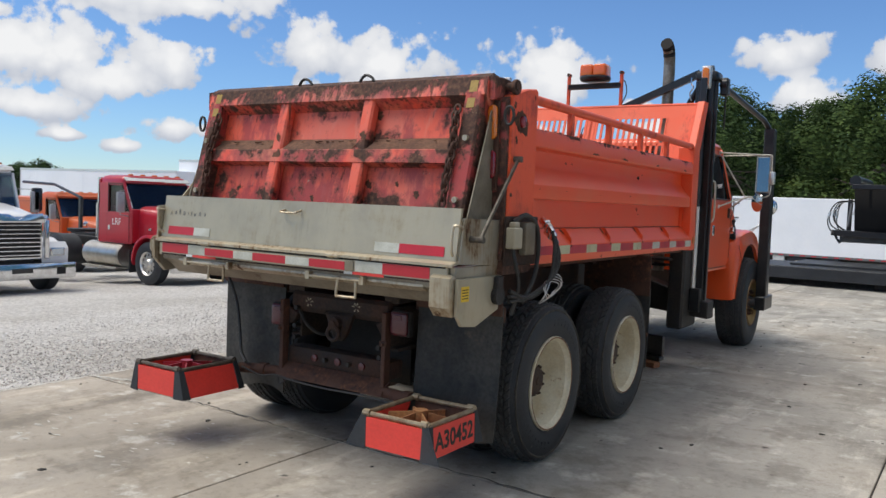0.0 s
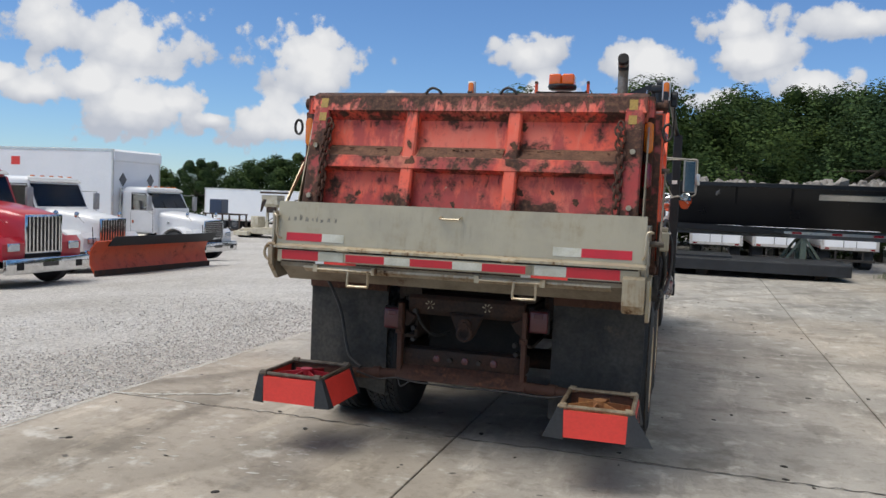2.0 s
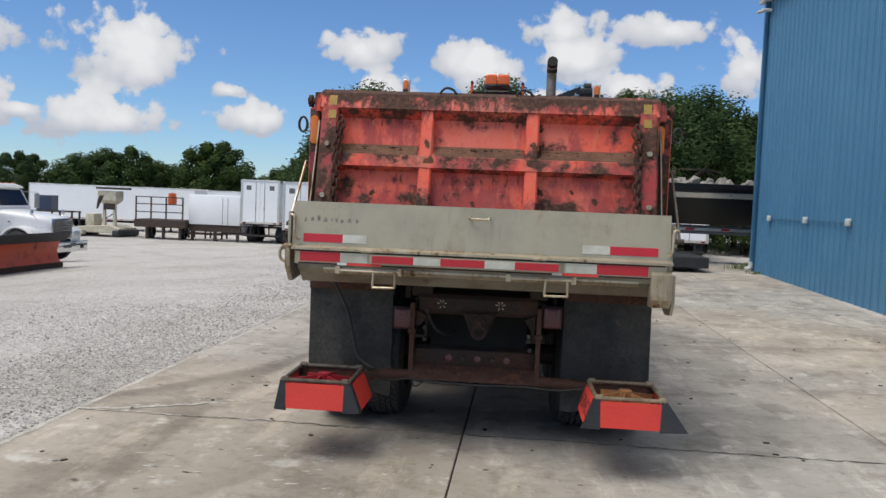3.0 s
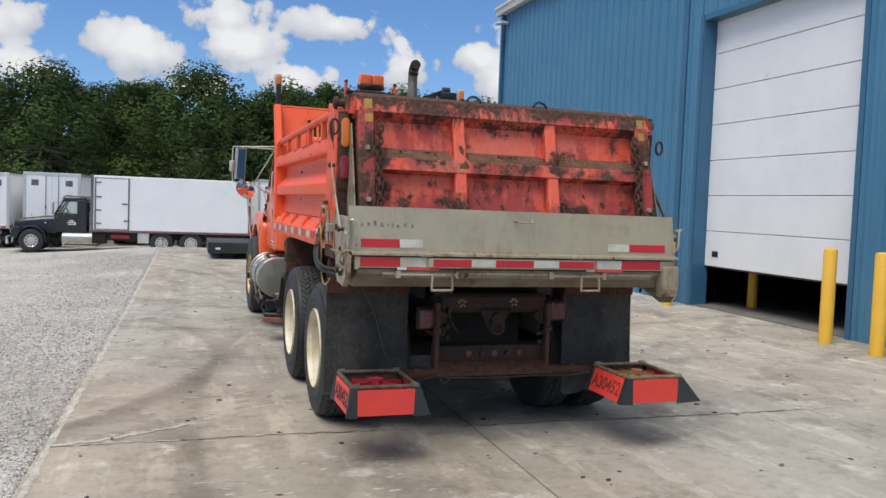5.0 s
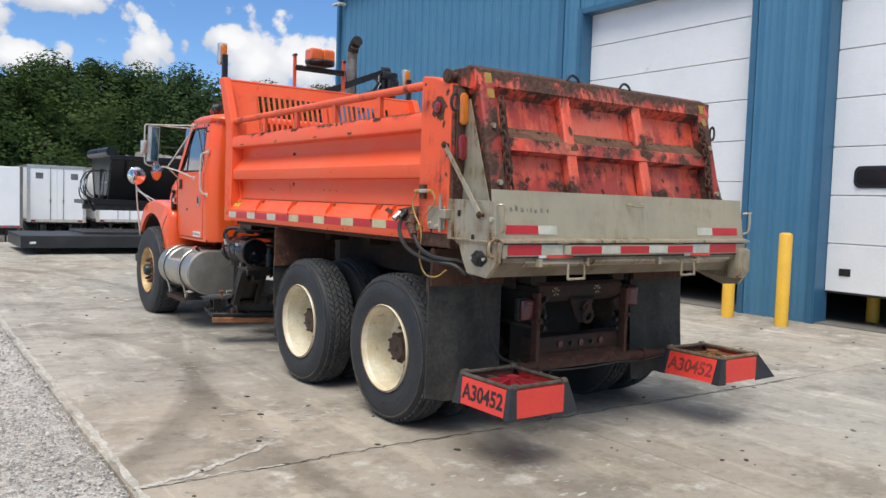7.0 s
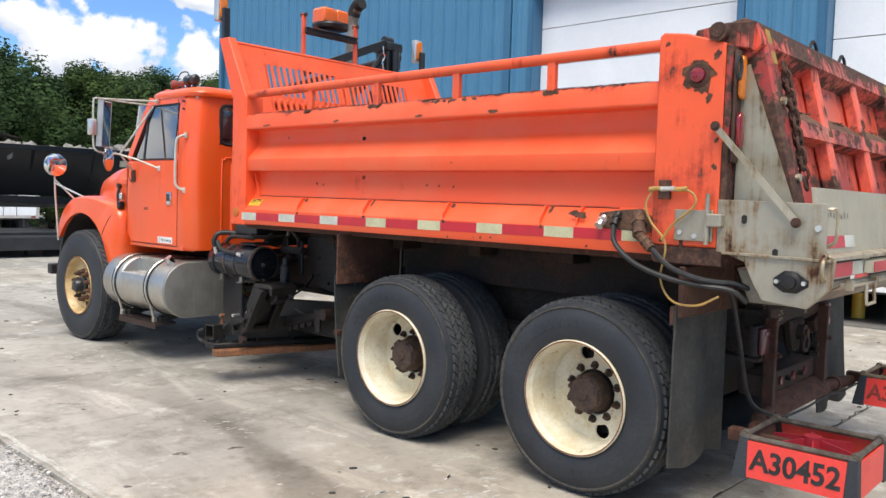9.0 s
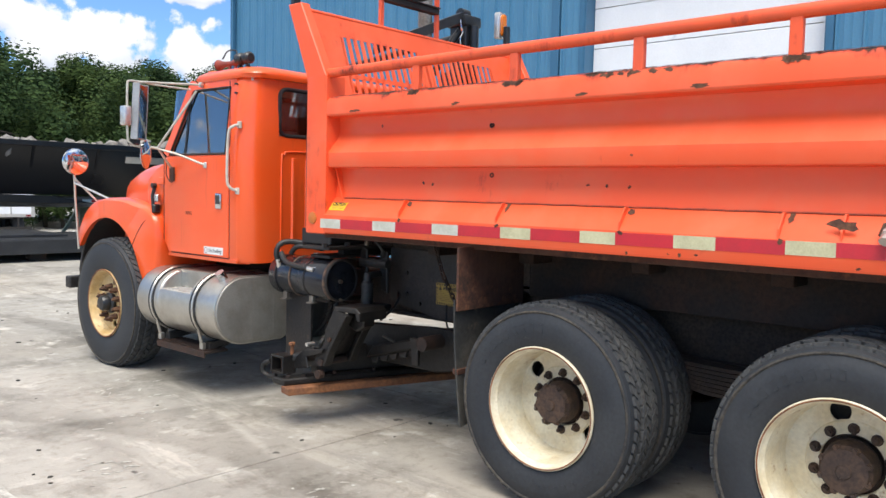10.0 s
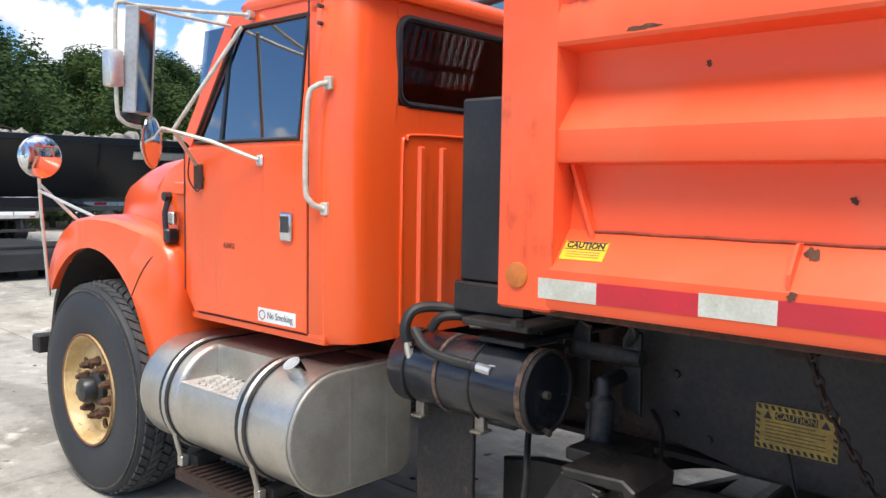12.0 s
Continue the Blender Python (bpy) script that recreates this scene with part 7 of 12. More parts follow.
P("pintle_mount", M_DARKRUST, rear, lambda bm: (prism(bm, [(-0.12, 0.90), (0.12, 0.90), (0.06, 0.76), (0.03, 0.72), (-0.03, 0.72), (-0.06, 0.76)], "y", 0.44, 0.50, 0.015), cyl(bm, (0.0, 0.40, 0.83), (0.0, 0.46, 0.83), 0.045, 12), cyl(bm, (0.0, 0.385, 0.83), (0.0, 0.40, 0.83), 0.026, 6), tube(bm, [(0.045 * math.cos(a), 0.40, 0.775 + 0.045 * math.sin(a)) for a in [2 * math.pi * i / 12 for i in range(12)]], 0.014, 6, True)), "rusty pintle hook")
for x in (-0.20, 0.0, 0.20):
    P("reflector", M_DULLRED, rear, lambda bm, x=x: lathe(bm, [(0.462, 0.026), (0.448, 0.024), (0.444, 0.0005), (0.465, 0.0005)], (x, 0, 0.578), "y", 12), "small red lamp")
for x, z in ((-0.36, 0.90), (-0.37, 0.78), (-0.37, 0.70), (0.34, 0.72), (0.35, 0.66), (-0.10, 0.578), (0.10, 0.578)):
    P("air_fitting", M_CHASSIS, rear, lambda bm, x=x, z=z: cyl(bm, (x, 0.43, z), (x, 0.48, z), 0.016, 8))
P("hose", M_HOSE, rear, lambda bm: tube(bm, rounded([(-0.36, 0.47, 0.88), (-0.31, 0.50, 0.78), (-0.24, 0.56, 0.72), (-0.16, 0.62, 0.74)]), 0.011, 6))
P("hose", M_HOSE, rear, lambda bm: tube(bm, rounded([(-1.07, 0.43, 1.16), (-1.02, 0.42, 1.09), (-0.91, 0.42, 0.88), (-0.845, 0.40, 0.64), (-0.80, 0.37, 0.55), (-0.70, 0.32, 0.50)]), 0.011, 6), "black hanging hose")
P("cable", M_HOSE, rear, lambda bm: tube(bm, rounded([(-0.72, 0.30, 0.47), (-0.58, 0.34, 0.425), (-0.46, 0.36, 0.44), (-0.30, 0.36, 0.425), (0.0, 0.36, 0.418), (0.30, 0.36, 0.425), (0.55, 0.34, 0.42), (0.72, 0.30, 0.45)]), 0.007, 6))
P("loose_tail", M_HOSE, rear, lambda bm: tube(bm, rounded([(-0.44, 0.365, 0.43), (-0.42, 0.355, 0.39), (-0.39, 0.355, 0.40), (-0.36, 0.36, 0.425)]), 0.006, 6))
for s, x, z in ((-1, -0.522, 0.836), (1, 0.492, 0.888)):
    tl_ = P("tail_lamp", M_CHASSIS, rear, lambda bm, x=x, z=z: box(bm, x - 0.072, x + 0.072, 0.45, 0.50, z - 0.08, z + 0.08, 0.012, 2), "square tail lamp")
    P("lens", M_DULLRED, tl_, lambda bm, x=x, z=z: (box(bm, x - 0.064, x + 0.064, 0.428, 0.452, z - 0.072, z + 0.072, 0.016, 3), box(bm, x - 0.03, x + 0.03, 0.422, 0.43, z + 0.025, z + 0.055, 0.004)), "dusty red lens")


def flap(x0, x1, y, z0, z1, wav, seed, sweep=0.05):
    def make(bm):
        nx, nz = 14, 10
        rng = random.Random(seed)
        grid = [[None] * (nx + 1) for _ in range(nz + 1)]
        back = [[None] * (nx + 1) for _ in range(nz + 1)]
        for j in range(nz + 1):
            for i in range(nx + 1):
                u, v = i / nx, j / nz
                w = wav * (1 - v) * (math.sin(u * 7 + seed) + 0.6 * math.sin(u * 13 + seed * 2 + v * 2)) - sweep * (1 - v) ** 2
                zz = z0 + (z1 - z0) * v + (0.018 * math.sin(u * 9 + seed) if j == 0 else 0)
                p = Vector((x0 + (x1 - x0) * u, y + w, zz))
                grid[j][i] = bm.verts.new(p)
                back[j][i] = bm.verts.new(p + Vector((0, 0.010, 0)))
        for j in range(nz):
            for i in range(nx):
                bm.faces.new((grid[j][i], grid[j][i + 1], grid[j + 1][i + 1], grid[j + 1][i]))
                bm.faces.new((back[j][i], back[j + 1][i], back[j + 1][i + 1], back[j][i + 1]))
        for i in range(nx):
            bm.faces.new((grid[0][i], back[0][i], back[0][i + 1], grid[0][i + 1]))
            bm.faces.new((grid[nz][i], grid[nz][i + 1], back[nz][i + 1], back[nz][i]))
        for j in range(nz):
            bm.faces.new((grid[j][0], grid[j + 1][0], back[j + 1][0], back[j][0]))
            bm.faces.new((grid[j][nx], back[j][nx], back[j + 1][nx], grid[j + 1][nx]))
    return make


for s in (-1, 1):
    a, b = sorted((s * 0.58, s * 1.175))
    fa, fb, fy = (-1.215, -0.62, 0.605) if s < 0 else (0.575, 1.165, 0.53)
    P("rear_mud_flap", M_FLAP, T, flap(fa, fb, fy, 0.265, 1.06, 0.012, 3 + s, 0.0 if s < 0 else 0.05), "scuffed black rubber mud flap", 60)
    P("flap_hanger", M_RUST, T, lambda bm, fa=fa, fb=fb, fy=fy: (box(bm, fa, fb, fy - 0.03, fy - 0.002, 1.0, 1.24, 0.004), box(bm, fa, fb, fy + 0.012, fy + 0.035, 0.96, 1.05, 0.004)), "rusty steel flap hanger")
    P("front_mud_flap", M_FLAP, T, flap(a, b, 3.08, 0.32, 0.98, 0.008, 6 + s), "cracked black rubber mud flap", 60)
    P("splash_plate", M_RUST, T, lambda bm, a=a, b=b: box(bm, a, b, 3.06, 3.075, 0.92, 1.26, 0.003), "brown rusted splash plate")
    P("flap_strap", M_RUST, T, lambda bm, a=a, b=b: box(bm, a, b, 3.05, 3.085, 0.58, 0.61, 0.002))
    P("inner_fender", M_DARKRUST, T, lambda bm, s=s: (box(bm, s * 0.50, s * 0.53, 0.6, 3.05, 0.96, 1.25, 0.003)))

# spinner guards
def spinner_box(x0, x1, spin_mat, pipe_label, seed, flare0, flare1, corners, tube_mat):
    y0, y1, z0, z1 = -0.195, 0.285, 0.335, 0.505
    g = P("spinner_guard", tube_mat, T, lambda bm: ([tube(bm, [(x, y0 + 0.01, z1), (x, y1 - 0.01, z1)], 0.014, 8) for x in (x0 + 0.012, x1 - 0.012)], [tube(bm, [(x0, y, z1 + 0.004), (x1, y, z1 + 0.004)], 0.013, 8) for y in (y0 + 0.012, y1 - 0.012)],
                                                [cyl(bm, (x - 0.02, y, z1 + 0.006), (x + 0.02, y, z1 + 0.006), 0.021, 8) for x in (x0 + 0.03, x1 - 0.03) for y in (y0 + 0.012, y1 - 0.012)]), pipe_label)
    cx, cy = (x0 + x1) / 2, (y0 + y1) / 2
    def hang(bm, x, y, along, a0, a1, tilt):
        if along == "x":
            prism(bm, [(y, z1 - 0.012), (y + 0.008, z1 - 0.012), (y + 0.008 + tilt, z0), (y + tilt, z0)], "x", a0, a1)
        else:
            prism(bm, [(x, z1 - 0.012), (x + 0.008, z1 - 0.012), (x + 0.008 + tilt, z0), (x + tilt, z0)], "y", a0, a1)
    m = 0.03
    P("panel", M_PANEL, g, lambda bm: hang(bm, 0, y0 - 0.006, "x", x0 + m, x1 - m, -0.004), "scarlet plastic panel")
    P("panel", M_PANEL, g, lambda bm: hang(bm, 0, y1 - 0.004, "x", x0 + m, x1 - m, 0.004), "scarlet plastic panel")
    P("panel", M_PANEL, g, lambda bm: hang(bm, x0 - 0.006, 0, "y", y0 + m, y1 - m, -flare0), "scarlet plastic panel")
    P("panel", M_PANEL, g, lambda bm: hang(bm, x1 - 0.002, 0, "y", y0 + m, y1 - m, flare1), "scarlet plastic panel")
    for i, (x, y) in enumerate(((x0, y0), (x1, y0), (x1, y1), (x0, y1))):
        ox, oy = (1 if x == x1 else -1), (1 if y == y1 else -1)
        f, fl = corners[i], (flare0 if ox < 0 else flare1)
        def corner(bm, x=x, y=y, ox=ox, oy=oy, f=f, fl=fl):
            top = [Vector((x - ox * 0.034, y + oy * 0.006, z1)), Vector((x + ox * 0.002, y + oy * 0.002, z1)), Vector((x + ox * 0.006, y - oy * 0.034, z1))]
            bot = [Vector((x - ox * 0.036, y + oy * 0.014, z0 - 0.012)), Vector((x + ox * (fl * 0.6 + f), y + oy * f * 0.6, z0 - 0.012 + f * 0.2)), Vector((x + ox * (fl + 0.012), y - oy * 0.036, z0 - 0.006))]
            off = Vector((-ox * 0.006, -oy * 0.006, 0))
            v = [[bm.verts.new(p + o) for p in row] for o in (Vector(), off) for row in (top, bot)]
            for k in range(2):
                bm.faces.new((v[0][k], v[0][k + 1], v[1][k + 1], v[1][k]))
                bm.faces.new((v[2][k], v[3][k], v[3][k + 1], v[2][k + 1]))
                bm.faces.new((v[1][k], v[1][k + 1], v[3][k + 1], v[3][k]))
                bm.faces.new((v[0][k], v[2][k], v[2][k + 1], v[0][k + 1]))
            bm.faces.new((v[0][0], v[1][0], v[3][0], v[2][0]))
            bm.faces.new((v[0][2], v[2][2], v[3][2], v[1][2]))
        P("corner_flap", M_TYRE, g, corner, "black rubber corner flap")
    def star(bm):
        lathe(bm, [(0.405, 0.19), (0.413, 0.19), (0.413, 0.0005), (0.405, 0.0005)], (cx, cy, 0), "z", 28)
        cyl(bm, (cx, cy, 0.41), (cx, cy, 0.515), 0.04, 14)
    disc = P("spinner", spin_mat, g, star, "vaned spinner disc")
    for k in range(6):
        def vane(bm, k=k):
            a = 2 * math.pi * k / 6 + 0.3
            d, n = Vector((math.cos(a), math.sin(a), 0)), Vector((-math.sin(a), math.cos(a), 0))
            c = Vector((cx, cy, 0))
            p = [c + d * 0.03 + n * 0.004, c + d * 0.185 + n * 0.004, c + d * 0.185 - n * 0.004, c + d * 0.03 - n * 0.004]
            lo = [bm.verts.new(q + Vector((0, 0, 0.413))) for q in p]
            hi = [bm.verts.new(q + Vector((0, 0, 0.505 if i in (0, 3) else 0.485))) for i, q in enumerate(p)]
            for i in range(4):
                bm.faces.new((lo[i], lo[(i + 1) % 4], hi[(i + 1) % 4], hi[i]))
            bm.faces.new(hi)
        P("vane", spin_mat, disc, vane)
    P("spinner_motor", M_CHASSIS, g, lambda bm: (cyl(bm, (cx, cy, 0.405), (cx, cy, 0.33), 0.05, 12)))
    P("arm", M_RUST, g, lambda bm: (box(bm, cx - 0.03, cx + 0.03, y1 - 0.01, 0.42, 0.42, 0.48, 0.005), box(bm, x0 + 0.02, x1 - 0.02, y1 - 0.012, y1 - 0.004, 0.36, z1, 0.002), box(bm, cx - 0.02, cx + 0.02, cy, y1, 0.455, 0.475, 0.003)))
    return g, x0, x1, y0, y1, z0, z1


gl = spinner_box(-1.19, -0.755, M_SPINRED, "tube frame with scarlet panels round a red spinner", 1, 0.014, 0.065, (0.025, 0.03, 0.03, 0.03), M_OLDPIPE)
gr = spinner_box(0.73, 1.16, M_SPINRUST, "tube frame with scarlet panels round a rusty spinner", 2, 0.05, 0.008, (0.05, 0.11, 0.03, 0.04), M_PIPE)
lettering("stencil", "A30452", 0.128, Matrix.Translation((-1.2045, 0.045, 0.412)) @ pose(0, 0, 0, 90, 0, -90) @ pose(0, 0, 0, -5.1, 0, 0), M_INK, gl[0], "black stencilled unit number", 0.0006, 0.92, 0.0035)
lettering("stencil", "A30452", 0.128, Matrix.Translation((0.6972, 0.045, 0.412)) @ pose(0, 0, 0, 90, 0, -90) @ pose(0, 0, 0, -17.6, 0, 0), M_FADEDINK, gr[0], "faded stencilled unit number", 0.0006, 0.92, 0.0035)
lettering("stencil", "A30452", 0.128, Matrix.Translation((1.1705, 0.045, 0.412)) @ pose(0, 0, 0, 90, 0, 90) @ pose(0, 0, 0, -2.2, 0, 0), M_INK, gr[0], "black stencilled unit number", 0.0006, 0.92, 0.0035)

# ---- the truck's cab ----
def loft(bm, rings, cap=True):
    vs = [[bm.verts.new(p) for p in r] for r in rings]
    n = len(vs[0])
    for a, b in zip(vs, vs[1:]):
        for i in range(n):
            bm.faces.new((a[i], a[(i + 1) % n], b[(i + 1) % n], b[i]))
    if cap:
        bm.faces.new(vs[0][::-1])
        bm.faces.new(vs[-1])


def rounded_rect(x0, x1, y0, y1, r, n=5):
    out = []
    for cx, cy, a0 in ((x1 - r, y1 - r, 0), (x0 + r, y1 - r, 90), (x0 + r, y0 + r, 180), (x1 - r, y0 + r, 270)):
        for k in range(n + 1):
            a = radians(a0 + 90 * k / n)
            out.append((cx + r * math.cos(a), cy + r * math.sin(a)))
    return out


# cab shell: lower skirt, a ring of pillars round the glass, the roof
def cab_lower(bm):
    # hollow: side sheets, back sheet, floor, cowl
    for s in (-1, 1):
        prism(bm, [(5.30, 1.00), (6.22, 1.0), (6.32, 1.12), (6.32, 1.76), (6.26, 1.79), (5.30, 1.79)], "x", s * 0.975, s * 1.015, 0.006)
    box(bm, -0.95, 0.95, 5.24, 6.3, 1.0, 1.04)
    box(bm, -0.97, 0.97, 6.24, 6.32, 1.04, 1.77, 0.01)


cab = P("cab", M_CAB, T, cab_lower, "glossy orange day cab with one door shown")


def cab_back(bm):
    # curved rear corners and back sheet, open at the rear window
    z_rows = [(1.0, 1.0), (1.04, 1.02), (1.83, 1.02), (2.06, 1.0), (2.30, 0.965), (2.36, 0.94)]
    cols = []
    for k in range(7):
        a = radians(90 * k / 6)
        cols.append((0.0 - 0.13 * (1 - math.sin(a)), 0.13 * (1 - math.cos(a))))
    # outline from the door edge round the corner to the window edge
    for s in (-1, 1):
        path = [(1.0, 5.388), (1.0, 5.345)]
        for k in range(1, 8):
            a = radians(90 * k / 7)
            path.append((1.0 - 0.145 * (1 - math.cos(a)), 5.345 - 0.145 * math.sin(a)))
        path += [(0.72, 5.20)]
        rows = [[bm.verts.new((s * (x * w - (0.0)), y + (0.02 if z > 2.2 else 0), z)) for x, y in path] for z, w in z_rows]
        ins = [[bm.verts.new((s * (x * w - 0.03), y + 0.03 + (0.02 if z > 2.2 else 0), z)) for x, y in path] for z, w in z_rows]
        for g in (rows, ins):
            for a, b in zip(g, g[1:]):
                for i in range(len(path) - 1):
                    bm.faces.new((a[i], a[i + 1], b[i + 1], b[i]))
        for j in range(len(z_rows) - 1):
            for i in (0, len(path) - 1):
                bm.faces.new((rows[j][i], rows[j + 1][i], ins[j + 1][i], ins[j][i]))
    box(bm, -0.735, 0.735, 5.20, 5.23, 1.0, 1.935)
    box(bm, -0.715, 0.715, 5.215, 5.25, 2.285, 2.36)


P("rear_shell", M_CAB, cab, cab_back, "", 40)
for x in (-0.588, -0.456, 0.456, 0.588):
    P("pressed_rib", M_CAB, cab, lambda bm, x=x: prism(bm, [(x - 0.022, 5.202), (x - 0.012, 5.186), (x + 0.012, 5.186), (x + 0.022, 5.202)], "z", 1.12, 1.78, 0.006))


for s in (-1, 1):
    P("pressed_panel", M_CAB, cab, lambda bm, s=s: tube(bm, rounded([(s * 0.70, 5.197, 1.06), (s * 0.70, 5.197, 1.74), (s * 0.675, 5.197, 1.80), (s * 0.62, 5.197, 1.825), (s * 0.20, 5.197, 1.83)], 5), 0.007, 6), "", 60)


def roof(bm):
    rings = []
    for z, inset in ((2.345, 0.0), (2.375, -0.012), (2.40, 0.0), (2.425, 0.035), (2.44, 0.10), (2.447, 0.22)):
        rings.append([(x, y, z + 0.02 * (y - 5.5) * (0 if z < 2.4 else -0.4)) for x, y in rounded_rect(-0.965 + inset, 0.965 - inset, 5.185 + inset, 6.00 - inset, 0.15 if inset < 0.2 else 0.1, 5)])
    loft(bm, rings)


P("roof", M_CAB, cab, roof, "", 50)
# door with slanted front pillar and real window opening
for s in (-1, 1):
    def sheet(bm, s=s):
        # the frame round the glass, leaning in towards the roof
        def X(z):
            return 1.022 - max(0, z - 1.79) * 0.115
        def bar(p, q, w0, w1):
            d = (Vector((0, *q)) - Vector((0, *p))).normalized()
            n = Vector((0, -d.z, d.y))
            pts = [(p[0] + n.y * w0, p[1] + n.z * w0), (q[0] + n.y * w0, q[1] + n.z * w0), (q[0] - n.y * w1, q[1] - n.z * w1), (p[0] - n.y * w1, p[1] - n.z * w1)]
            o = [bm.verts.new((s * X(z), y, z)) for y, z in pts]
            i = [bm.verts.new((s * (X(z) - 0.035), y, z)) for y, z in pts]
            bm.faces.new(o)
            bm.faces.new(i[::-1])
            for k in range(4):
                bm.faces.new((o[k], i[k], i[(k + 1) % 4], o[(k + 1) % 4]))
        bar((6.262, 1.79), (5.965, 2.345), 0.02, 0.055)     # A pillar
        bar((5.43, 1.79), (5.44, 2.345), 0.045, 0.012)       # rear of window
        bar((5.39, 2.318), (5.99, 2.318), 0.03, 0.03)        # header
    P("window_pillar", M_CAB, cab, sheet)
    door = P("door", M_CAB, cab, lambda bm, s=s: (prism(bm, [(5.402, 1.03), (6.20, 1.03), (6.285, 1.11), (6.285, 1.775), (5.402, 1.775)], "x", s * 1.012, s * 1.026, 0.005)), "orange cab door")
    P("door_gap", M_SOOT_SHADE, door, lambda bm, s=s: (box(bm, s * 1.014, s * 1.0165, 5.392, 5.400, 1.03, 2.32), box(bm, s * 1.0145, s * 1.0168, 5.40, 6.20, 1.022, 1.028)))
    P("glass", M_SIDEGLASS, door, lambda bm, s=s: prism(bm, [(s * 1.006, 1.785), (s * 0.946, 2.31), (s * 0.942, 2.31), (s * 1.002, 1.785)], "y", 5.45, 6.24), "clear side window")
    P("division_bar", M_BLACK, door, lambda bm, s=s: prism(bm, [(s * 1.013, 1.785), (s * 0.953, 2.30), (s * 0.943, 2.30), (s * 1.0, 1.785)], "y", 6.005, 6.025))
    P("window_seal", M_BLACK, door, lambda bm, s=s: tube(bm, [(s * 1.016, 5.455, 1.80), (s * 1.017, 6.215, 1.80), (s * 0.962, 5.945, 2.29), (s * 0.962, 5.465, 2.29)], 0.008, 6, True))
    hd = P("door_handle", M_CHROME, door, lambda bm, s=s: box(bm, min(s * 1.026, s * 1.040), max(s * 1.026, s * 1.040), 5.478, 5.555, 1.39, 1.505, 0.008, 2), "chrome door handle")
    P("latch_recess", M_DASH, hd, lambda bm, s=s: box(bm, min(s * 1.0385, s * 1.0415), max(s * 1.0385, s * 1.0415), 5.49, 5.545, 1.425, 1.49, 0.001))
    P("grab_handle", M_ARM, cab, lambda bm, s=s: (tube(bm, rounded([(s * 1.015, 5.285, 2.0), (s * 1.055, 5.30, 1.985), (s * 1.075, 5.325, 1.93), (s * 1.075, 5.34, 1.62), (s * 1.06, 5.325, 1.55), (s * 1.015, 5.305, 1.525)], 5), 0.011, 10), box(bm, min(s * 1.0, s * 1.018), max(s * 1.0, s * 1.018), 5.265, 5.305, 1.975, 2.025, 0.003), box(bm, min(s * 1.0, s * 1.018), max(s * 1.0, s * 1.018), 5.285, 5.325, 1.50, 1.55, 0.003)), "cream grab handle")
    P("cab_step_sill", M_CAB, cab, lambda bm, s=s: prism(bm, [(s * 0.9, 0.985), (s * 1.015, 0.995), (s * 1.02, 1.02), (s * 0.9, 1.02)], "y", 5.30, 6.25, 0.004))
for s in (-1,):
    P("sticker", M_WHITE, cab, lambda bm: box(bm, -1.0275, -1.026, 5.462, 5.715, 1.045, 1.102), "white No Smoking sticker")
    lettering("sticker_text", "No Smoking", 0.040, Matrix.Translation((-1.0282, 5.565, 1.073)) @ pose(0, 0, 0, 90, 0, -90), M_INK, cab, "", 0.0004, 0.85)
    P("sticker_sign", M_RED, cab, lambda bm: (tube(bm, [(-1.0282, 5.685 + 0.019 * math.cos(a), 1.073 + 0.019 * math.sin(a)) for a in [2 * math.pi * i / 16 for i in range(16)]], 0.002, 4, True)), "red ring symbol")
    lettering("unit_number", "A30452", 0.036, Matrix.Translation((-1.0268, 5.93, 1.345)) @ pose(0, 0, 0, 90, 0, -90), M_INK, cab, "small black unit number", 0.0004, 0.75)
P("rear_window", M_CLEARGLASS, cab, lambda bm: box(bm, -0.70, 0.70, 5.212, 5.216, 1.94, 2.28), "rear window")
P("rear_window_seal", M_BLACK, cab, lambda bm: tube(bm, [(x, 5.206, z) for x, z in rounded_rect(-0.715, 0.715, 1.942, 2.285, 0.06, 4)], 0.015, 8, True), "black rubber window seal")
P("windscreen", M_GLASS, cab, lambda bm: prism(bm, [(6.275, 1.775), (5.985, 2.34), (5.990, 2.343), (6.281, 1.778)], "x", -0.93, 0.93), "windscreen")
P("centre_pillar", M_CAB, cab, lambda bm: prism(bm, [(6.283, 1.775), (5.99, 2.345), (6.0, 2.35), (6.295, 1.78)], "x", -0.02, 0.02))
for x, y, z in ((-1.017, 5.365, 2.30), (-1.017, 5.365, 2.235)):
    P("rivet", M_DASH, cab, lambda bm, x=x, y=y, z=z: cyl(bm, (x * 0.975 - 0.004, y, z), (x * 0.955, y, z), 0.008, 8))
P("seat", M_SEAT, cab, lambda bm: (box(bm, -0.78, -0.28, 5.32, 5.8, 1.3, 1.45, 0.04, 2), box(bm, -0.78, -0.28, 5.29, 5.40, 1.45, 1.99, 0.04, 3), box(bm, -0.70, -0.38, 5.28, 5.37, 2.0, 2.2, 0.04, 3)), "grey driver seat with headrest")
P("seat", M_SEAT, cab, lambda bm: (box(bm, 0.28, 0.78, 5.32, 5.8, 1.3, 1.45, 0.04, 2), box(bm, 0.28, 0.78, 5.29, 5.40, 1.45, 2.0, 0.04, 2)))
for s in (-1, 1):
    P("door_lining", M_SEAT, cab, lambda bm, s=s: box(bm, min(s * 0.90, s * 0.915), max(s * 0.90, s * 0.915), 5.34, 6.10, 1.30, 1.74, 0.004), "grey door lining")
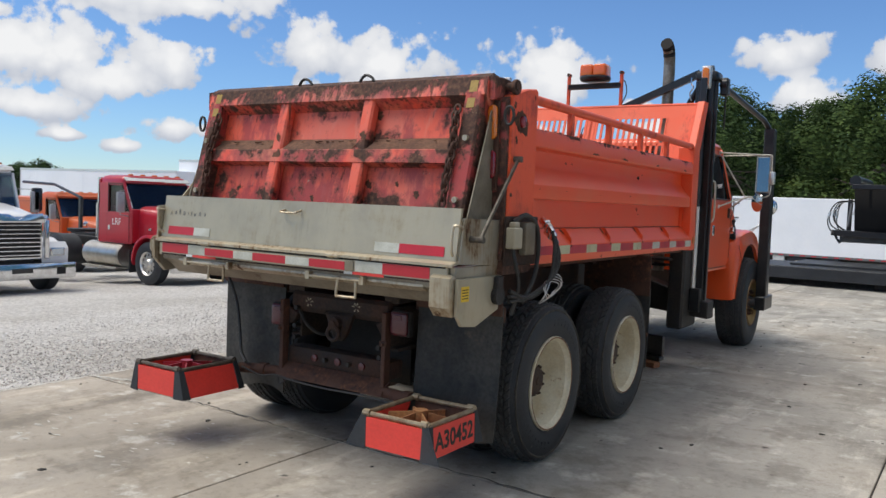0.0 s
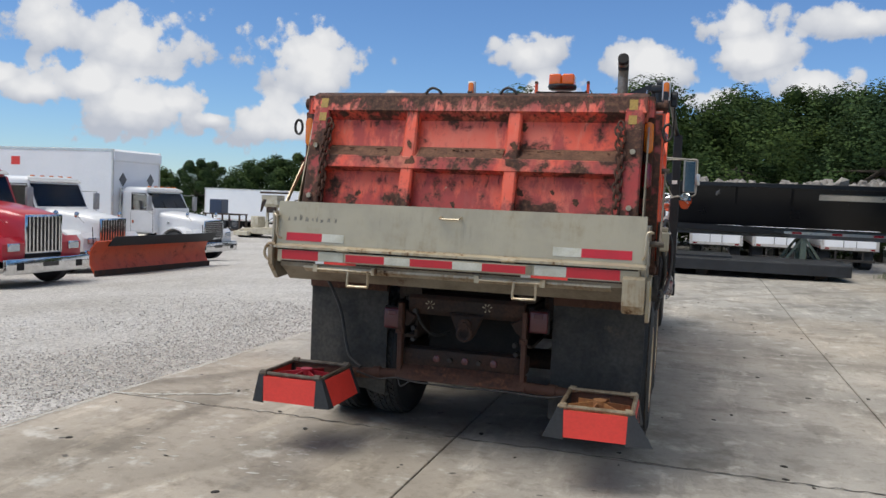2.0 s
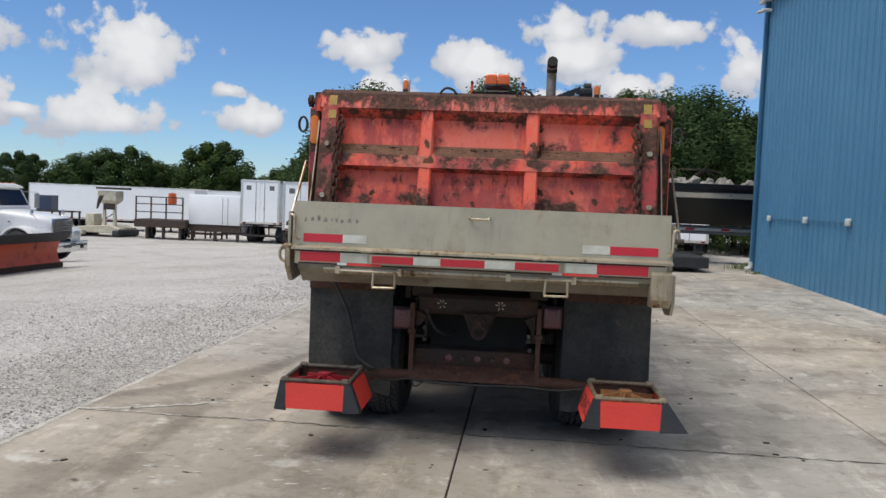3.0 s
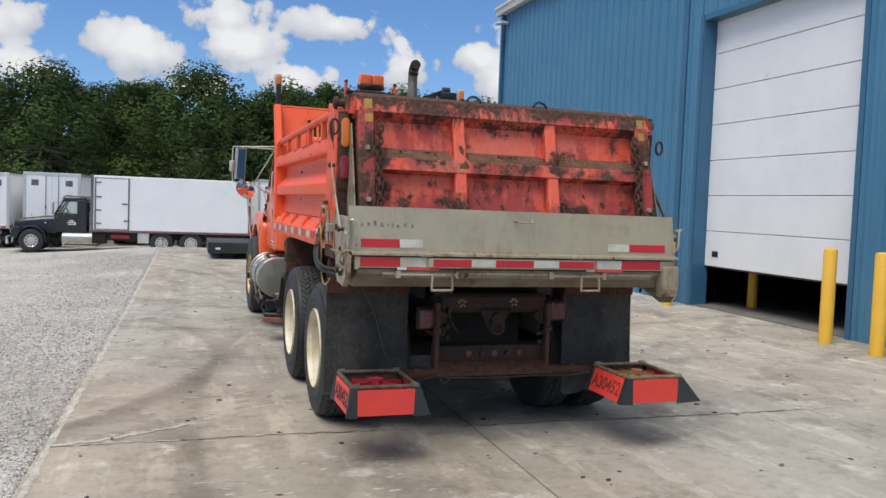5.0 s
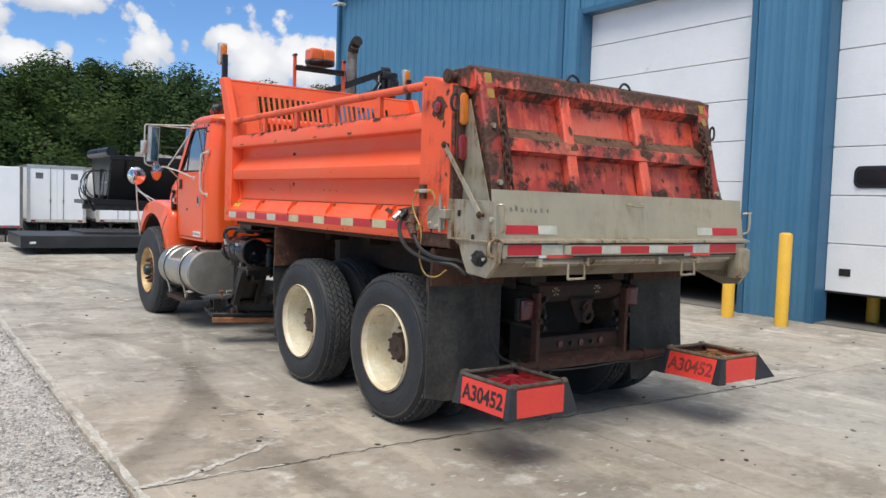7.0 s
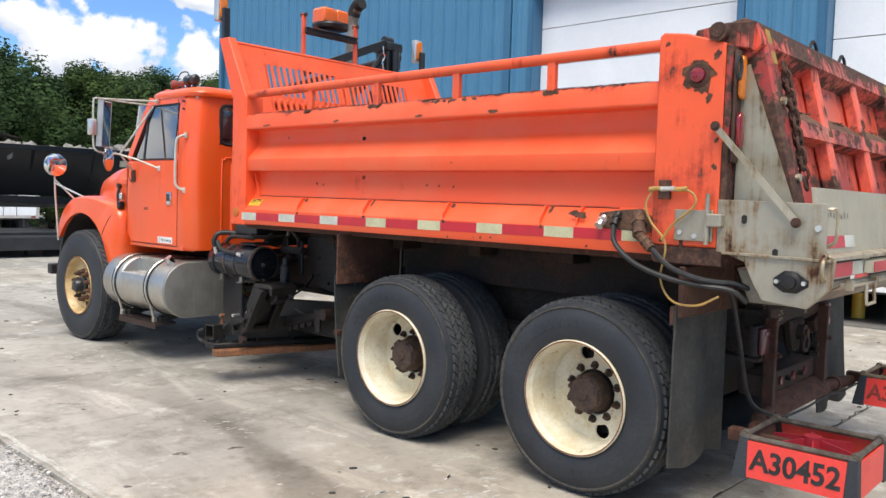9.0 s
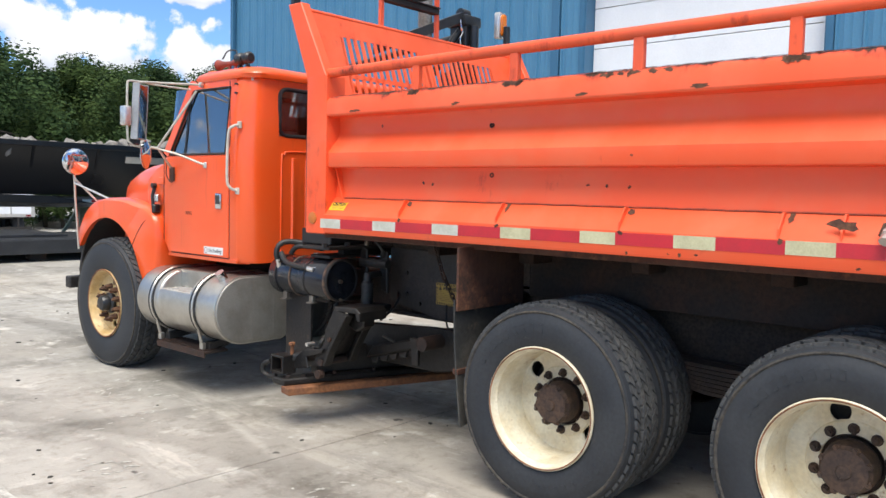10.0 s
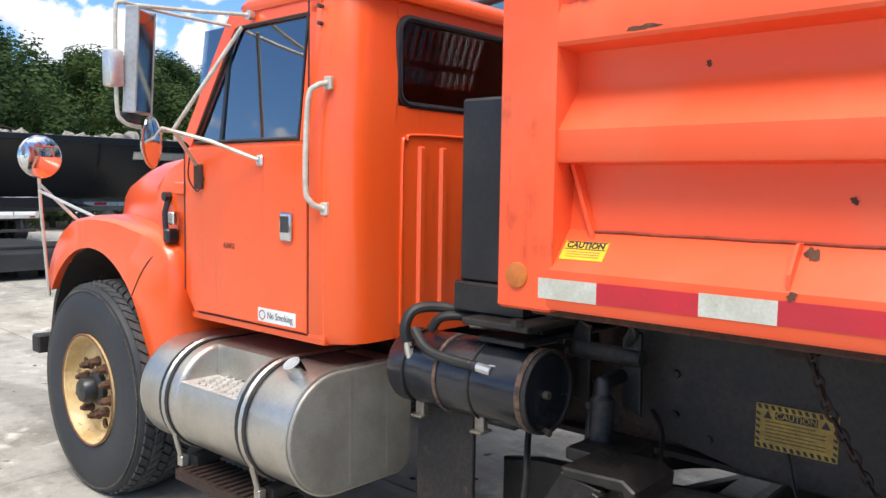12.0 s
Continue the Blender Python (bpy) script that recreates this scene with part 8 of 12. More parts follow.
P("dashboard", M_DASH, cab, lambda bm: prism(bm, [(5.95, 1.45), (6.25, 1.45), (6.25, 1.78), (6.05, 1.80), (5.95, 1.7)], "x", -0.95, 0.95, 0.02))
P("steering_rim", M_DASH, cab, lambda bm: tube(bm, [(-0.53 + 0.22 * math.cos(a), 5.85 + 0.12 * math.sin(a), 1.77 + 0.17 * math.sin(a)) for a in [2 * math.pi * i / 24 for i in range(24)]], 0.014, 6, True))
P("headlining", M_WHITE, cab, lambda bm: box(bm, -0.92, 0.92, 5.26, 5.95, 2.325, 2.345))
P("horn", M_HORN, cab, lambda bm: (lathe(bm, [(6.02, 0.043), (6.00, 0.036), (5.95, 0.024), (5.82, 0.016), (5.81, 0.026), (5.76, 0.026), (5.755, 0.0005), (6.01, 0.0005)], (-0.70, 0, 2.525), "y", 16), box(bm, -0.71, -0.69, 5.86, 5.88, 2.40, 2.52, 0.003), box(bm, -0.71, -0.69, 5.78, 5.80, 2.40, 2.52, 0.003)), "dull red air horn")
P("horn_bell", M_CHROME, cab, lambda bm: lathe(bm, [(6.021, 0.044), (6.035, 0.040), (6.028, 0.010), (6.021, 0.0005)], (-0.70, 0, 2.525), "y", 16))
P("horn_hose", M_HOSE, cab, lambda bm: tube(bm, rounded([(-0.70, 5.78, 2.55), (-0.69, 5.80, 2.62), (-0.70, 5.90, 2.625), (-0.70, 5.97, 2.57)]), 0.006, 6))
P("roof_pipe", M_HORN, cab, lambda bm: tube(bm, [(-0.70, 5.76, 2.515), (-0.80, 5.58, 2.48), (-0.86, 5.46, 2.475)], 0.014, 8))
for y in (5.395, 5.49):
    P("roof_lamp", M_BLACK, cab, lambda bm, y=y: (lathe(bm, [(y - 0.04, 0.030), (y - 0.025, 0.044), (y + 0.025, 0.042), (y + 0.04, 0.026), (y + 0.04, 0.0005), (y - 0.04, 0.0005)], (-0.865, 0, 2.505), "y", 16), box(bm, -0.88, -0.85, y - 0.012, y + 0.012, 2.39, 2.46, 0.003)), "black roof lamp")
for x in (-0.8, -0.4, 0.0, 0.4, 0.8):
    P("clearance_lamp", M_AMBER, cab, lambda bm, x=x: box(bm, x - 0.05, x + 0.05, 5.88, 5.95, 2.42, 2.455, 0.01, 2))

# hood, fenders, bumper
def hood_mesh(bm):
    rings = []
    for y, w, top, low in ((6.31, 0.99, 1.795, 1.05), (6.42, 0.985, 1.795, 1.05), (6.62, 0.965, 1.79, 1.03), (6.85, 0.935, 1.77, 1.02), (7.05, 0.89, 1.742, 1.01), (7.25, 0.83, 1.71, 1.0), (7.5, 0.735, 1.65, 0.98), (7.75, 0.61, 1.57, 0.95), (7.93, 0.57, 1.46, 0.92), (7.97, 0.53, 1.36, 0.9)):
        pts = [(-w, low)]
        for k in range(9):
            a = radians(180 - 180 * k / 8)
            c, sn = math.cos(a), math.sin(a)
            pts.append((w * math.copysign(abs(c) ** 0.42, c), top - 0.27 + 0.27 * abs(sn) ** 0.62))
        pts.append((w, low))
        rings.append([(x, y, z) for x, z in pts])
    loft(bm, rings)


hood = P("hood", M_CAB, T, hood_mesh, "sloping orange hood", 45)
P("hood_seam", M_SOOT_SHADE, hood, lambda bm: [box(bm, s * 1.0265 - 0.001, s * 1.0265 + 0.001, 6.288, 6.296, 1.12, 1.775) for s in (-1, 1)])


def fender(s):
    def make(bm):
        cy, cz, r = 7.14, 0.60, 0.615
        outer = [(v.x, v.y) for v in rounded([(6.385, 0.60, 0), (6.335, 0.85, 0), (6.305, 1.10, 0), (6.335, 1.27, 0), (6.46, 1.365, 0), (6.66, 1.405, 0), (6.88, 1.435, 0), (7.15, 1.44, 0), (7.40, 1.40, 0), (7.58, 1.29, 0), (7.70, 1.13, 0), (7.745, 0.98, 0)], 4)]
        arch = []
        for k in range(33):
            a = radians(36 + (178 - 36) * k / 32)
            arch.append((cy + r * math.cos(a), cz + r * 1.08 * math.sin(a)))
        arch.append((6.53, 0.60))
        # skin: outer crown rounded over to the side
        def ring(x, k):
            return [bm.verts.new((s * x, y + (7.0 - y) * k, z + (1.0 - z) * k)) for y, z in outer]
        rows = [ring(0.52, 0.0), ring(0.95, 0.0), ring(1.03, 0.006), ring(1.07, 0.022), ring(1.092, 0.06)]
        for a, b in zip(rows, rows[1:]):
            for i in range(len(outer) - 1):
                bm.faces.new((a[i], a[i + 1], b[i + 1], b[i]))
        # side sheet from the crown to the arch
        m = 24
        top = rows[-1]
        def along(vs, t):
            f = t * (len(vs) - 1)
            i = min(int(f), len(vs) - 2)
            return vs[i].lerp(vs[i + 1], f - i)
        tv = [v.co.copy() for v in top]
        av = [Vector((s * 1.092, y, z)) for y, z in arch][::-1]
        lo = []
        for i in range(len(tv)):
            lo.append(bm.verts.new(along(av, i / (len(tv) - 1))))
        for i in range(len(tv) - 1):
            bm.faces.new((top[i], top[i + 1], lo[i + 1], lo[i]))
        inn = [bm.verts.new(v.co - Vector((s * 0.06, 0, 0)) + Vector((0, 0, 0.012))) for v in lo]
        for i in range(len(lo) - 1):
            bm.faces.new((lo[i], lo[i + 1], inn[i + 1], inn[i]))
    return make


for s in (-1, 1):
    fd = P("fender", M_CAB, hood, fender(s), "orange front fender, faded on top", 50)
    P("fender_liner", M_CHASSIS, fd, lambda bm, s=s: prism(bm, [(7.14 + 0.60 * math.cos(radians(a)), 0.62 + 0.66 * math.sin(radians(a))) for a in range(10, 176, 15)] + [(7.14 + 0.63 * math.cos(radians(a)), 0.63 + 0.69 * math.sin(radians(a))) for a in range(175, 9, -15)], "x", s * 0.56, s * 1.05))
    P("fender_seam", M_SOOT_SHADE, fd, lambda bm, s=s: tube(bm, rounded([(s * 1.0925, 6.685, 1.055), (s * 1.0925, 6.60, 1.16), (s * 1.0925, 6.51, 1.24), (s * 1.085, 6.43, 1.29)]), 0.0035, 5), "dark seam between fender and flare")
    P("fender_inner", M_CAB, fd, lambda bm, s=s: box(bm, min(s * 0.52, s * 0.9), max(s * 0.52, s * 0.9), 6.30, 6.36, 1.0, 1.45, 0.01))
    P("hood_latch", M_BLACK, hood, lambda bm, s=s: (tube(bm, [(s * 1.015, 6.46, 1.54), (s * 1.04, 6.45, 1.47), (s * 1.05, 6.42, 1.36)], 0.014, 8), box(bm, s * 1.04 - 0.03, s * 1.04 + 0.03, 6.37, 6.42, 1.33, 1.40, 0.01), cyl(bm, (s * 1.005, 6.46, 1.55), (s * 1.04, 6.46, 1.55), 0.022, 8)), "black rubber hood latch")
    P("latch_bracket", M_CHROME, hood, lambda bm, s=s: box(bm, s * 1.04 - 0.02, s * 1.04 + 0.02, 6.34, 6.39, 1.42, 1.48, 0.006))
    P("marker_plate", M_CAB, hood, lambda bm, s=s: box(bm, min(s * 1.0, s * 1.03), max(s * 1.0, s * 1.03), 6.30, 6.38, 1.56, 1.62, 0.006))
    P("cowl_side", M_CAB, hood, lambda bm, s=s: (prism(bm, [(6.31, 1.10), (6.50, 1.25), (6.62, 1.42), (6.62, 1.60), (6.50, 1.70), (6.31, 1.755)], "x", min(s * 0.70, s * 1.005), max(s * 0.70, s * 1.005), 0.05, 3)))
P("front_grille", M_CHROME, hood, lambda bm: [box(bm, -0.45, 0.45, 7.955, 7.985, 0.95 + i * 0.06, 0.98 + i * 0.06, 0.004) for i in range(7)])
P("bumper", M_CHASSIS, T, lambda bm: (box(bm, -1.06, 1.06, 7.93, 8.03, 0.57, 0.68, 0.01), box(bm, -0.5, 0.5, 7.8, 8.0, 0.5, 0.8, 0.01)), "dark steel front bumper")
P("plough_hitch", M_CHASSIS, T, lambda bm: (box(bm, -0.6, 0.6, 8.1, 8.3, 0.35, 0.8, 0.02), box(bm, -0.5, -0.4, 8.12, 8.22, 0.8, 1.3, 0.01), box(bm, 0.4, 0.5, 8.12, 8.22, 0.8, 1.3, 0.01)))

# mirrors
for s in (-1, 1):
    mx, my = s * 1.43, 5.95
    turn = Matrix.Translation((mx, my, 2.08)) @ Matrix.Rotation(radians(36 if s < 0 else 10), 4, "Z") @ Matrix.Rotation(radians(-3 * s), 4, "X") @ Matrix.Translation((0, 0, -2.08))
    cx, cy = s * 1.40, 5.90
    swing = Matrix.Translation((cx, cy, 0)) @ Matrix.Rotation(-s * radians(42), 4, "Z") @ Matrix.Translation((-cx, -cy, 0))
    mr = P("door_mirror", M_SHELL, T, lambda bm: (box(bm, -0.068, 0.068, -0.035, 0.012, 1.885, 2.285, 0.010, 3), bm.transform(turn)), "tall west-coast mirror on bright tube arms")
    P("mirror_glass", M_MIRROR2, mr, lambda bm: (box(bm, -0.060, 0.060, -0.0385, -0.0355, 1.895, 2.275), bm.transform(turn)), "mirror glass")
    P("mirror_edge", M_SHELL, mr, lambda bm: (box(bm, -0.074, -0.062, -0.042, 0.012, 1.885, 2.29, 0.003), box(bm, 0.062, 0.072, -0.042, 0.012, 1.885, 2.29, 0.003), bm.transform(turn)))
    P("mirror_mount", M_BLACK, mr, lambda bm: (box(bm, -0.05, 0.05, -0.01, 0.05, 1.845, 1.89, 0.01), bm.transform(turn)))
    P("arm", M_ARM, mr, lambda bm, s=s: (tube(bm, [(s * 0.985, 5.83, 2.325), (s * 1.20, 5.90, 2.315), (mx, my, 2.305)], 0.0085, 8), tube(bm, [(s * 0.975, 5.99, 2.30), (s * 1.25, 5.97, 2.30), (mx, my + 0.01, 2.305)], 0.0075, 8),
                                       tube(bm, rounded([(mx, my, 2.305), (s * 1.505, 5.93, 2.30), (s * 1.52, 5.93, 2.25), (s * 1.52, 5.93, 1.92), (s * 1.50, 5.93, 1.855), (mx, my, 1.835), (s * 1.25, 6.0, 1.83)], 5), 0.0085, 8),
                                       tube(bm, [(s * 0.99, 5.88, 2.28), (s * 1.23, 6.03, 1.835)], 0.009, 8), tube(bm, [(s * 1.30, 6.0, 1.84), (s * 1.16, 5.86, 1.79), (s * 1.035, 5.70, 1.715)], 0.0085, 8), tube(bm, [(s * 1.23, 6.02, 1.83), (s * 1.10, 6.12, 1.74), (s * 1.025, 6.18, 1.69)], 0.009, 8)))
    P("arm_foot", M_ALU, mr, lambda bm, s=s: (cyl(bm, (s * 0.97, 5.83, 2.325), (s * 0.995, 5.83, 2.325), 0.020, 10), box(bm, s * 1.031 - 0.008, s * 1.031 + 0.008, 5.675, 5.715, 1.69, 1.735, 0.006)))
    P("mirror_lamp", M_ALU, mr, lambda bm, s=s: box(bm, s * 1.53 - 0.03, s * 1.53 + 0.03, 5.90, 5.97, 1.98, 2.12, 0.012, 2))
    P("wire", M_HOSE, mr, lambda bm, s=s: tube(bm, rounded([(s * 1.10, 6.12, 1.74), (s * 1.06, 6.2, 1.64), (s * 1.045, 6.15, 1.58), (s * 1.03, 6.12, 1.64)]), 0.0035, 5))
    P("support_foot", M_RUST, mr, lambda bm, s=s: box(bm, s * 1.03 - 0.012, s * 1.03 + 0.012, 6.13, 6.19, 1.59, 1.70, 0.004))
    cv = P("convex_mirror", M_CHROME, mr, lambda bm: lathe(bm, [(cy + 0.03, 0.0005), (cy + 0.025, 0.05), (cy + 0.005, 0.095), (cy - 0.005, 0.105), (cy - 0.01, 0.098), (cy - 0.01, 0.0005)], (cx, 0, 1.775), "y", 28) or bm.transform(swing), "round convex mirror")
    P("convex_glass", M_MIRROR, cv, lambda bm: lathe(bm, [(cy - 0.012, 0.097), (cy - 0.019, 0.06), (cy - 0.024, 0.0005), (cy - 0.011, 0.0005)], (cx, 0, 1.775), "y", 28) or bm.transform(swing))
    P("convex_arm", M_ALU, cv, lambda bm, s=s: tube(bm, [(cx, cy + 0.03, 1.775), (s * 1.39, 5.97, 1.835)], 0.009, 6))
    fm = P("fender_mirror", M_ALU, T, lambda bm, s=s: (tube(bm, [(s * 1.20, 7.51, 1.74), (s * 1.17, 7.56, 1.45), (s * 1.10, 7.65, 0.96)], 0.010, 8), tube(bm, [(s * 1.185, 7.54, 1.56), (s * 1.03, 7.18, 1.42)], 0.009, 8), tube(bm, [(s * 1.19, 7.53, 1.60), (s * 0.98, 7.50, 1.38)], 0.009, 8)), "round fender mirror on thin tube legs")
    P("mirror_head", M_CHROME, fm, lambda bm, s=s: lathe(bm, [(7.52, 0.0005), (7.515, 0.05), (7.495, 0.105), (7.48, 0.117), (7.475, 0.109), (7.475, 0.0005)], (s * 1.20, 0, 1.745), "y", 28))
    P("mirror_glass", M_MIRROR, fm, lambda bm, s=s: lathe(bm, [(7.473, 0.108), (7.462, 0.068), (7.456, 0.0005), (7.474, 0.0005)], (s * 1.20, 0, 1.745), "y", 28), "mirror glass")

# fuel tank and step
def d_section(k=1.0, n=18):
    pts = []
    for x0, z0, r, a0, a1 in ((-0.99, 0.66, 0.245, 90, 270), (-0.665, 0.495, 0.08, 270, 360), (-0.665, 0.825, 0.08, 0, 90)):
        for i in range(n + 1):
            a = radians(a0 + (a1 - a0) * i / n)
            pts.append((x0 + r * math.cos(a) * k, z0 + r * math.sin(a) * k))
    return pts


def step_section():
    """The tank's section where the step is let into its shoulder."""
    full = d_section()
    cut = [(-1.03, 0.9016), (-1.03, 0.757), (-1.2151, 0.757)]
    kept = [p for p in full if not (p[0] < -1.028 and p[1] > 0.755)]
    first = [p for p in kept if p[1] > 0.9 and p[0] < -0.95]
    rest = [p for p in kept if p not in first]
    return first + cut + rest


tank = P("fuel_tank", M_TANK, T, lambda bm: (prism(bm, d_section(), "y", 5.262, 5.60), prism(bm, step_section(), "y", 5.601, 6.019), prism(bm, d_section(), "y", 6.02, 6.36, 0.03, 3)), "brushed aluminium fuel tank with two straps")
P("end_cap", M_TANKEND, tank, lambda bm: (prism(bm, d_section(0.985), "y", 5.236, 5.261, 0.012, 3)), "dull grey end cap")
P("end_seam", M_TANK, tank, lambda bm: (tube(bm, [(x, 5.258, z) for x, z in d_section(0.995)], 0.008, 6, True)))
for x in (-0.93, -0.73):
    P("pressed_line", M_TANKEND, tank, lambda bm, x=x: prism(bm, [(x - 0.012, 5.2365), (x, 5.2338), (x + 0.012, 5.2365)], "z", 0.44, 0.88))
for y in (6.12, 5.535):
    st = P("strap", M_TANK, tank, lambda bm, y=y: (tube(bm, [(x, y, z) for x, z in d_section(1.022)], 0.009, 4, True), prism(bm, d_section(1.025), "y", y - 0.012, y + 0.012)), "steel tank strap with black rubber edges")
    P("strap_liner", M_HOSE, st, lambda bm, y=y: [prism(bm, d_section(1.030), "y", y + o - 0.010, y + o + 0.010) for o in (-0.024, 0.024)])
    P("strap_bolt", M_TANK, st, lambda bm, y=y: (cyl(bm, (-1.185, y, 0.50), (-1.15, y, 0.37), 0.012, 8), box(bm, -1.165, -1.13, y - 0.02, y + 0.02, 0.35, 0.40, 0.004)))
P("filler_cap", M_CHROME, tank, lambda bm: (cyl(bm, (-1.085, 5.36, 0.875), (-1.125, 5.36, 0.935), 0.036, 16)), "filler cap")
P("tread_plate", M_TREAD, tank, lambda bm: ([box(bm, -1.213, -1.032, 5.603, 6.017, 0.758, 0.763), ] + [prism(bm, [(-1.204 + 0.036 * i, 5.625 + 0.05 * j + 0.025 * (i % 2)), (-1.188 + 0.036 * i, 5.617 + 0.05 * j + 0.025 * (i % 2)), (-1.172 + 0.036 * i, 5.625 + 0.05 * j + 0.025 * (i % 2)), (-1.188 + 0.036 * i, 5.633 + 0.05 * j + 0.025 * (i % 2))], "z", 0.762, 0.772) for i in range(5) for j in range(7)]), "bright diamond tread plate")
P("fuel_grime", M_RUST, tank, lambda bm: box(bm, -0.95, -0.75, 5.29, 5.50, 0.9055, 0.9075), "oily brown stain")
step = P("cab_step", M_DARKRUST, T, lambda bm: (box(bm, -1.18, -0.98, 5.46, 6.12, 0.325, 0.345, 0.003), prism(bm, [(-1.185, 0.30), (-1.175, 0.30), (-1.175, 0.345), (-1.185, 0.345)], "y", 5.46, 6.12)), "rusty perforated cab step")
for i in range(14):
    P("tread_bar", M_DARKRUST, step, lambda bm, i=i: box(bm, -1.17, -0.99, 5.48 + 0.045 * i, 5.50 + 0.045 * i, 0.3455, 0.355))
for y in (5.52, 6.08):
    P("hanger", M_CHASSIS, step, lambda bm, y=y: prism(bm, [(-1.12, 0.345), (-0.6, 0.42), (-0.6, 0.47), (-1.12, 0.40)], "y", y - 0.03, y + 0.03, 0.004))

# hydraulic reservoir and the gear behind the cab
RX, RZ, RR, RY0, RY1 = -0.80, 0.940, 0.140, 4.40, 5.05
res = P("hydraulic_reservoir", M_NAVYBLACK, T, lambda bm: lathe(bm, [(RY0, 0.0005), (RY0, RR - 0.022), (RY0 + 0.006, RR - 0.008), (RY0 + 0.02, RR), (RY1 - 0.03, RR), (RY1 - 0.01, RR - 0.012), (RY1, RR - 0.04), (RY1, 0.0005)], (RX, 0, RZ), "y", 40), "black cylindrical hydraulic reservoir with hoses")
P("end_ring", M_CHASSIS, res, lambda bm: lathe(bm, [(RY0 - 0.006, RR + 0.001), (RY0 + 0.006, RR + 0.004), (RY0 + 0.012, RR + 0.002), (RY0 + 0.012, RR - 0.012), (RY0 - 0.006, RR - 0.008)], (RX, 0, RZ), "y", 40))
for y, m, h in ((RY0 + 0.025, M_BAND, 0.011), (RY0 + 0.235, M_CHASSIS, 0.004), (RY0 + 0.39, M_BAND, 0.007), (RY0 + 0.55, M_CHASSIS, 0.004)):
    P("band", m, res, lambda bm, y=y, h=h: lathe(bm, [(y - h, RR + 0.0045), (y + h, RR + 0.0045), (y + h, RR - 0.006), (y - h, RR - 0.006)], (RX, 0, RZ), "y", 40), "rust-stained band")
P("drain_plug", M_EXHAUST, res, lambda bm: (cyl(bm, (RX - 0.02, RY0 + 0.005, RZ - 0.005), (RX - 0.02, RY0 - 0.02, RZ - 0.005), 0.014, 8)))
P("lower_cock", M_EXHAUST, res, lambda bm: (cyl(bm, (RX - 0.01, RY0 + 0.01, RZ - RR + 0.012), (RX - 0.02, RY0 - 0.025, RZ - RR + 0.008), 0.012, 8)))
for y in (RY0 + 0.235, RY0 + 0.52):
    P("strap_foot", M_EXHAUST, res, lambda bm, y=y: (box(bm, RX - 0.075, RX - 0.045, y - 0.02, y + 0.02, RZ - RR - 0.028, RZ - RR + 0.03, 0.004), box(bm, RX - 0.095, RX - 0.03, y - 0.026, y + 0.026, RZ - RR - 0.034, RZ - RR - 0.024, 0.003)))
P("hose", M_HOSE, res, lambda bm: (tube(bm, rounded([(RX - 0.118, 4.93, RZ + 0.09), (RX - 0.135, 4.94, RZ + 0.16), (RX - 0.10, 4.93, RZ + 0.225), (RX - 0.02, 4.88, RZ + 0.235), (RX + 0.08, 4.78, RZ + 0.21)]), 0.020, 10), tube(bm, rounded([(RX - 0.125, 4.90, RZ + 0.16), (RX - 0.145, 4.82, RZ + 0.105), (RX - 0.145, 4.72, RZ + 0.085), (RX - 0.132, 4.60, RZ + 0.075)]), 0.018, 10)), "thick black hoses")
P("hose", M_HOSE, res, lambda bm: tube(bm, rounded([(RX - 0.04, 4.90, RZ + 0.15), (RX - 0.02, 4.86, RZ + 0.20), (RX + 0.04, 4.78, RZ + 0.205), (RX + 0.10, 4.70, RZ + 0.19)]), 0.018, 10))
for a, b in (((RX - 0.13, 4.93, RZ + 0.115), (RX - 0.115, 4.93, RZ + 0.055)), ((RX - 0.136, 4.63, RZ + 0.078), (RX - 0.12, 4.55, RZ + 0.066))):
    P("hose_end", M_ALU, res, lambda bm, a=a, b=b: (cyl(bm, a, b, 0.017, 8), cyl(bm, b, (b[0] + 0.02, b[1], b[2] - 0.008), 0.024, 6)), "bright hose fitting")
P("reservoir_bracket", M_CHASSIS, res, lambda bm: (box(bm, -0.78, -0.44, 4.55, 4.98, 0.77, 0.80, 0.004), box(bm, -0.80, -0.78, 4.72, 5.0, 0.36, 0.82, 0.004)))
vb = P("valve_cabinet", M_BLACK, T, lambda bm: (box(bm, -0.80, -0.42, 4.52, 4.80, 1.28, 1.93, 0.01), box(bm, -0.81, -0.41, 4.51, 4.82, 1.17, 1.28, 0.008)), "black valve cabinet with hoses behind the cab")
P("mount_beam", M_CHASSIS, vb, lambda bm: (box(bm, -0.90, 0.90, 4.42, 4.70, 1.145, 1.168, 0.004), box(bm, -0.86, 0.86, 4.46, 4.66, 1.085, 1.105, 0.004), box(bm, -0.70, 0.70, 4.50, 4.56, 1.10, 1.15, 0.004), [cyl(bm, (x, 4.46, 1.165), (x, 4.46, 1.19), 0.022, 6) for x in (-0.9, -0.7, -0.5)]))
P("sight_gauge", M_ALU, vb, lambda bm: (box(bm, -0.74, -0.695, 4.505, 4.52, 1.70, 1.86, 0.004)), "bright sight gauge")
P("gauge_band", M_RED, vb, lambda bm: box(bm, -0.735, -0.70, 4.498, 4.507, 1.715, 1.765), "red gauge band")
P("hose", M_HOSE, vb, lambda bm: (tube(bm, rounded([(-0.70, 4.50, 1.50), (-0.70, 4.42, 1.44), (-0.68, 4.40, 1.34), (-0.66, 4.46, 1.22)]), 0.022, 8), tube(bm, rounded([(-0.5, 4.52, 1.6), (-0.5, 4.42, 1.5), (-0.48, 4.40, 1.3), (-0.46, 4.46, 1.2)]), 0.022, 8)))
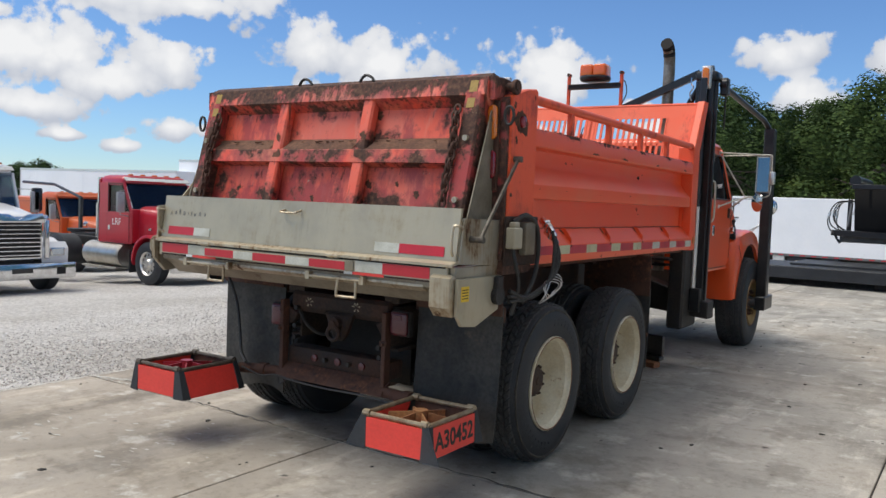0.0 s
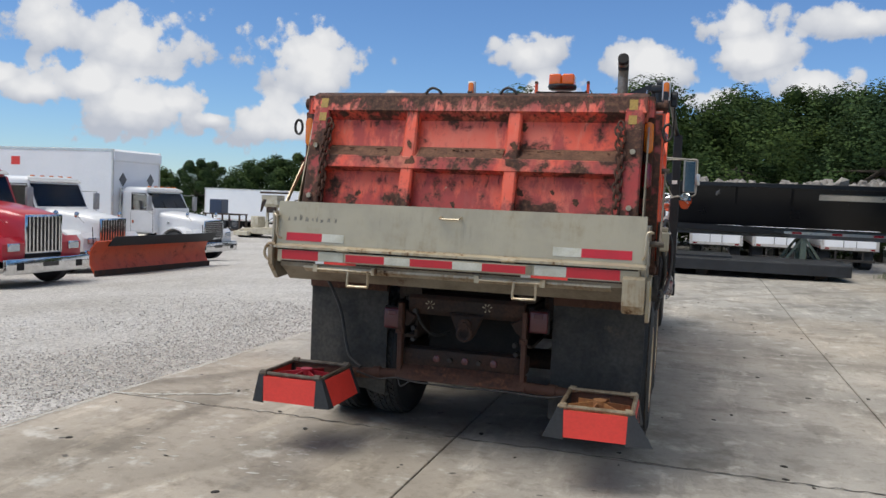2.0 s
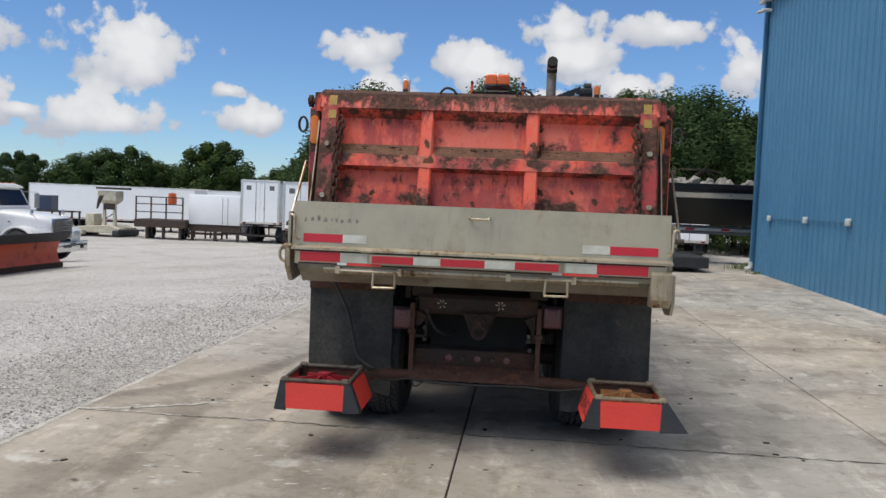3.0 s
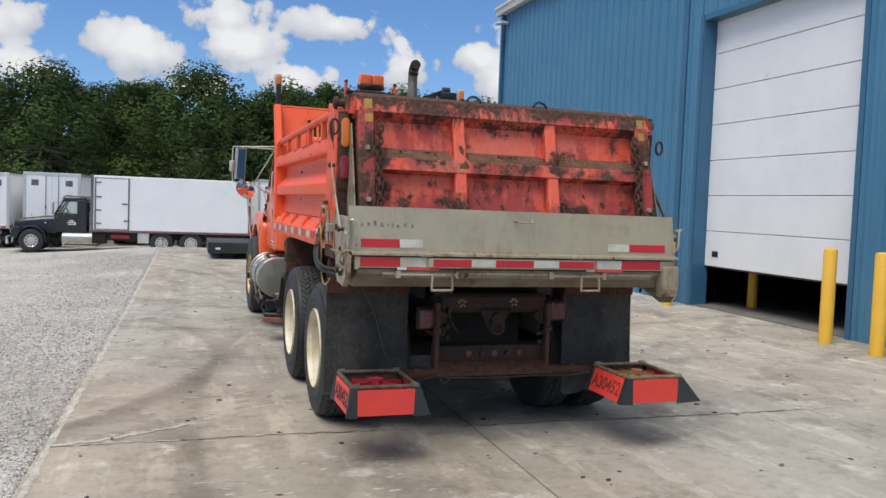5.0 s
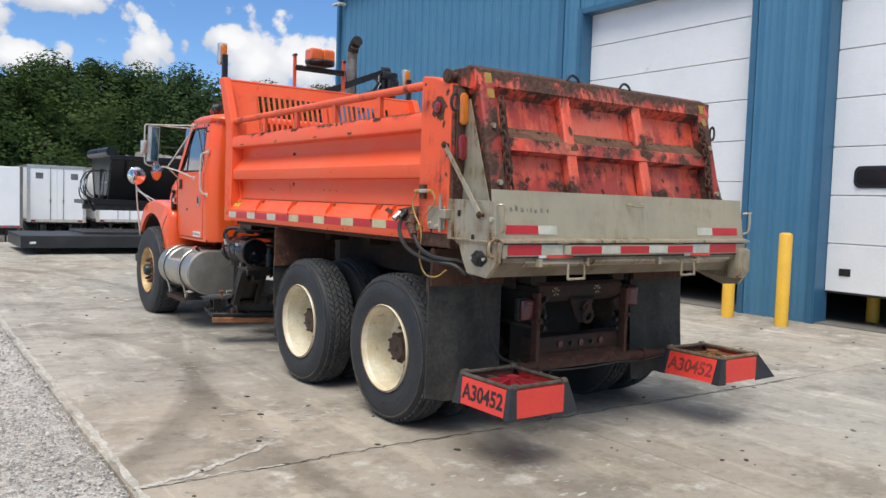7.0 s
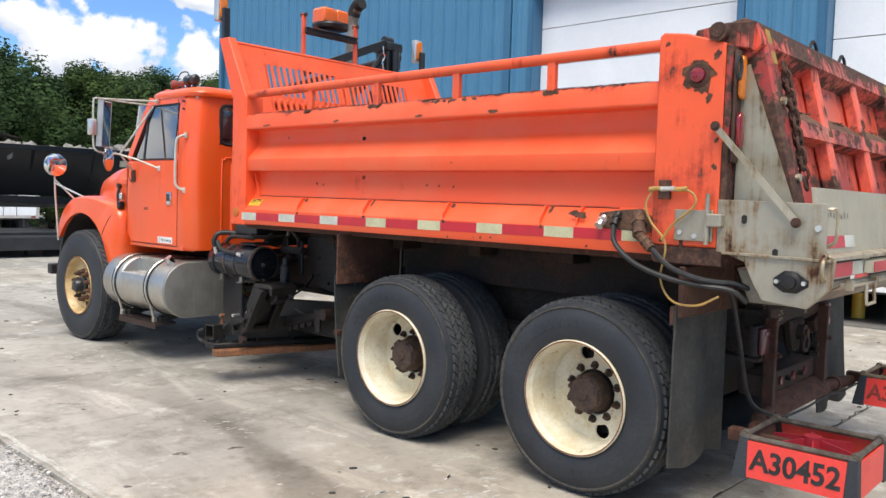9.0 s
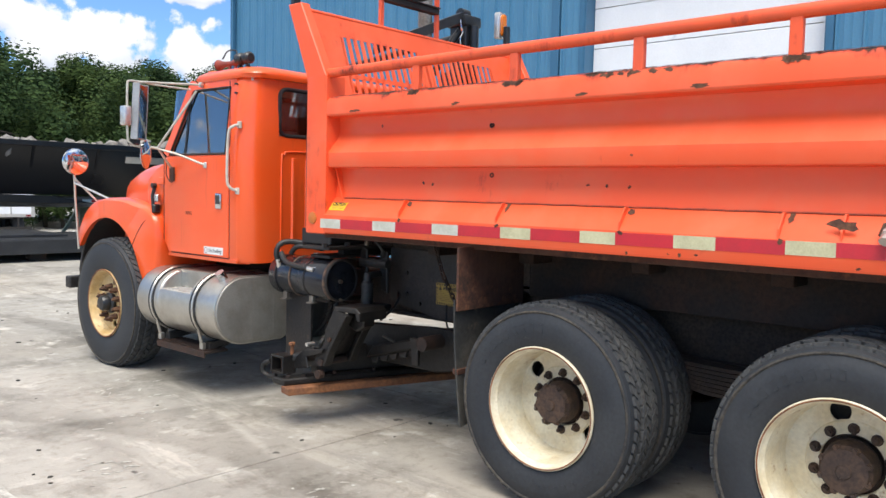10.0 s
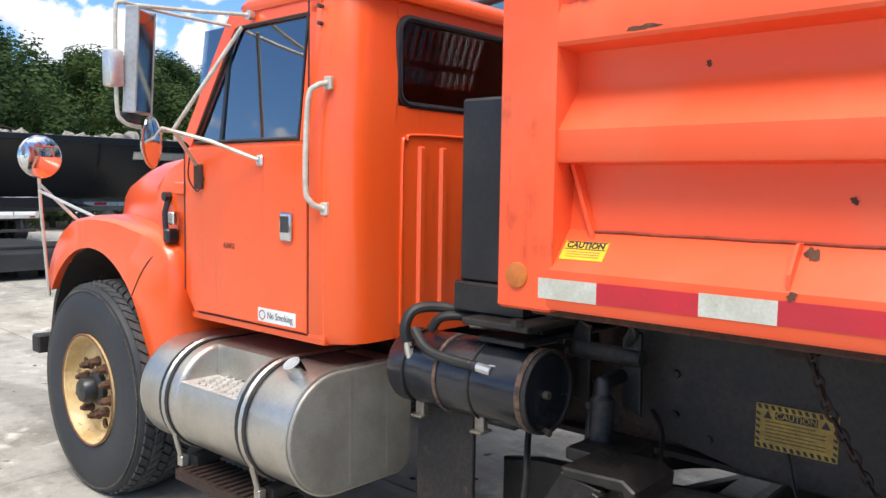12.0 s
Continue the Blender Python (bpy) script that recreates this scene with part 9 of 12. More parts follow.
P("hydraulic_tank", M_BLACK, T, lambda bm: box(bm, -0.36, 0.45, 4.55, 4.82, 1.13, 1.85, 0.02, 2), "black hydraulic tank")

# underbody scraper
sc = P("underbody_scraper", M_BLADE, T, lambda bm: (prism(bm, [(-1.24, 4.40), (-1.22, 4.50), (1.12, 3.62), (1.10, 3.52)], "z", 0.225, 0.275, 0.006)), "rusty underbody scraper blade on black arms")
P("mould_board", M_GREASE, sc, lambda bm: prism(bm, [(-1.22, 4.47), (-1.22, 4.60), (1.12, 3.72), (1.12, 3.60)], "z", 0.272, 0.318, 0.01), "worn black backing board")
P("mould_board", M_GREASE, sc, lambda bm: prism(bm, [(-0.96, 4.46), (-0.96, 4.52), (1.12, 3.72), (1.12, 3.66)], "z", 0.318, 0.50, 0.01))
for x in (-1.17, -1.07, -0.97, -0.87, -0.6, -0.3):
    P("board_bolt", M_DARKRUST, sc, lambda bm, x=x: cyl(bm, (x, 4.515 - (x + 1.22) * 0.376, 0.315), (x, 4.515 - (x + 1.22) * 0.376, 0.334), 0.015, 6))
P("pivot_bracket", M_GREASE, sc, lambda bm: (prism(bm, [(4.165, 0.815), (3.965, 0.825), (3.925, 0.80), (3.93, 0.745), (3.955, 0.745), (3.965, 0.79), (4.15, 0.785)], "x", -1.075, -0.835, 0.006),
    prism(bm, [(4.12, 0.79), (3.96, 0.79), (3.97, 0.70), (4.04, 0.66), (4.13, 0.70)], "x", -1.0, -0.90, 0.008)), "worn black pivot saddle")
for x in (-1.063, -0.847):
    P("swing_arm", M_GREASE, sc, lambda bm, x=x: prism(bm, [(4.165, 0.80), (4.03, 0.775), (4.19, 0.53), (4.235, 0.43), (4.375, 0.395), (4.345, 0.46), (4.25, 0.585), (4.25, 0.655)], "x", x - 0.009, x + 0.009, 0.004))
    P("arm_flange", M_GREASE, sc, lambda bm, x=x: prism(bm, [(4.045, 0.775), (4.025, 0.768), (4.18, 0.525), (4.225, 0.425), (4.245, 0.43), (4.20, 0.535)], "x", x - 0.032, x + 0.032, 0.003))
    P("rivet", M_DARKRUST, sc, lambda bm, x=x: cyl(bm, (x - 0.02, 4.20, 0.60), (x + 0.02, 4.20, 0.60), 0.014, 8))
P("arm_web", M_GREASE, sc, lambda bm: prism(bm, [(4.13, 0.76), (4.11, 0.75), (4.25, 0.50), (4.33, 0.43), (4.345, 0.44)], "x", -1.054, -0.856, 0.003))
P("end_cheek", M_GREASE, sc, lambda bm: prism(bm, [(4.60, 0.345), (4.585, 0.385), (4.43, 0.505), (4.235, 0.535), (4.25, 0.505), (4.40, 0.46), (4.38, 0.395)], "x", -1.10, -1.085, 0.004))
P("end_cheek", M_GREASE, sc, lambda bm: prism(bm, [(4.59, 0.345), (4.585, 0.385), (4.43, 0.485), (4.30, 0.50), (4.38, 0.395)], "x", -0.955, -0.94, 0.004))
P("end_box", M_GREASE, sc, lambda bm: (box(bm, -1.19, -1.08, 4.645, 4.66, 0.335, 0.455, 0.003), box(bm, -1.19, -1.08, 4.525, 4.54, 0.335, 0.455, 0.003), box(bm, -1.19, -1.08, 4.54, 4.645, 0.44, 0.455, 0.003), box(bm, -1.19, -1.08, 4.54, 4.645, 0.335, 0.35, 0.003)), "open square socket")
P("socket_rust", M_FITTING, sc, lambda bm: box(bm, -1.115, -1.10, 4.54, 4.645, 0.35, 0.44), "rusty socket face")
P("hook", M_GREASE, sc, lambda bm: tube(bm, rounded([(-1.19, 4.66, 0.41), (-1.215, 4.70, 0.385), (-1.215, 4.70, 0.335), (-1.20, 4.66, 0.31), (-1.19, 4.60, 0.315)]), 0.016, 8), "bent tow hook")
P("angle_ram", M_GREASE, sc, lambda bm: (cyl(bm, (-1.10, 4.59, 0.415), (-1.00, 4.42, 0.465), 0.044, 16), cyl(bm, (-1.00, 4.42, 0.465), (-0.93, 4.30, 0.50), 0.026, 10)), "short hydraulic ram")
P("grease_cap", M_BLADE, sc, lambda bm: (cyl(bm, (-1.10, 4.545, 0.44), (-1.10, 4.545, 0.515), 0.012, 8), box(bm, -1.125, -1.085, 4.525, 4.555, 0.515, 0.54, 0.006)), "rust-orange cap")
P("pin", M_ALU, sc, lambda bm: cyl(bm, (-1.11, 4.385, 0.545), (-1.05, 4.385, 0.545), 0.013, 10))
P("pin", M_DARKRUST, sc, lambda bm: (cyl(bm, (-1.085, 4.28, 0.44), (-0.82, 4.28, 0.44), 0.024, 10), cyl(bm, (-1.09, 4.30, 0.36), (-1.05, 4.30, 0.36), 0.03, 8)))
P("lift_ram", M_OLDRAM, sc, lambda bm: (lathe(bm, [(0.79, 0.0005), (0.79, 0.040), (0.93, 0.040), (0.945, 0.026), (0.985, 0.026), (1.0, 0.018), (1.003, 0.0005)], (-0.705, 4.25, 0), "z", 18)), "upright hydraulic ram with a rounded head")
P("ram_rod", M_OLDRAM, sc, lambda bm: (cyl(bm, (-0.705, 4.305, 0.72), (-0.69, 4.295, 0.90), 0.014, 8), cyl(bm, (-0.72, 4.295, 0.90), (-0.66, 4.295, 0.90), 0.012, 8)))
P("ram_seat", M_GREASE, sc, lambda bm: box(bm, -0.86, -0.62, 4.10, 4.29, 0.755, 0.795, 0.006))
P("ram_pivot", M_GREASE, sc, lambda bm: cyl(bm, (-0.705, 4.25, 0.98), (-0.58, 4.24, 0.99), 0.024, 10))
for y in (4.205, 4.40):
    P("hanger_plate", M_GREASE, sc, lambda bm, y=y: prism(bm, [(y - 0.035, 0.86), (y + 0.03, 0.88), (y + 0.04, 1.12), (y + 0.015, 1.16), (y - 0.03, 1.14)], "x", -0.60, -0.575, 0.005))
P("cross_tube", M_CHASSIS, sc, lambda bm: cyl(bm, (-0.588, 4.17, 1.055), (-0.588, 4.44, 1.055), 0.032, 12))
P("link_bolt", M_ALU, sc, lambda bm: cyl(bm, (-0.575, 4.47, 1.04), (-0.54, 4.47, 1.025), 0.016, 8))
P("link_rod", M_EXHAUST, sc, lambda bm: cyl(bm, (-0.556, 4.465, 1.035), (-0.54, 4.42, 1.24), 0.017, 10), "grey inclined rod")
P("pipe", M_EXHAUST, sc, lambda bm: (tube(bm, rounded([(-0.66, 4.86, 1.085), (-0.60, 4.66, 1.085), (-0.56, 4.50, 1.065)]), 0.009, 7)))
P("draw_beam", M_GREASE, sc, lambda bm: (prism(bm, [(4.20, 0.44), (3.74, 0.565), (3.70, 0.64), (4.14, 0.53)], "x", -0.76, -0.66, 0.01)))
for k in range(5):
    P("lug", M_GREASE, sc, lambda bm, k=k: prism(bm, [(4.12 - 0.085 * k, 0.455 + 0.023 * k), (4.05 - 0.085 * k, 0.475 + 0.023 * k), (4.06 - 0.085 * k, 0.435 + 0.023 * k), (4.10 - 0.085 * k, 0.425 + 0.023 * k)], "x", -0.79, -0.765, 0.004))
P("beam_pin", M_DARKRUST, sc, lambda bm: cyl(bm, (-0.80, 3.66, 0.61), (-0.60, 3.66, 0.61), 0.045, 14), "rusty pivot pin")
P("beam_tab", M_GREASE, sc, lambda bm: prism(bm, [(3.76, 0.64), (3.69, 0.64), (3.69, 0.47), (3.74, 0.47)], "x", -0.80, -0.775, 0.004))
P("hose", M_HOSE, sc, lambda bm: tube(bm, rounded([(-0.60, 4.22, 1.10), (-0.64, 4.18, 1.16), (-0.66, 4.26, 1.24), (-0.60, 4.36, 1.26)]), 0.012, 7))
P("hose", M_HOSE, sc, lambda bm: tube(bm, rounded([(-0.80, 4.0, 0.62), (-0.70, 3.90, 0.55), (-0.62, 3.74, 0.56), (-0.54, 3.5, 0.68)]), 0.009, 7))
P("hose", M_HOSE, sc, lambda bm: tube(bm, rounded([(-0.80, 4.02, 0.72), (-0.66, 4.06, 0.77), (-0.54, 4.12, 0.82), (-0.46, 4.2, 0.86)]), 0.009, 7))
P("hose", M_HOSE, sc, lambda bm: tube(bm, rounded([(-0.98, 4.40, 0.50), (-0.98, 4.38, 0.56), (-0.86, 4.44, 0.62), (-0.74, 4.52, 0.74), (-0.66, 4.56, 0.9)]), 0.012, 7))
P("wire", M_HOSE, sc, lambda bm: tube(bm, rounded([(-0.50, 3.72, 0.82), (-0.56, 3.66, 0.70), (-0.62, 3.54, 0.66), (-0.60, 3.44, 0.72)]), 0.006, 6))
P("circle_beam", M_GREASE, sc, lambda bm: prism(bm, [(4.72, 0.40), (4.72, 0.60), (4.55, 0.635), (4.07, 0.665), (3.72, 0.69), (3.20, 0.70), (3.20, 0.50), (3.70, 0.40)], "x", -0.625, -0.585, 0.01), "greasy black circle beam")
P("turntable", M_GREASE, sc, lambda bm: (lathe(bm, [(0.42, 0.55), (0.48, 0.55), (0.48, 0.40), (0.42, 0.40)], (0, 4.05, 0), "z", 28), box(bm, -0.5, 0.5, 3.95, 4.1, 0.44, 0.50, 0.02)))
P("chain", M_DARKRUST, T, lambda bm: chain(bm, [(-0.76, 3.62, 1.27), (-0.74, 3.55, 1.05), (-0.72, 3.42, 0.82), (-0.72, 3.26, 0.60), (-0.75, 3.10, 0.52)], 0.042, 0.005), "rusty safety chain")
# caution plates
cp = P("caution_plate", M_OLDYELLOW, T, lambda bm: box(bm, -0.480, -0.476, 3.585, 3.83, 0.815, 0.957), "weathered yellow caution plate with striped edge")
def plate_edge(bm):
    for i in range(12):
        y = 3.588 + i * 0.0202
        for z in (0.818, 0.941):
            prism(bm, [(y, z), (y + 0.010, z), (y + 0.016, z + 0.013), (y + 0.006, z + 0.013)], "x", -0.4812, -0.4798)
    for i in range(5):
        z = 0.835 + i * 0.0205
        for y in (3.587, 3.816):
            prism(bm, [(y, z), (y + 0.012, z + 0.006), (y + 0.012, z + 0.014), (y, z + 0.008)], "x", -0.4812, -0.4798)
P("striped_edge", M_INK, cp, plate_edge)
P("title_band", M_INK, cp, lambda bm: box(bm, -0.4812, -0.4798, 3.645, 3.77, 0.913, 0.936))
lettering("title", "CAUTION", 0.027, Matrix.Translation((-0.4814, 3.7075, 0.9245)) @ pose(0, 0, 0, 90, 0, -90), M_OLDYELLOW, cp, "", 0.0004)
for y in (3.622, 3.793):
    P("warning_sign", M_INK, cp, lambda bm, y=y: prism(bm, [(y - 0.013, 0.912), (y + 0.013, 0.912), (y, 0.936)], "x", -0.4812, -0.4798))
P("small_print", M_INK, cp, lambda bm: [box(bm, -0.4808, -0.4798, 3.62 + (0.03 if i % 3 == 2 else 0), 3.80, 0.843 + i * 0.0115, 0.8452 + i * 0.0115) for i in range(6)])
# small decal on the sloping skirt
def on_skirt(d, lift=0.0):
    """A point of the sloping skirt, d metres down from its top edge."""
    return (-1.088 - 0.6377 * d - lift * 0.7703, 1.496 - 0.7703 * d + lift * 0.6377)
def skirt_patch(bm, d0, d1, y0, y1, lift):
    prism(bm, [on_skirt(d0), on_skirt(d1), on_skirt(d1, lift), on_skirt(d0, lift)], "y", y0, y1)
dec = P("caution_decal", M_YELLOW, T, lambda bm: skirt_patch(bm, 0.030, 0.092, 4.005, 4.140, 0.002), "bright yellow caution decal")
dx, dz = on_skirt(0.044, 0.0024)
lettering("title", "CAUTION", 0.026, Matrix.Translation((dx, 4.073, dz)) @ pose(0, 0, 0, 0, 0, -90) @ pose(0, 0, 0, 50.4, 0, 0), M_INK, dec, "", 0.0003, 1.0, 0.0012)
P("small_print", M_OLDYELLOW, dec, lambda bm: [skirt_patch(bm, d, d + 0.003, 4.02, 4.125, 0.0026) for d in (0.064, 0.072, 0.080)])
P("decal_edge", M_INK, dec, lambda bm: (skirt_patch(bm, 0.031, 0.034, 4.008, 4.137, 0.0026), skirt_patch(bm, 0.055, 0.0575, 4.008, 4.137, 0.0026)))

# ---- rust blotches and runs on the truck's paint ----
def blotch(bm, c, across, along, r_a, r_b, rng):
    """An irregular flake of rust lying on a surface."""
    c, across, along = Vector(c), Vector(across), Vector(along)
    k = 14
    ring = []
    ph = rng.uniform(0, 6)
    for i in range(k):
        a = 2 * math.pi * i / k
        q = 1 + 0.28 * math.sin(2 * a + ph) + 0.2 * math.sin(5 * a + ph * 2) + rng.uniform(-0.12, 0.12)
        ring.append(bm.verts.new(c + across * math.cos(a) * r_a * q + along * math.sin(a) * r_b * q))
    bm.faces.new(ring)


M_FLAKE = plain("rust_flake", (0.070, 0.030, 0.018), 0.85, 0.0, (0.16, 0.07, 0.035), 18, 0.25, 60, 0.5)


def body_wear():
    rng = random.Random(42)
    for s in (-1, 1):
        def chips(bm, s=s):
            for i in range(12):
                y, z = rng.uniform(0.85, 4.1), rng.choice((1.74, 1.74, 1.30, 1.30, 1.94, 1.60))
                x = {1.74: 1.1555, 1.30: 1.1715, 1.94: 1.0565, 1.60: 1.0715}[z]
                r = rng.uniform(0.003, 0.009)
                blotch(bm, (s * x, y, z + rng.uniform(-0.012, 0.012)), (0, 1, 0), (0, 0, 1), r * 1.3, r, rng)
            for y in (3.52, 2.83, 2.13, 1.43):
                blotch(bm, (s * 1.1735, y - 0.01, 1.387), (0, 1, 0), (0, 0, 1), 0.012, 0.010, rng)
                blotch(bm, (s * 1.104, y - 0.028, 1.480), (0, 1, 0), (s * -0.64, 0, 0.77), 0.014, 0.022, rng)
        def crust(bm, s=s):
            for y0, y1, n in ((1.30, 2.30, 46), (2.30, 3.40, 20), (3.40, 4.12, 9), (0.78, 1.30, 14)):
                for i in range(n):
                    y = rng.uniform(y0, y1)
                    r = rng.uniform(0.008, 0.026)
                    blotch(bm, (s * 1.114, y, 2.1225), (0, 1, 0), (s * -0.976, 0, 0.22), r * 1.6, rng.uniform(0.016, 0.034), rng)
            for y, w in ((1.41, 0.07), (2.08, 0.16), (2.76, 0.05), (3.43, 0.03)):
                for i in range(7):
                    q = y + rng.uniform(-w, w)
                    blotch(bm, (s * 1.1585, q, 2.098), (0, 1, 0), (s * -0.46, 0, 0.88), rng.uniform(0.012, 0.032), rng.uniform(0.010, 0.018), rng)
            for y in (1.78, 3.12, 3.9, 2.35):
                blotch(bm, (s * 1.1662, y, 2.018), (0, 1, 0), (0, 0, 1), rng.uniform(0.025, 0.06), 0.008, rng)
        tagged(P("ledge_crust", M_FLAKE, dump, crust, "", 0), "dark rust crust along the top ledge", kind="stuff")
        tagged(P("paint_chips", M_FLAKE, dump, chips, "", 0), "rusty chips in the paint", kind="stuff")
        def post_rust(bm, s=s):
            for k in range(5):
                blotch(bm, (s * (1.2158 + 0.0004 * k), 0.555 + rng.uniform(-0.012, 0.012), 2.11 + rng.uniform(-0.016, 0.010)), (0, 1, 0), (0, 0, 1), rng.uniform(0.052, 0.066), rng.uniform(0.056, 0.072), rng)
            for y, z, r in ((0.50, 2.01, 0.016), (0.47, 2.20, 0.016), (0.46, 1.70, 0.012), (0.455, 1.82, 0.010), (0.70, 1.36, 0.010), (0.60, 1.345, 0.014), (0.71, 2.27, 0.010)):
                blotch(bm, (s * 1.2165, y, z), (0, 1, 0), (0, 0, 1), r, r * 1.2, rng)
        tagged(P("post_rust", M_FLAKE, dump, post_rust, "", 0), "rust round the post lamp", kind="stuff")
    def fitting_rust(bm):
        for y, z, a, b in ((1.20, 1.462, 0.045, 0.022),):
            blotch(bm, (-1.1585, y, z), (0, 1, 0), (0.15, 0, 1), a, b, rng)
    tagged(P("fitting_rust", M_FLAKE, dump, fitting_rust, "", 0), "rust round the couplers", kind="stuff")


body_wear()


def gate_wear():
    rng = random.Random(9)
    def up(z):
        return Vector((0, 0.245, 1)).normalized()
    def blots(bm):
        for i in range(9):
            x = rng.uniform(-0.95, 0.95)
            z = rng.choice((rng.uniform(1.55, 1.78), rng.uniform(1.55, 1.72), rng.uniform(2.02, 2.2)))
            r = rng.uniform(0.010, 0.030)
            blotch(bm, (x, gy(z) + 0.0535, z), (1, 0, 0), up(z), r, r * rng.uniform(0.7, 1.5), rng)
        for x0 in (-0.39, 0.30):
            for z in (1.56, 1.90, 2.02):
                blotch(bm, (x0 + rng.uniform(-0.02, 0.02), gy(z) - 0.030, z), (1, 0, 0), up(z), rng.uniform(0.012, 0.03), rng.uniform(0.02, 0.05), rng)
    tagged(P("rust_blotch", M_FLAKE, gate, blots, "", 0), "dark rust blotches and runs", kind="stuff")


gate_wear()

# ---- vehicles of the yard ----
def paint(name, col, rough=0.3, coat=0.4):
    return plain(name, col, rough, 0.0, tuple(c * 0.9 for c in col), 1.2, 0.03, 60, 0.03, tuple(c * 0.6 + 0.02 for c in col), 0.02, coat)


M_NAVY = paint("navy_paint", (0.012, 0.028, 0.075))
M_REDPAINT = paint("red_truck_paint", (0.46, 0.014, 0.030))
M_WHITEPAINT = paint("white_truck_paint", (0.76, 0.77, 0.78))
M_VAN = plain("white_trailer_skin", (0.88, 0.89, 0.90), 0.40, 0.0, (0.84, 0.855, 0.87), 0.8, 0.04, 50, 0.05, (0.48, 0.47, 0.45), 0.03)
M_BLACKPAINT = paint("black_truck_paint", (0.010, 0.011, 0.013))
M_OLDORANGE = paint("old_orange_paint", (0.62, 0.11, 0.02), 0.4, 0.2)
M_PLOUGH = rusted("plough_orange", (0.52, 0.075, 0.025), 0.62, 0.72, 0.4, 0.5)
M_CREAM = plain("chipped_cream_paint", (0.62, 0.58, 0.46), 0.55, 0.0, (0.48, 0.42, 0.30), 4, 0.1, 50, 0.2, (0.16, 0.10, 0.06), 0.14)
M_RACK = plain("dark_rusty_rack", (0.05, 0.042, 0.038), 0.75, 0.0, (0.09, 0.05, 0.03), 4, 0.2, 50, 0.3)
M_GREYFRAME = plain("grey_trailer_frame", (0.20, 0.20, 0.20), 0.55, 0.2, (0.13, 0.13, 0.13), 3, 0.15, 50, 0.2)
M_BLACKTUB = plain("black_trailer_tub", (0.006, 0.006, 0.008), 0.30, 0.0, (0.010, 0.010, 0.011), 1.5, 0.1, 50, 0.1, (0.05, 0.045, 0.04), 0.03)
M_RUBBLE = plain("broken_concrete_load", (0.38, 0.35, 0.31), 0.9, 0.0, (0.22, 0.20, 0.18), 4, 0.2, 40, 0.4)
M_PALEGREEN = plain("faded_green_steel", (0.22, 0.27, 0.21), 0.6, 0.0, (0.15, 0.18, 0.14), 4, 0.15, 40, 0.2)
M_DECK = plain("black_steel_deck", (0.030, 0.032, 0.036), 0.42, 0.2, (0.050, 0.052, 0.056), 1.2, 0.15, 40, 0.15, (0.12, 0.12, 0.12), 0.05)


def wheel_at(parent, x, y, z, r, w, rim_mat, name="wheel"):
    """A wheel whose axle runs along x, with its tyre and rim as parts."""
    s = 1 if x >= 0 else -1
    t = P(name, M_TYRE, parent, lambda bm: lathe(bm, [(s * (-w / 2), r * 0.55), (s * (-w / 2), r * 0.86), (s * (-w / 2 + 0.04), r), (s * (w / 2 - 0.04), r), (s * (w / 2), r * 0.86), (s * (w / 2 + 0.008), r * 0.7), (s * (w / 2), r * 0.55)], (x, y, z), "x", 32))
    P("rim", rim_mat, t, lambda bm: (lathe(bm, [(s * (w / 2), r * 0.565), (s * (w / 2 - 0.012), r * 0.53), (s * (w / 2 - 0.04), r * 0.495), (s * (w / 2 - 0.055), r * 0.495), (s * (w / 2 - 0.14), r * 0.50), (s * (w / 2 - 0.14), r * 0.56)], (x, y, z), "x", 28), disc_holes(bm, (x, y, z), s, w / 2 - 0.045, w / 2 - 0.058, r * 0.16, r * 0.497, 10, r * 0.062, r * 0.405, 18, 1)), "bright metal wheel with round hand holes")
    P("hub", rim_mat, t, lambda bm: (lathe(bm, [(s * (w / 2 - 0.046), r * 0.24), (s * (w / 2 - 0.03), r * 0.20), (s * (w / 2 + 0.01), r * 0.16), (s * (w / 2 + 0.012), 0.0005), (s * (w / 2 - 0.06), 0.0005)], (x, y, z), "x", 20), lug_nuts(bm, (x, y, z), s, w / 2 - 0.046, r * 0.275, 10, 0.015, 0.03)))
    P("brake_drum", M_SOOT_SHADE, t, lambda bm: lathe(bm, [(s * (w / 2 - 0.11), r * 0.48), (s * (w / 2 - 0.11), 0.0005), (s * (w / 2 - 0.13), 0.0005), (s * (w / 2 - 0.13), r * 0.48)], (x, y, z), "x", 20))
    return t


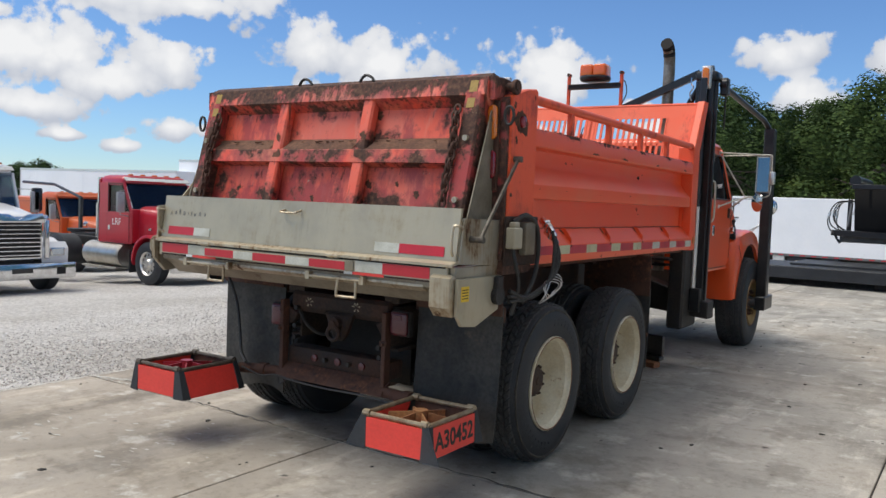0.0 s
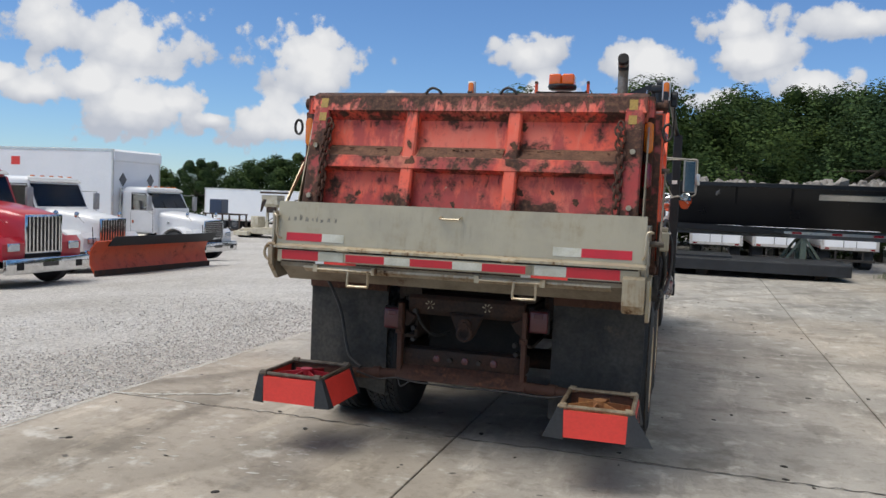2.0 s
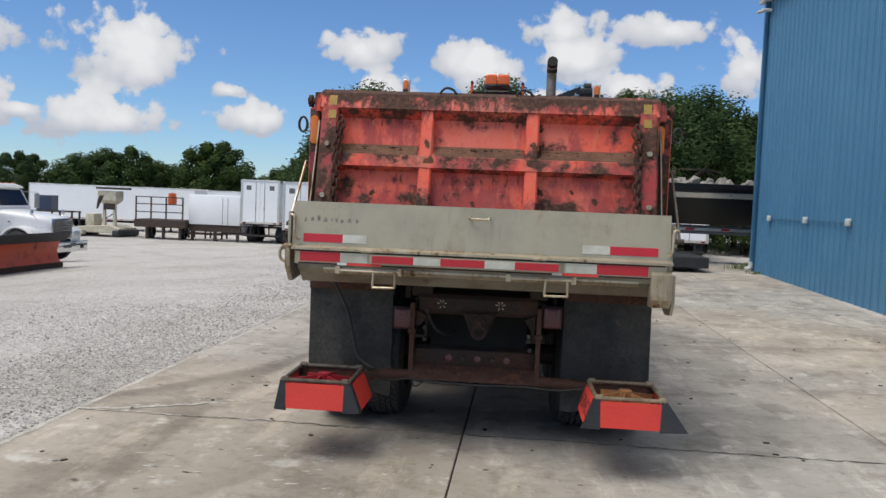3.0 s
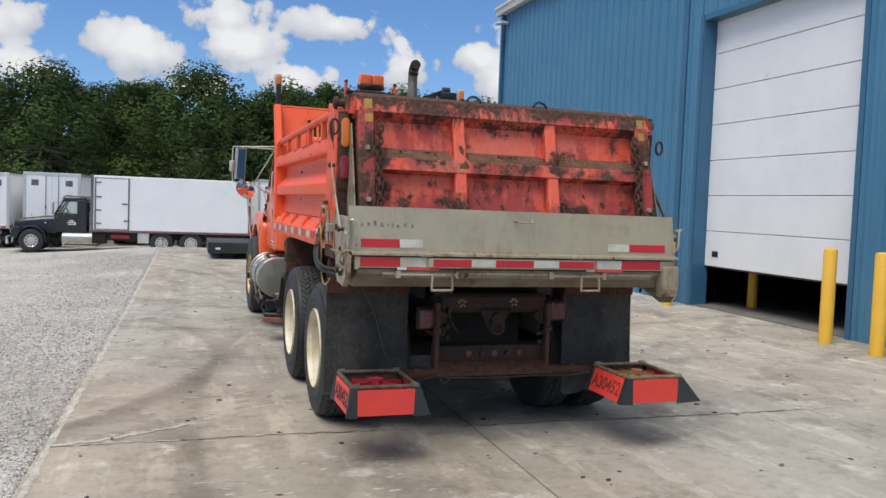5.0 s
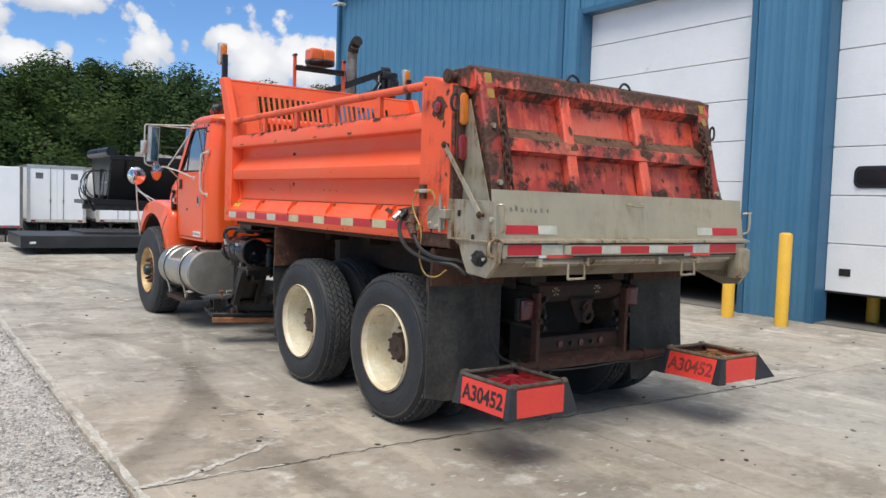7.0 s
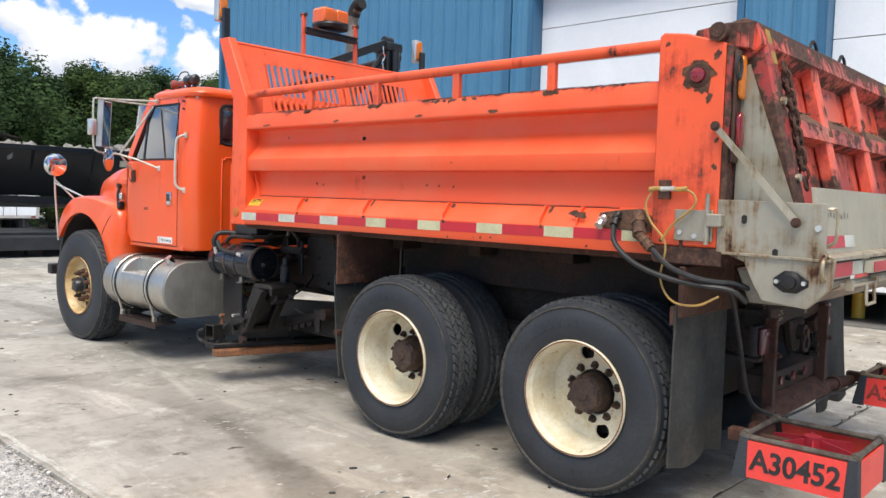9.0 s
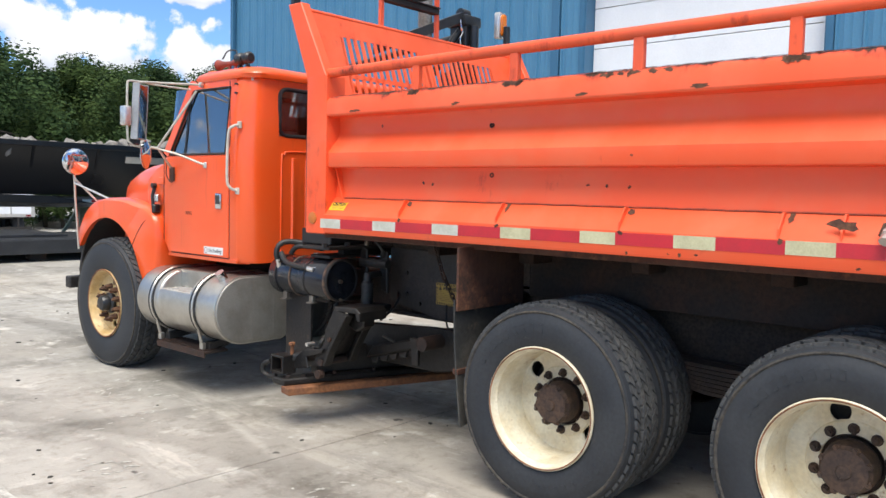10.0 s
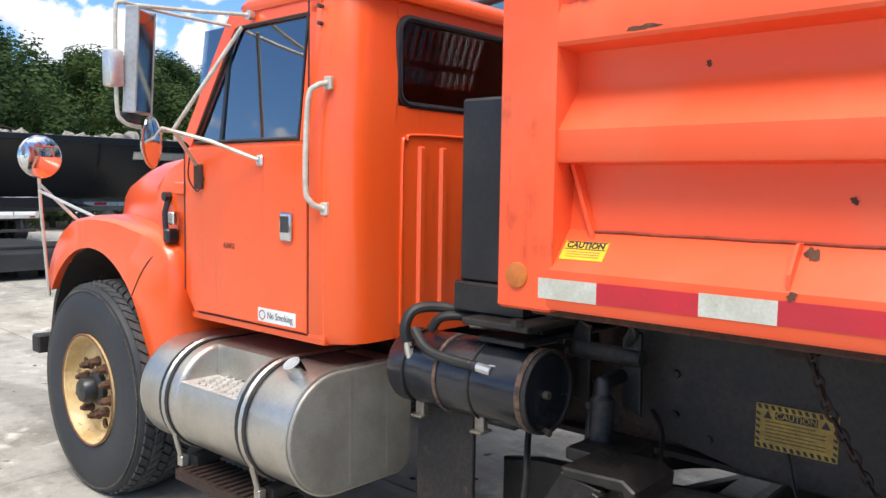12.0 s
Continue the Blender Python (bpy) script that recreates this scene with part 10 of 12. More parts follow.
def tractor(name, m, colour, label, bumper=M_CHROME, grille="bars", rear_len=3.6, hood_z=1.78, fleet=None, roof_z=2.62, rims=M_ALU, hood_w=0.56):
    """Conventional truck: y ahead, origin on the ground under the front axle."""
    t = thing(name, m, label, "truck", "trucks of the yard")
    P("frame", M_CHASSIS, t, lambda bm: [box(bm, s * 0.38, s * 0.46, -2.2 - rear_len, 0.8, 0.72, 0.98, 0.01) for s in (-1, 1)])
    for s in (-1, 1):
        wheel_at(t, s * 1.02, 0.0, 0.52, 0.52, 0.30, rims)
        for y in (-1.9 - rear_len + 1.6, -1.9 - rear_len + 0.3):
            wheel_at(t, s * 0.95, y, 0.52, 0.52, 0.55, rims)
    def hood_m(bm):
        rings = []
        for y, w, top in ((-0.95, hood_w + 0.22, hood_z + 0.05), (-0.4, hood_w + 0.14, hood_z), (0.3, hood_w + 0.05, hood_z - 0.09), (0.74, hood_w, hood_z - 0.18), (0.80, hood_w - 0.03, hood_z - 0.24)):
            pts = [(-w, 0.86)]
            for k in range(9):
                a = radians(180 - 180 * k / 8)
                c, sn = math.cos(a), math.sin(a)
                pts.append((w * math.copysign(abs(c) ** 0.42, c), top - 0.22 + 0.22 * abs(sn) ** 0.7))
            pts.append((w, 0.86))
            rings.append([(x, y, z) for x, z in pts])
        loft(bm, rings)
    hd = P("hood", colour, t, hood_m, "", 45)
    for s in (-1, 1):
        def fen(bm, s=s):
            prof = [(0.62 * math.cos(radians(a)), 0.54 + 0.66 * math.sin(radians(a))) for a in range(8, 190, 14)]
            ins = [(0.56 * math.cos(radians(a)), 0.54 + 0.59 * math.sin(radians(a))) for a in range(189, 7, -14)]
            prism(bm, prof + ins, "x", s * 0.55, s * 1.19, 0.02, 2)
            prism(bm, [(0.58, 0.62), (0.80, 0.64), (0.82, 1.0), (0.70, 1.14), (0.45, 1.10)], "x", s * 0.50, s * 1.14, 0.04, 2)
        P("fender", colour, hd, fen, "", 40)
        P("headlamp", M_CHROME, hd, lambda bm, s=s: (box(bm, s * 0.86 - 0.16, s * 0.86 + 0.16, 0.80, 0.86, 0.84, 1.02, 0.02, 2)), "bright headlamp")
        P("headlamp_lens", M_GLASSY, hd, lambda bm, s=s: (box(bm, s * 0.86 - 0.13, s * 0.86 + 0.13, 0.855, 0.868, 0.865, 0.995, 0.01)))
    gw, gz0, gz1 = hood_w - 0.08, 0.82, hood_z - 0.26
    gr_ = P("grille", M_CHROME, hd, lambda bm: (box(bm, -gw - 0.05, gw + 0.05, 0.79, 0.83, gz0 - 0.05, gz1 + 0.05, 0.02, 2)), "chrome radiator grille")
    P("grille_dark", M_SOOT_SHADE, gr_, lambda bm: box(bm, -gw, gw, 0.828, 0.834, gz0, gz1))
    if grille == "bars":
        for i in range(9):
            x = -gw + 2 * gw * (i + 0.5) / 9
            P("grille_bar", M_CHROME, gr_, lambda bm, x=x: box(bm, x - 0.020, x + 0.020, 0.832, 0.85, gz0, gz1, 0.005))
    else:
        for i in range(9):
            z = gz0 + (gz1 - gz0) * (i + 0.5) / 9
            P("grille_bar", M_CHROME, gr_, lambda bm, z=z: box(bm, -gw, gw, 0.832, 0.85, z - 0.012, z + 0.012, 0.004))
    bp = P("bumper", bumper, t, lambda bm: (box(bm, -1.2, 1.2, 0.90, 1.02, 0.36, 0.70, 0.03, 2), box(bm, -0.5, 0.5, 0.6, 0.92, 0.42, 0.62, 0.01)), "bright bumper")
    P("licence_bar", M_BLACKPAINT, bp, lambda bm: box(bm, -0.22, 0.22, 1.018, 1.026, 0.50, 0.60))
    # cab with open windows
    c0, c1 = -2.28, -0.92
    cabp = P("cab", colour, t, lambda bm: (box(bm, -1.0, 1.0, c0, c0 + 0.06, 0.98, 1.80, 0.02, 2), box(bm, -1.0, 1.0, c0, c0 + 0.06, roof_z - 0.26, roof_z - 0.1, 0.02, 2), box(bm, -1.0, -0.72, c0, c0 + 0.06, 1.79, roof_z - 0.25, 0.01), box(bm, 0.72, 1.0, c0, c0 + 0.06, 1.79, roof_z - 0.25, 0.01), box(bm, -1.0, -0.94, c0, c1, 0.92, 1.72, 0.02), box(bm, 0.94, 1.0, c0, c1, 0.92, 1.72, 0.02), box(bm, -0.98, 0.98, c1 - 0.06, c1 + 0.02, 0.95, 1.80, 0.02), box(bm, -0.96, 0.96, c0, c1, 0.95, 1.0)))
    P("roof", colour, cabp, lambda bm: loft(bm, [[(x, y, z) for x, y in rounded_rect(-0.98 + i, 0.98 - i, c0 + i * 0.6, c1 - 0.32 - i * 0.4, 0.16)] for z, i in ((roof_z - 0.18, 0.0), (roof_z - 0.09, 0.0), (roof_z - 0.02, 0.05), (roof_z + 0.02, 0.16))]), "", 40)
    for s in (-1, 1):
        P("pillar", colour, cabp, lambda bm, s=s: (prism(bm, [(c1 + 0.0, 1.72), (c1 - 0.06, 1.72), (c1 - 0.40, roof_z - 0.17), (c1 - 0.33, roof_z - 0.17)], "x", s * 0.93, s * 0.985), box(bm, min(s * 0.94, s * 1.0), max(s * 0.94, s * 1.0), c0, c0 + 0.42, 1.7, roof_z - 0.17, 0.01), box(bm, min(s * 0.94, s * 0.99), max(s * 0.94, s * 0.99), c0 + 0.4, c1 - 0.38, roof_z - 0.24, roof_z - 0.17)))
        P("side_window", M_CLEARGLASS, cabp, lambda bm, s=s: prism(bm, [(c0 + 0.42, 1.70), (c1 - 0.05, 1.70), (c1 - 0.38, roof_z - 0.2), (c0 + 0.42, roof_z - 0.2)], "x", s * 0.960, s * 0.964), "side window")
        dr_ = P("door", colour, cabp, lambda bm, s=s: box(bm, min(s * 1.0, s * 1.012), max(s * 1.0, s * 1.012), c0 + 0.40, c1 - 0.06, 0.98, 1.70, 0.004))
        P("door_handle", M_CHROME, dr_, lambda bm, s=s: box(bm, min(s * 1.01, s * 1.03), max(s * 1.01, s * 1.03), c0 + 0.46, c0 + 0.54, 1.25, 1.37, 0.006))
        P("mirror", M_SHELL, cabp, lambda bm, s=s: (box(bm, s * 1.30 - 0.10, s * 1.30 + 0.10, c1 - 0.02, c1 + 0.06, 1.72, 2.22, 0.02, 2), tube(bm, [(s * 0.98, c1 - 0.3, 2.26), (s * 1.30, c1 + 0.02, 2.26), (s * 1.30, c1 + 0.02, 1.66), (s * 1.0, c1 - 0.1, 1.62)], 0.014, 6)), "bright mirror on tube arms")
        P("tank", M_TANK, t, lambda bm, s=s: lathe(bm, [(-2.75, 0.0005), (-2.75, 0.28), (-2.71, 0.31), (-1.27, 0.31), (-1.23, 0.28), (-1.23, 0.0005)], (s * 0.86, 0, 0.62), "y", 24), "round aluminium tank")
        P("step", M_TANK, t, lambda bm, s=s: box(bm, min(s * 0.8, s * 1.18), max(s * 0.8, s * 1.18), -2.7, -1.25, 0.28, 0.33, 0.008))
        P("stack", M_CHROME, t, lambda bm, s=s: (cyl(bm, (s * 0.86, c0 - 0.14, 0.9), (s * 0.86, c0 - 0.14, roof_z - 0.05), 0.065, 14), cyl(bm, (s * 0.86, c0 - 0.14, 1.0), (s * 0.86, c0 - 0.14, 1.9), 0.10, 14)), "chrome exhaust stack")
    P("windscreen", M_CLEARGLASS, cabp, lambda bm: prism(bm, [(c1 - 0.0, 1.78), (c1 - 0.34, roof_z - 0.17), (c1 - 0.335, roof_z - 0.165), (c1 + 0.006, 1.782)], "x", -0.92, 0.92), "raked windscreen")
    P("visor", bumper if bumper is M_CHROME else colour, cabp, lambda bm: prism(bm, [(c1 - 0.36, roof_z - 0.06), (c1 - 0.25, roof_z - 0.13), (c1 - 0.24, roof_z - 0.115), (c1 - 0.36, roof_z - 0.02)], "x", -0.95, 0.95), "visor over the windscreen")
    for x in (-0.5, 0.5):
        P("seat", M_DASH, cabp, lambda bm, x=x: box(bm, x - 0.25, x + 0.25, c0 + 0.12, c0 + 0.3, 1.1, 2.05, 0.05, 2))
    for x in (-0.7, -0.35, 0, 0.35, 0.7):
        P("roof_lamp", M_AMBER, cabp, lambda bm, x=x: box(bm, x - 0.05, x + 0.05, c1 - 0.50, c1 - 0.40, roof_z, roof_z + 0.055, 0.015, 2))
    P("dashboard", M_DASH, cabp, lambda bm: prism(bm, [(c1 - 0.42, 1.45), (c1 - 0.06, 1.45), (c1 - 0.06, 1.76), (c1 - 0.34, 1.78)], "x", -0.93, 0.93, 0.02))
    P("steering_rim", M_SOOT_SHADE, cabp, lambda bm: tube(bm, [(-0.45 + 0.22 * math.cos(a), c1 - 0.52 + 0.11 * math.sin(a), 1.82 + 0.17 * math.sin(a)) for a in [2 * math.pi * i / 20 for i in range(20)]], 0.016, 6, True))
    P("bench_back", M_DASH, cabp, lambda bm: box(bm, -0.92, 0.92, c0 + 0.065, c0 + 0.08, 1.0, 1.78))
    P("rear_window", M_CLEARGLASS, cabp, lambda bm: box(bm, -0.72, 0.72, c0 + 0.02, c0 + 0.025, 1.80, roof_z - 0.26), "rear window")
    for s in (-1, 1):
        P("window_gasket", M_SOOT_SHADE, cabp, lambda bm, s=s: tube(bm, [(s * 0.988, c0 + 0.42, 1.70), (s * 0.988, c1 - 0.05, 1.70), (s * 0.988, c1 - 0.38, roof_z - 0.2), (s * 0.988, c0 + 0.42, roof_z - 0.2)], 0.018, 6, True))
        P("door_seam", M_SOOT_SHADE, cabp, lambda bm, s=s: [box(bm, min(s * 1.0, s * 1.006), max(s * 1.0, s * 1.006), y - 0.006, y + 0.006, 0.98, 1.70) for y in (c0 + 0.395, c1 - 0.055)])
        P("fender_flap", M_TYRE, t, lambda bm, s=s: box(bm, min(s * 0.7, s * 1.18), max(s * 0.7, s * 1.18), -0.70, -0.68, 0.25, 0.80, 0.004))
        P("hood_latch", M_CHROME, hd, lambda bm, s=s: box(bm, s * (hood_w + 0.17) - 0.02, s * (hood_w + 0.17) + 0.02, -0.55, -0.47, 1.28, 1.34, 0.006))
        P("hood_mirror", M_CHROME, hd, lambda bm, s=s: (lathe(bm, [(0.10, 0.0005), (0.095, 0.06), (0.07, 0.095), (0.06, 0.0005)], (s * 0.86, 0.25, 1.62), "y", 16), tube(bm, [(s * 0.86, 0.33, 1.60), (s * (hood_w + 0.05), 0.35, 1.40)], 0.012, 6)), "round hood mirror")
    # black underside block, added to stand for the shade beneath the truck
    P("underbody", M_SOOT_SHADE, t, lambda bm: (box(bm, -0.62, 0.62, -2.2, 0.62, 0.42, 0.72, 0.05), box(bm, -0.95, 0.95, -0.08, 0.08, 0.44, 0.56, 0.02), box(bm, -0.7, 0.7, 0.62, 0.80, 0.38, 0.84, 0.02)))
    for x in (-0.35, 0.35):
        P("wiper", M_SOOT_SHADE, cabp, lambda bm, x=x: prism(bm, [(c1 - 0.01, 1.79), (c1 - 0.16, 2.05), (c1 - 0.15, 2.06), (c1 + 0.004, 1.80)], "x", x - 0.008, x + 0.008))
    for x in (-0.85, 0.85):
        P("bumper_slot", M_SOOT_SHADE, bp, lambda bm, x=x: box(bm, x - 0.10, x + 0.10, 1.019, 1.024, 0.45, 0.60, 0.002))
    P("fifth_wheel", M_CHASSIS, t, lambda bm: lathe(bm, [(1.05, 0.45), (1.13, 0.45), (1.13, 0.08), (1.05, 0.08)], (0, -1.9 - rear_len + 1.0, 0), "z", 24))
    if fleet:
        lettering("fleet_mark", fleet, 0.24, Matrix.Translation((1.0135, (c0 + c1) / 2 + 0.12, 1.46)) @ pose(0, 0, 0, 90, 0, 90), M_WHITE, t, "white fleet letters", 0.001)
    return t


M_GLASSY = plain("headlamp_glass", (0.60, 0.64, 0.66), 0.08, 0.3, (0.5, 0.54, 0.56), 20, 0.05, 60, 0.1)


def van_trailer(m, length, label, height=2.7, floor=1.15, ribs=True, wheels=True, mat=None, name="van_trailer", rear_door=True):
    """Box trailer: y ahead, origin on the ground under the rear door."""
    mat = mat or M_VAN
    t = thing(name, m, label, "trailer", "trailers of the yard")
    P("box", mat, t, lambda bm: box(bm, -1.25, 1.25, 0.02, length, floor, floor + height, 0.02))
    n = int(length / 1.22)
    for s in (-1, 1):
        for i in range(n):
            y0, y1 = 0.06 + i * (length - 0.1) / n, 0.06 + (i + 1) * (length - 0.1) / n - 0.008
            P("side_panel", mat, t, lambda bm, s=s, y0=y0, y1=y1: box(bm, min(s * 1.25, s * 1.256), max(s * 1.25, s * 1.256), y0, y1, floor + 0.14, floor + height - 0.10, 0.002))
        P("bottom_rail", M_ALU, t, lambda bm, s=s: box(bm, min(s * 1.25, s * 1.266), max(s * 1.25, s * 1.266), 0.0, length, floor, floor + 0.13, 0.004))
        P("top_rail", M_ALU, t, lambda bm, s=s: box(bm, min(s * 1.25, s * 1.264), max(s * 1.25, s * 1.264), 0.0, length, floor + height - 0.10, floor + height + 0.01, 0.004))
        for i in range(int(length / 1.0)):
            y = 0.2 + i * 1.0
            P("reflective_tape", M_REDTAPE, t, lambda bm, s=s, y=y: box(bm, min(s * 1.266, s * 1.270), max(s * 1.266, s * 1.270), y, y + 0.3, floor + 0.04, floor + 0.09))
    if rear_door:
        P("rear_frame", M_ALU, t, lambda bm: (box(bm, -1.27, -1.13, -0.03, 0.02, floor - 0.02, floor + height + 0.02, 0.006), box(bm, 1.13, 1.27, -0.03, 0.02, floor - 0.02, floor + height + 0.02, 0.006), box(bm, -1.13, 1.13, -0.03, 0.02, floor + height - 0.14, floor + height + 0.02, 0.006), box(bm, -1.13, 1.13, -0.03, 0.02, floor - 0.02, floor + 0.12, 0.006)), "bright rear frame")
        for s in (-1, 1):
            d = P("rear_door", mat, t, lambda bm, s=s: box(bm, min(s * 0.008, s * 1.13), max(s * 0.008, s * 1.13), -0.015, 0.02, floor + 0.12, floor + height - 0.14, 0.004))
            P("lock_rod", M_GREYFRAME, d, lambda bm, s=s: (cyl(bm, (s * 0.28, -0.03, floor + 0.1), (s * 0.28, -0.03, floor + height - 0.12), 0.014, 6), box(bm, s * 0.28 - 0.03, s * 0.28 + 0.03, -0.045, -0.02, floor + 0.9, floor + 1.05)))
            P("decal", M_GREYFRAME, d, lambda bm, s=s: box(bm, s * 0.75 - 0.16, s * 0.75 + 0.16, -0.018, -0.0155, floor + height - 0.62, floor + height - 0.34))
            P("tail_lamp", M_RED, t, lambda bm, s=s: box(bm, s * 1.0 - 0.1, s * 1.0 + 0.1, -0.04, -0.028, floor + 0.0, floor + 0.08, 0.006))
    P("underframe", M_CHASSIS, t, lambda bm: ([box(bm, s * 0.45, s * 0.57, 0.3, length - 0.5, floor - 0.18, floor, 0.005) for s in (-1, 1)] + [box(bm, -1.2, 1.2, 0.3 + i * 0.6, 0.36 + i * 0.6, floor - 0.1, floor) for i in range(int((length - 0.6) / 0.6))]))
    P("underride_bar", M_CHASSIS, t, lambda bm: (box(bm, -1.15, 1.15, 0.0, 0.08, 0.42, 0.54, 0.01), [box(bm, x - 0.04, x + 0.04, 0.02, 0.08, 0.5, floor, 0.004) for x in (-0.6, 0.6)]))
    if wheels:
        for y in (1.5, 2.8):
            for s in (-1, 1):
                wheel_at(t, s * 0.96, y, 0.5, 0.5, 0.55, M_GREYFRAME)
        P("landing_gear", M_GREYFRAME, t, lambda bm: [box(bm, x - 0.05, x + 0.05, length - 2.7, length - 2.58, 0.05, floor, 0.004) for x in (-0.6, 0.6)] + [box(bm, x - 0.14, x + 0.14, length - 2.78, length - 2.5, 0.0, 0.05) for x in (-0.6, 0.6)])
    return t


def facing_x(x, y, turn=0.0):
    """Pose of a vehicle whose nose points along +x."""
    return pose(x, y, gz(x, y), 0, 0, -90 + turn)


red = tractor("semi_tractor", facing_x(-16.65, 13.1), M_REDPAINT, "red day-cab tractor with tall chrome grille, on gravel", fleet="LRF", hood_z=1.84)
mack = tractor("semi_tractor", facing_x(-17.7, 8.95), M_WHITEPAINT, "white tractor with wide chrome grille of level bars", grille="level", rear_len=3.0, roof_z=2.80, hood_z=1.90, hood_w=0.56)
P("grille_crown", M_CHROME, mack, lambda bm: prism(bm, [(-0.56, 1.56), (-0.52, 1.76), (-0.20, 1.74), (0.0, 1.64), (0.20, 1.74), (0.52, 1.76), (0.56, 1.56)], "y", 0.80, 0.86, 0.012, 2), "chrome grille crown with a notch")
for x in (-0.62, 0.62):
    P("grille_side", M_CHROME, mack, lambda bm, x=x: box(bm, x - 0.05, x + 0.05, 0.76, 0.86, 0.78, 1.62, 0.02, 2))
for s in (-1, 1):
    P("black_mirror", M_BLACKPAINT, mack, lambda bm, s=s: box(bm, s * 1.36 - 0.12, s * 1.36 + 0.12, -0.98, -0.86, 1.75, 2.30, 0.04, 2), "black mirror housing")
old = tractor("work_truck", facing_x(-25.2, 16.3), M_OLDORANGE, "old orange work truck with black pipes, behind the red tractor", bumper=M_BLACKPAINT, grille="level", rear_len=2.4, rims=M_BLACKPAINT)
P("light_mast", M_BLACKPAINT, old, lambda bm: (box(bm, 0.95, 1.05, 0.2, 0.32, 0.8, 2.5, 0.01), tube(bm, [(1.0, 0.26, 2.5), (0.9, -1.5, 2.9), (0.9, -3.5, 2.95)], 0.05, 8)))
P("dump_box", M_OLDORANGE, old, lambda bm: (box(bm, -1.15, 1.15, -6.0, -2.45, 1.05, 2.3, 0.02), box(bm, -1.18, 1.18, -6.0, -2.3, 2.28, 2.42, 0.02)), "orange dump box")
tractor("plough_truck", facing_x(-18.55, 17.6), M_WHITEPAINT, "white truck with dark grille behind an orange plough", rear_len=2.6, hood_z=1.75)
boxcab = tractor("box_truck", facing_x(-18.95, 23.2), M_WHITEPAINT, "white box truck with tall plain body, parked on gravel", rear_len=4.2, hood_z=1.66, grille="level", hood_w=0.6, roof_z=2.5)
P("cargo_body", M_VAN, boxcab, lambda bm: box(bm, -1.27, 1.27, -9.6, -2.45, 1.05, 3.78, 0.02), "tall white cargo body")
P("cargo_nose", M_VAN, boxcab, lambda bm: prism(bm, [(-2.46, 3.35), (-2.36, 3.42), (-2.36, 3.72), (-2.46, 3.79)], "x", -1.27, 1.27, 0.01))
for s in (-1, 1):
    P("cargo_trim", M_ALU, boxcab, lambda bm, s=s: box(bm, s * 1.26 - 0.03, s * 1.26 + 0.03, -2.50, -2.42, 1.05, 3.8, 0.008))
P("cargo_rail", M_ALU, boxcab, lambda bm: [box(bm, s * 1.27 - 0.012, s * 1.27 + 0.012, -9.6, -2.45, z, z + 0.1, 0.004) for s in (-1, 1) for z in (1.05, 3.70)])
P("cargo_decal", M_PANEL, boxcab, lambda bm: box(bm, 1.271, 1.275, -6.9, -6.5, 3.15, 3.45), "small orange square")
P("cargo_sign", M_GREYFRAME, boxcab, lambda bm: [prism(bm, [(x - 0.2, 2.75), (x, 2.5), (x + 0.2, 2.75), (x, 3.0)], "y", -2.449, -2.440) for x in (-0.75, 0.75)], "diamond placards")
P("windscreen_tag", M_YELLOW, boxcab, lambda bm: prism(bm, [(-1.10, 2.05), (-1.20, 2.22), (-1.195, 2.225), (-1.095, 2.055)], "x", 0.35, 0.75), "yellow windscreen tag")


def plough():
    x, y0, y1 = -16.55, 15.45, 20.1
    t = thing("snow_plough", pose(x, (y0 + y1) / 2, gz(x, (y0 + y1) / 2), 0, 0, -3), "orange snow plough blade with black rubber top edge", "plough")
    h = (y1 - y0) / 2
    prof = [(0.18, 0.04), (0.02, 0.28), (-0.02, 0.50), (0.05, 0.72), (0.22, 0.92), (0.26, 0.90), (0.10, 0.70), (0.03, 0.50), (0.07, 0.28), (0.22, 0.06)]
    P("blade", M_PLOUGH, t, lambda bm: prism(bm, prof, "y", -h, h), "orange curved blade")
    P("cutting_edge", M_DARKRUST, t, lambda bm: box(bm, 0.17, 0.22, -h, h, 0.0, 0.16, 0.004), "worn steel edge")
    P("rubber_deflector", M_TYRE, t, lambda bm: prism(bm, [(0.20, 0.76), (0.42, 1.02), (0.41, 1.03), (0.18, 0.78)], "y", -h + 0.45, h + 0.1), "black rubber deflector")
    for i in range(8):
        y = -h + 0.3 + i * (2 * h - 0.6) / 7
        P("rib", M_PLOUGH, t, lambda bm, y=y: prism(bm, [(-0.10, 0.12), (0.16, 0.06), (0.01, 0.28), (-0.03, 0.50), (0.04, 0.72), (-0.12, 0.6)], "y", y - 0.008, y + 0.008))
    P("push_frame", M_BLACKPAINT, t, lambda bm: (box(bm, -0.9, -0.05, -0.5, -0.38, 0.3, 0.42, 0.01), box(bm, -0.9, -0.05, 0.38, 0.5, 0.3, 0.42, 0.01), box(bm, -0.15, -0.05, -1.2, 1.2, 0.3, 0.45, 0.01)))
    P("marker_post", M_BLACKPAINT, t, lambda bm: [cyl(bm, (0.05, y, 0.7), (0.0, y, 1.25), 0.012, 6) for y in (-h + 0.1, h - 0.1)])


plough()

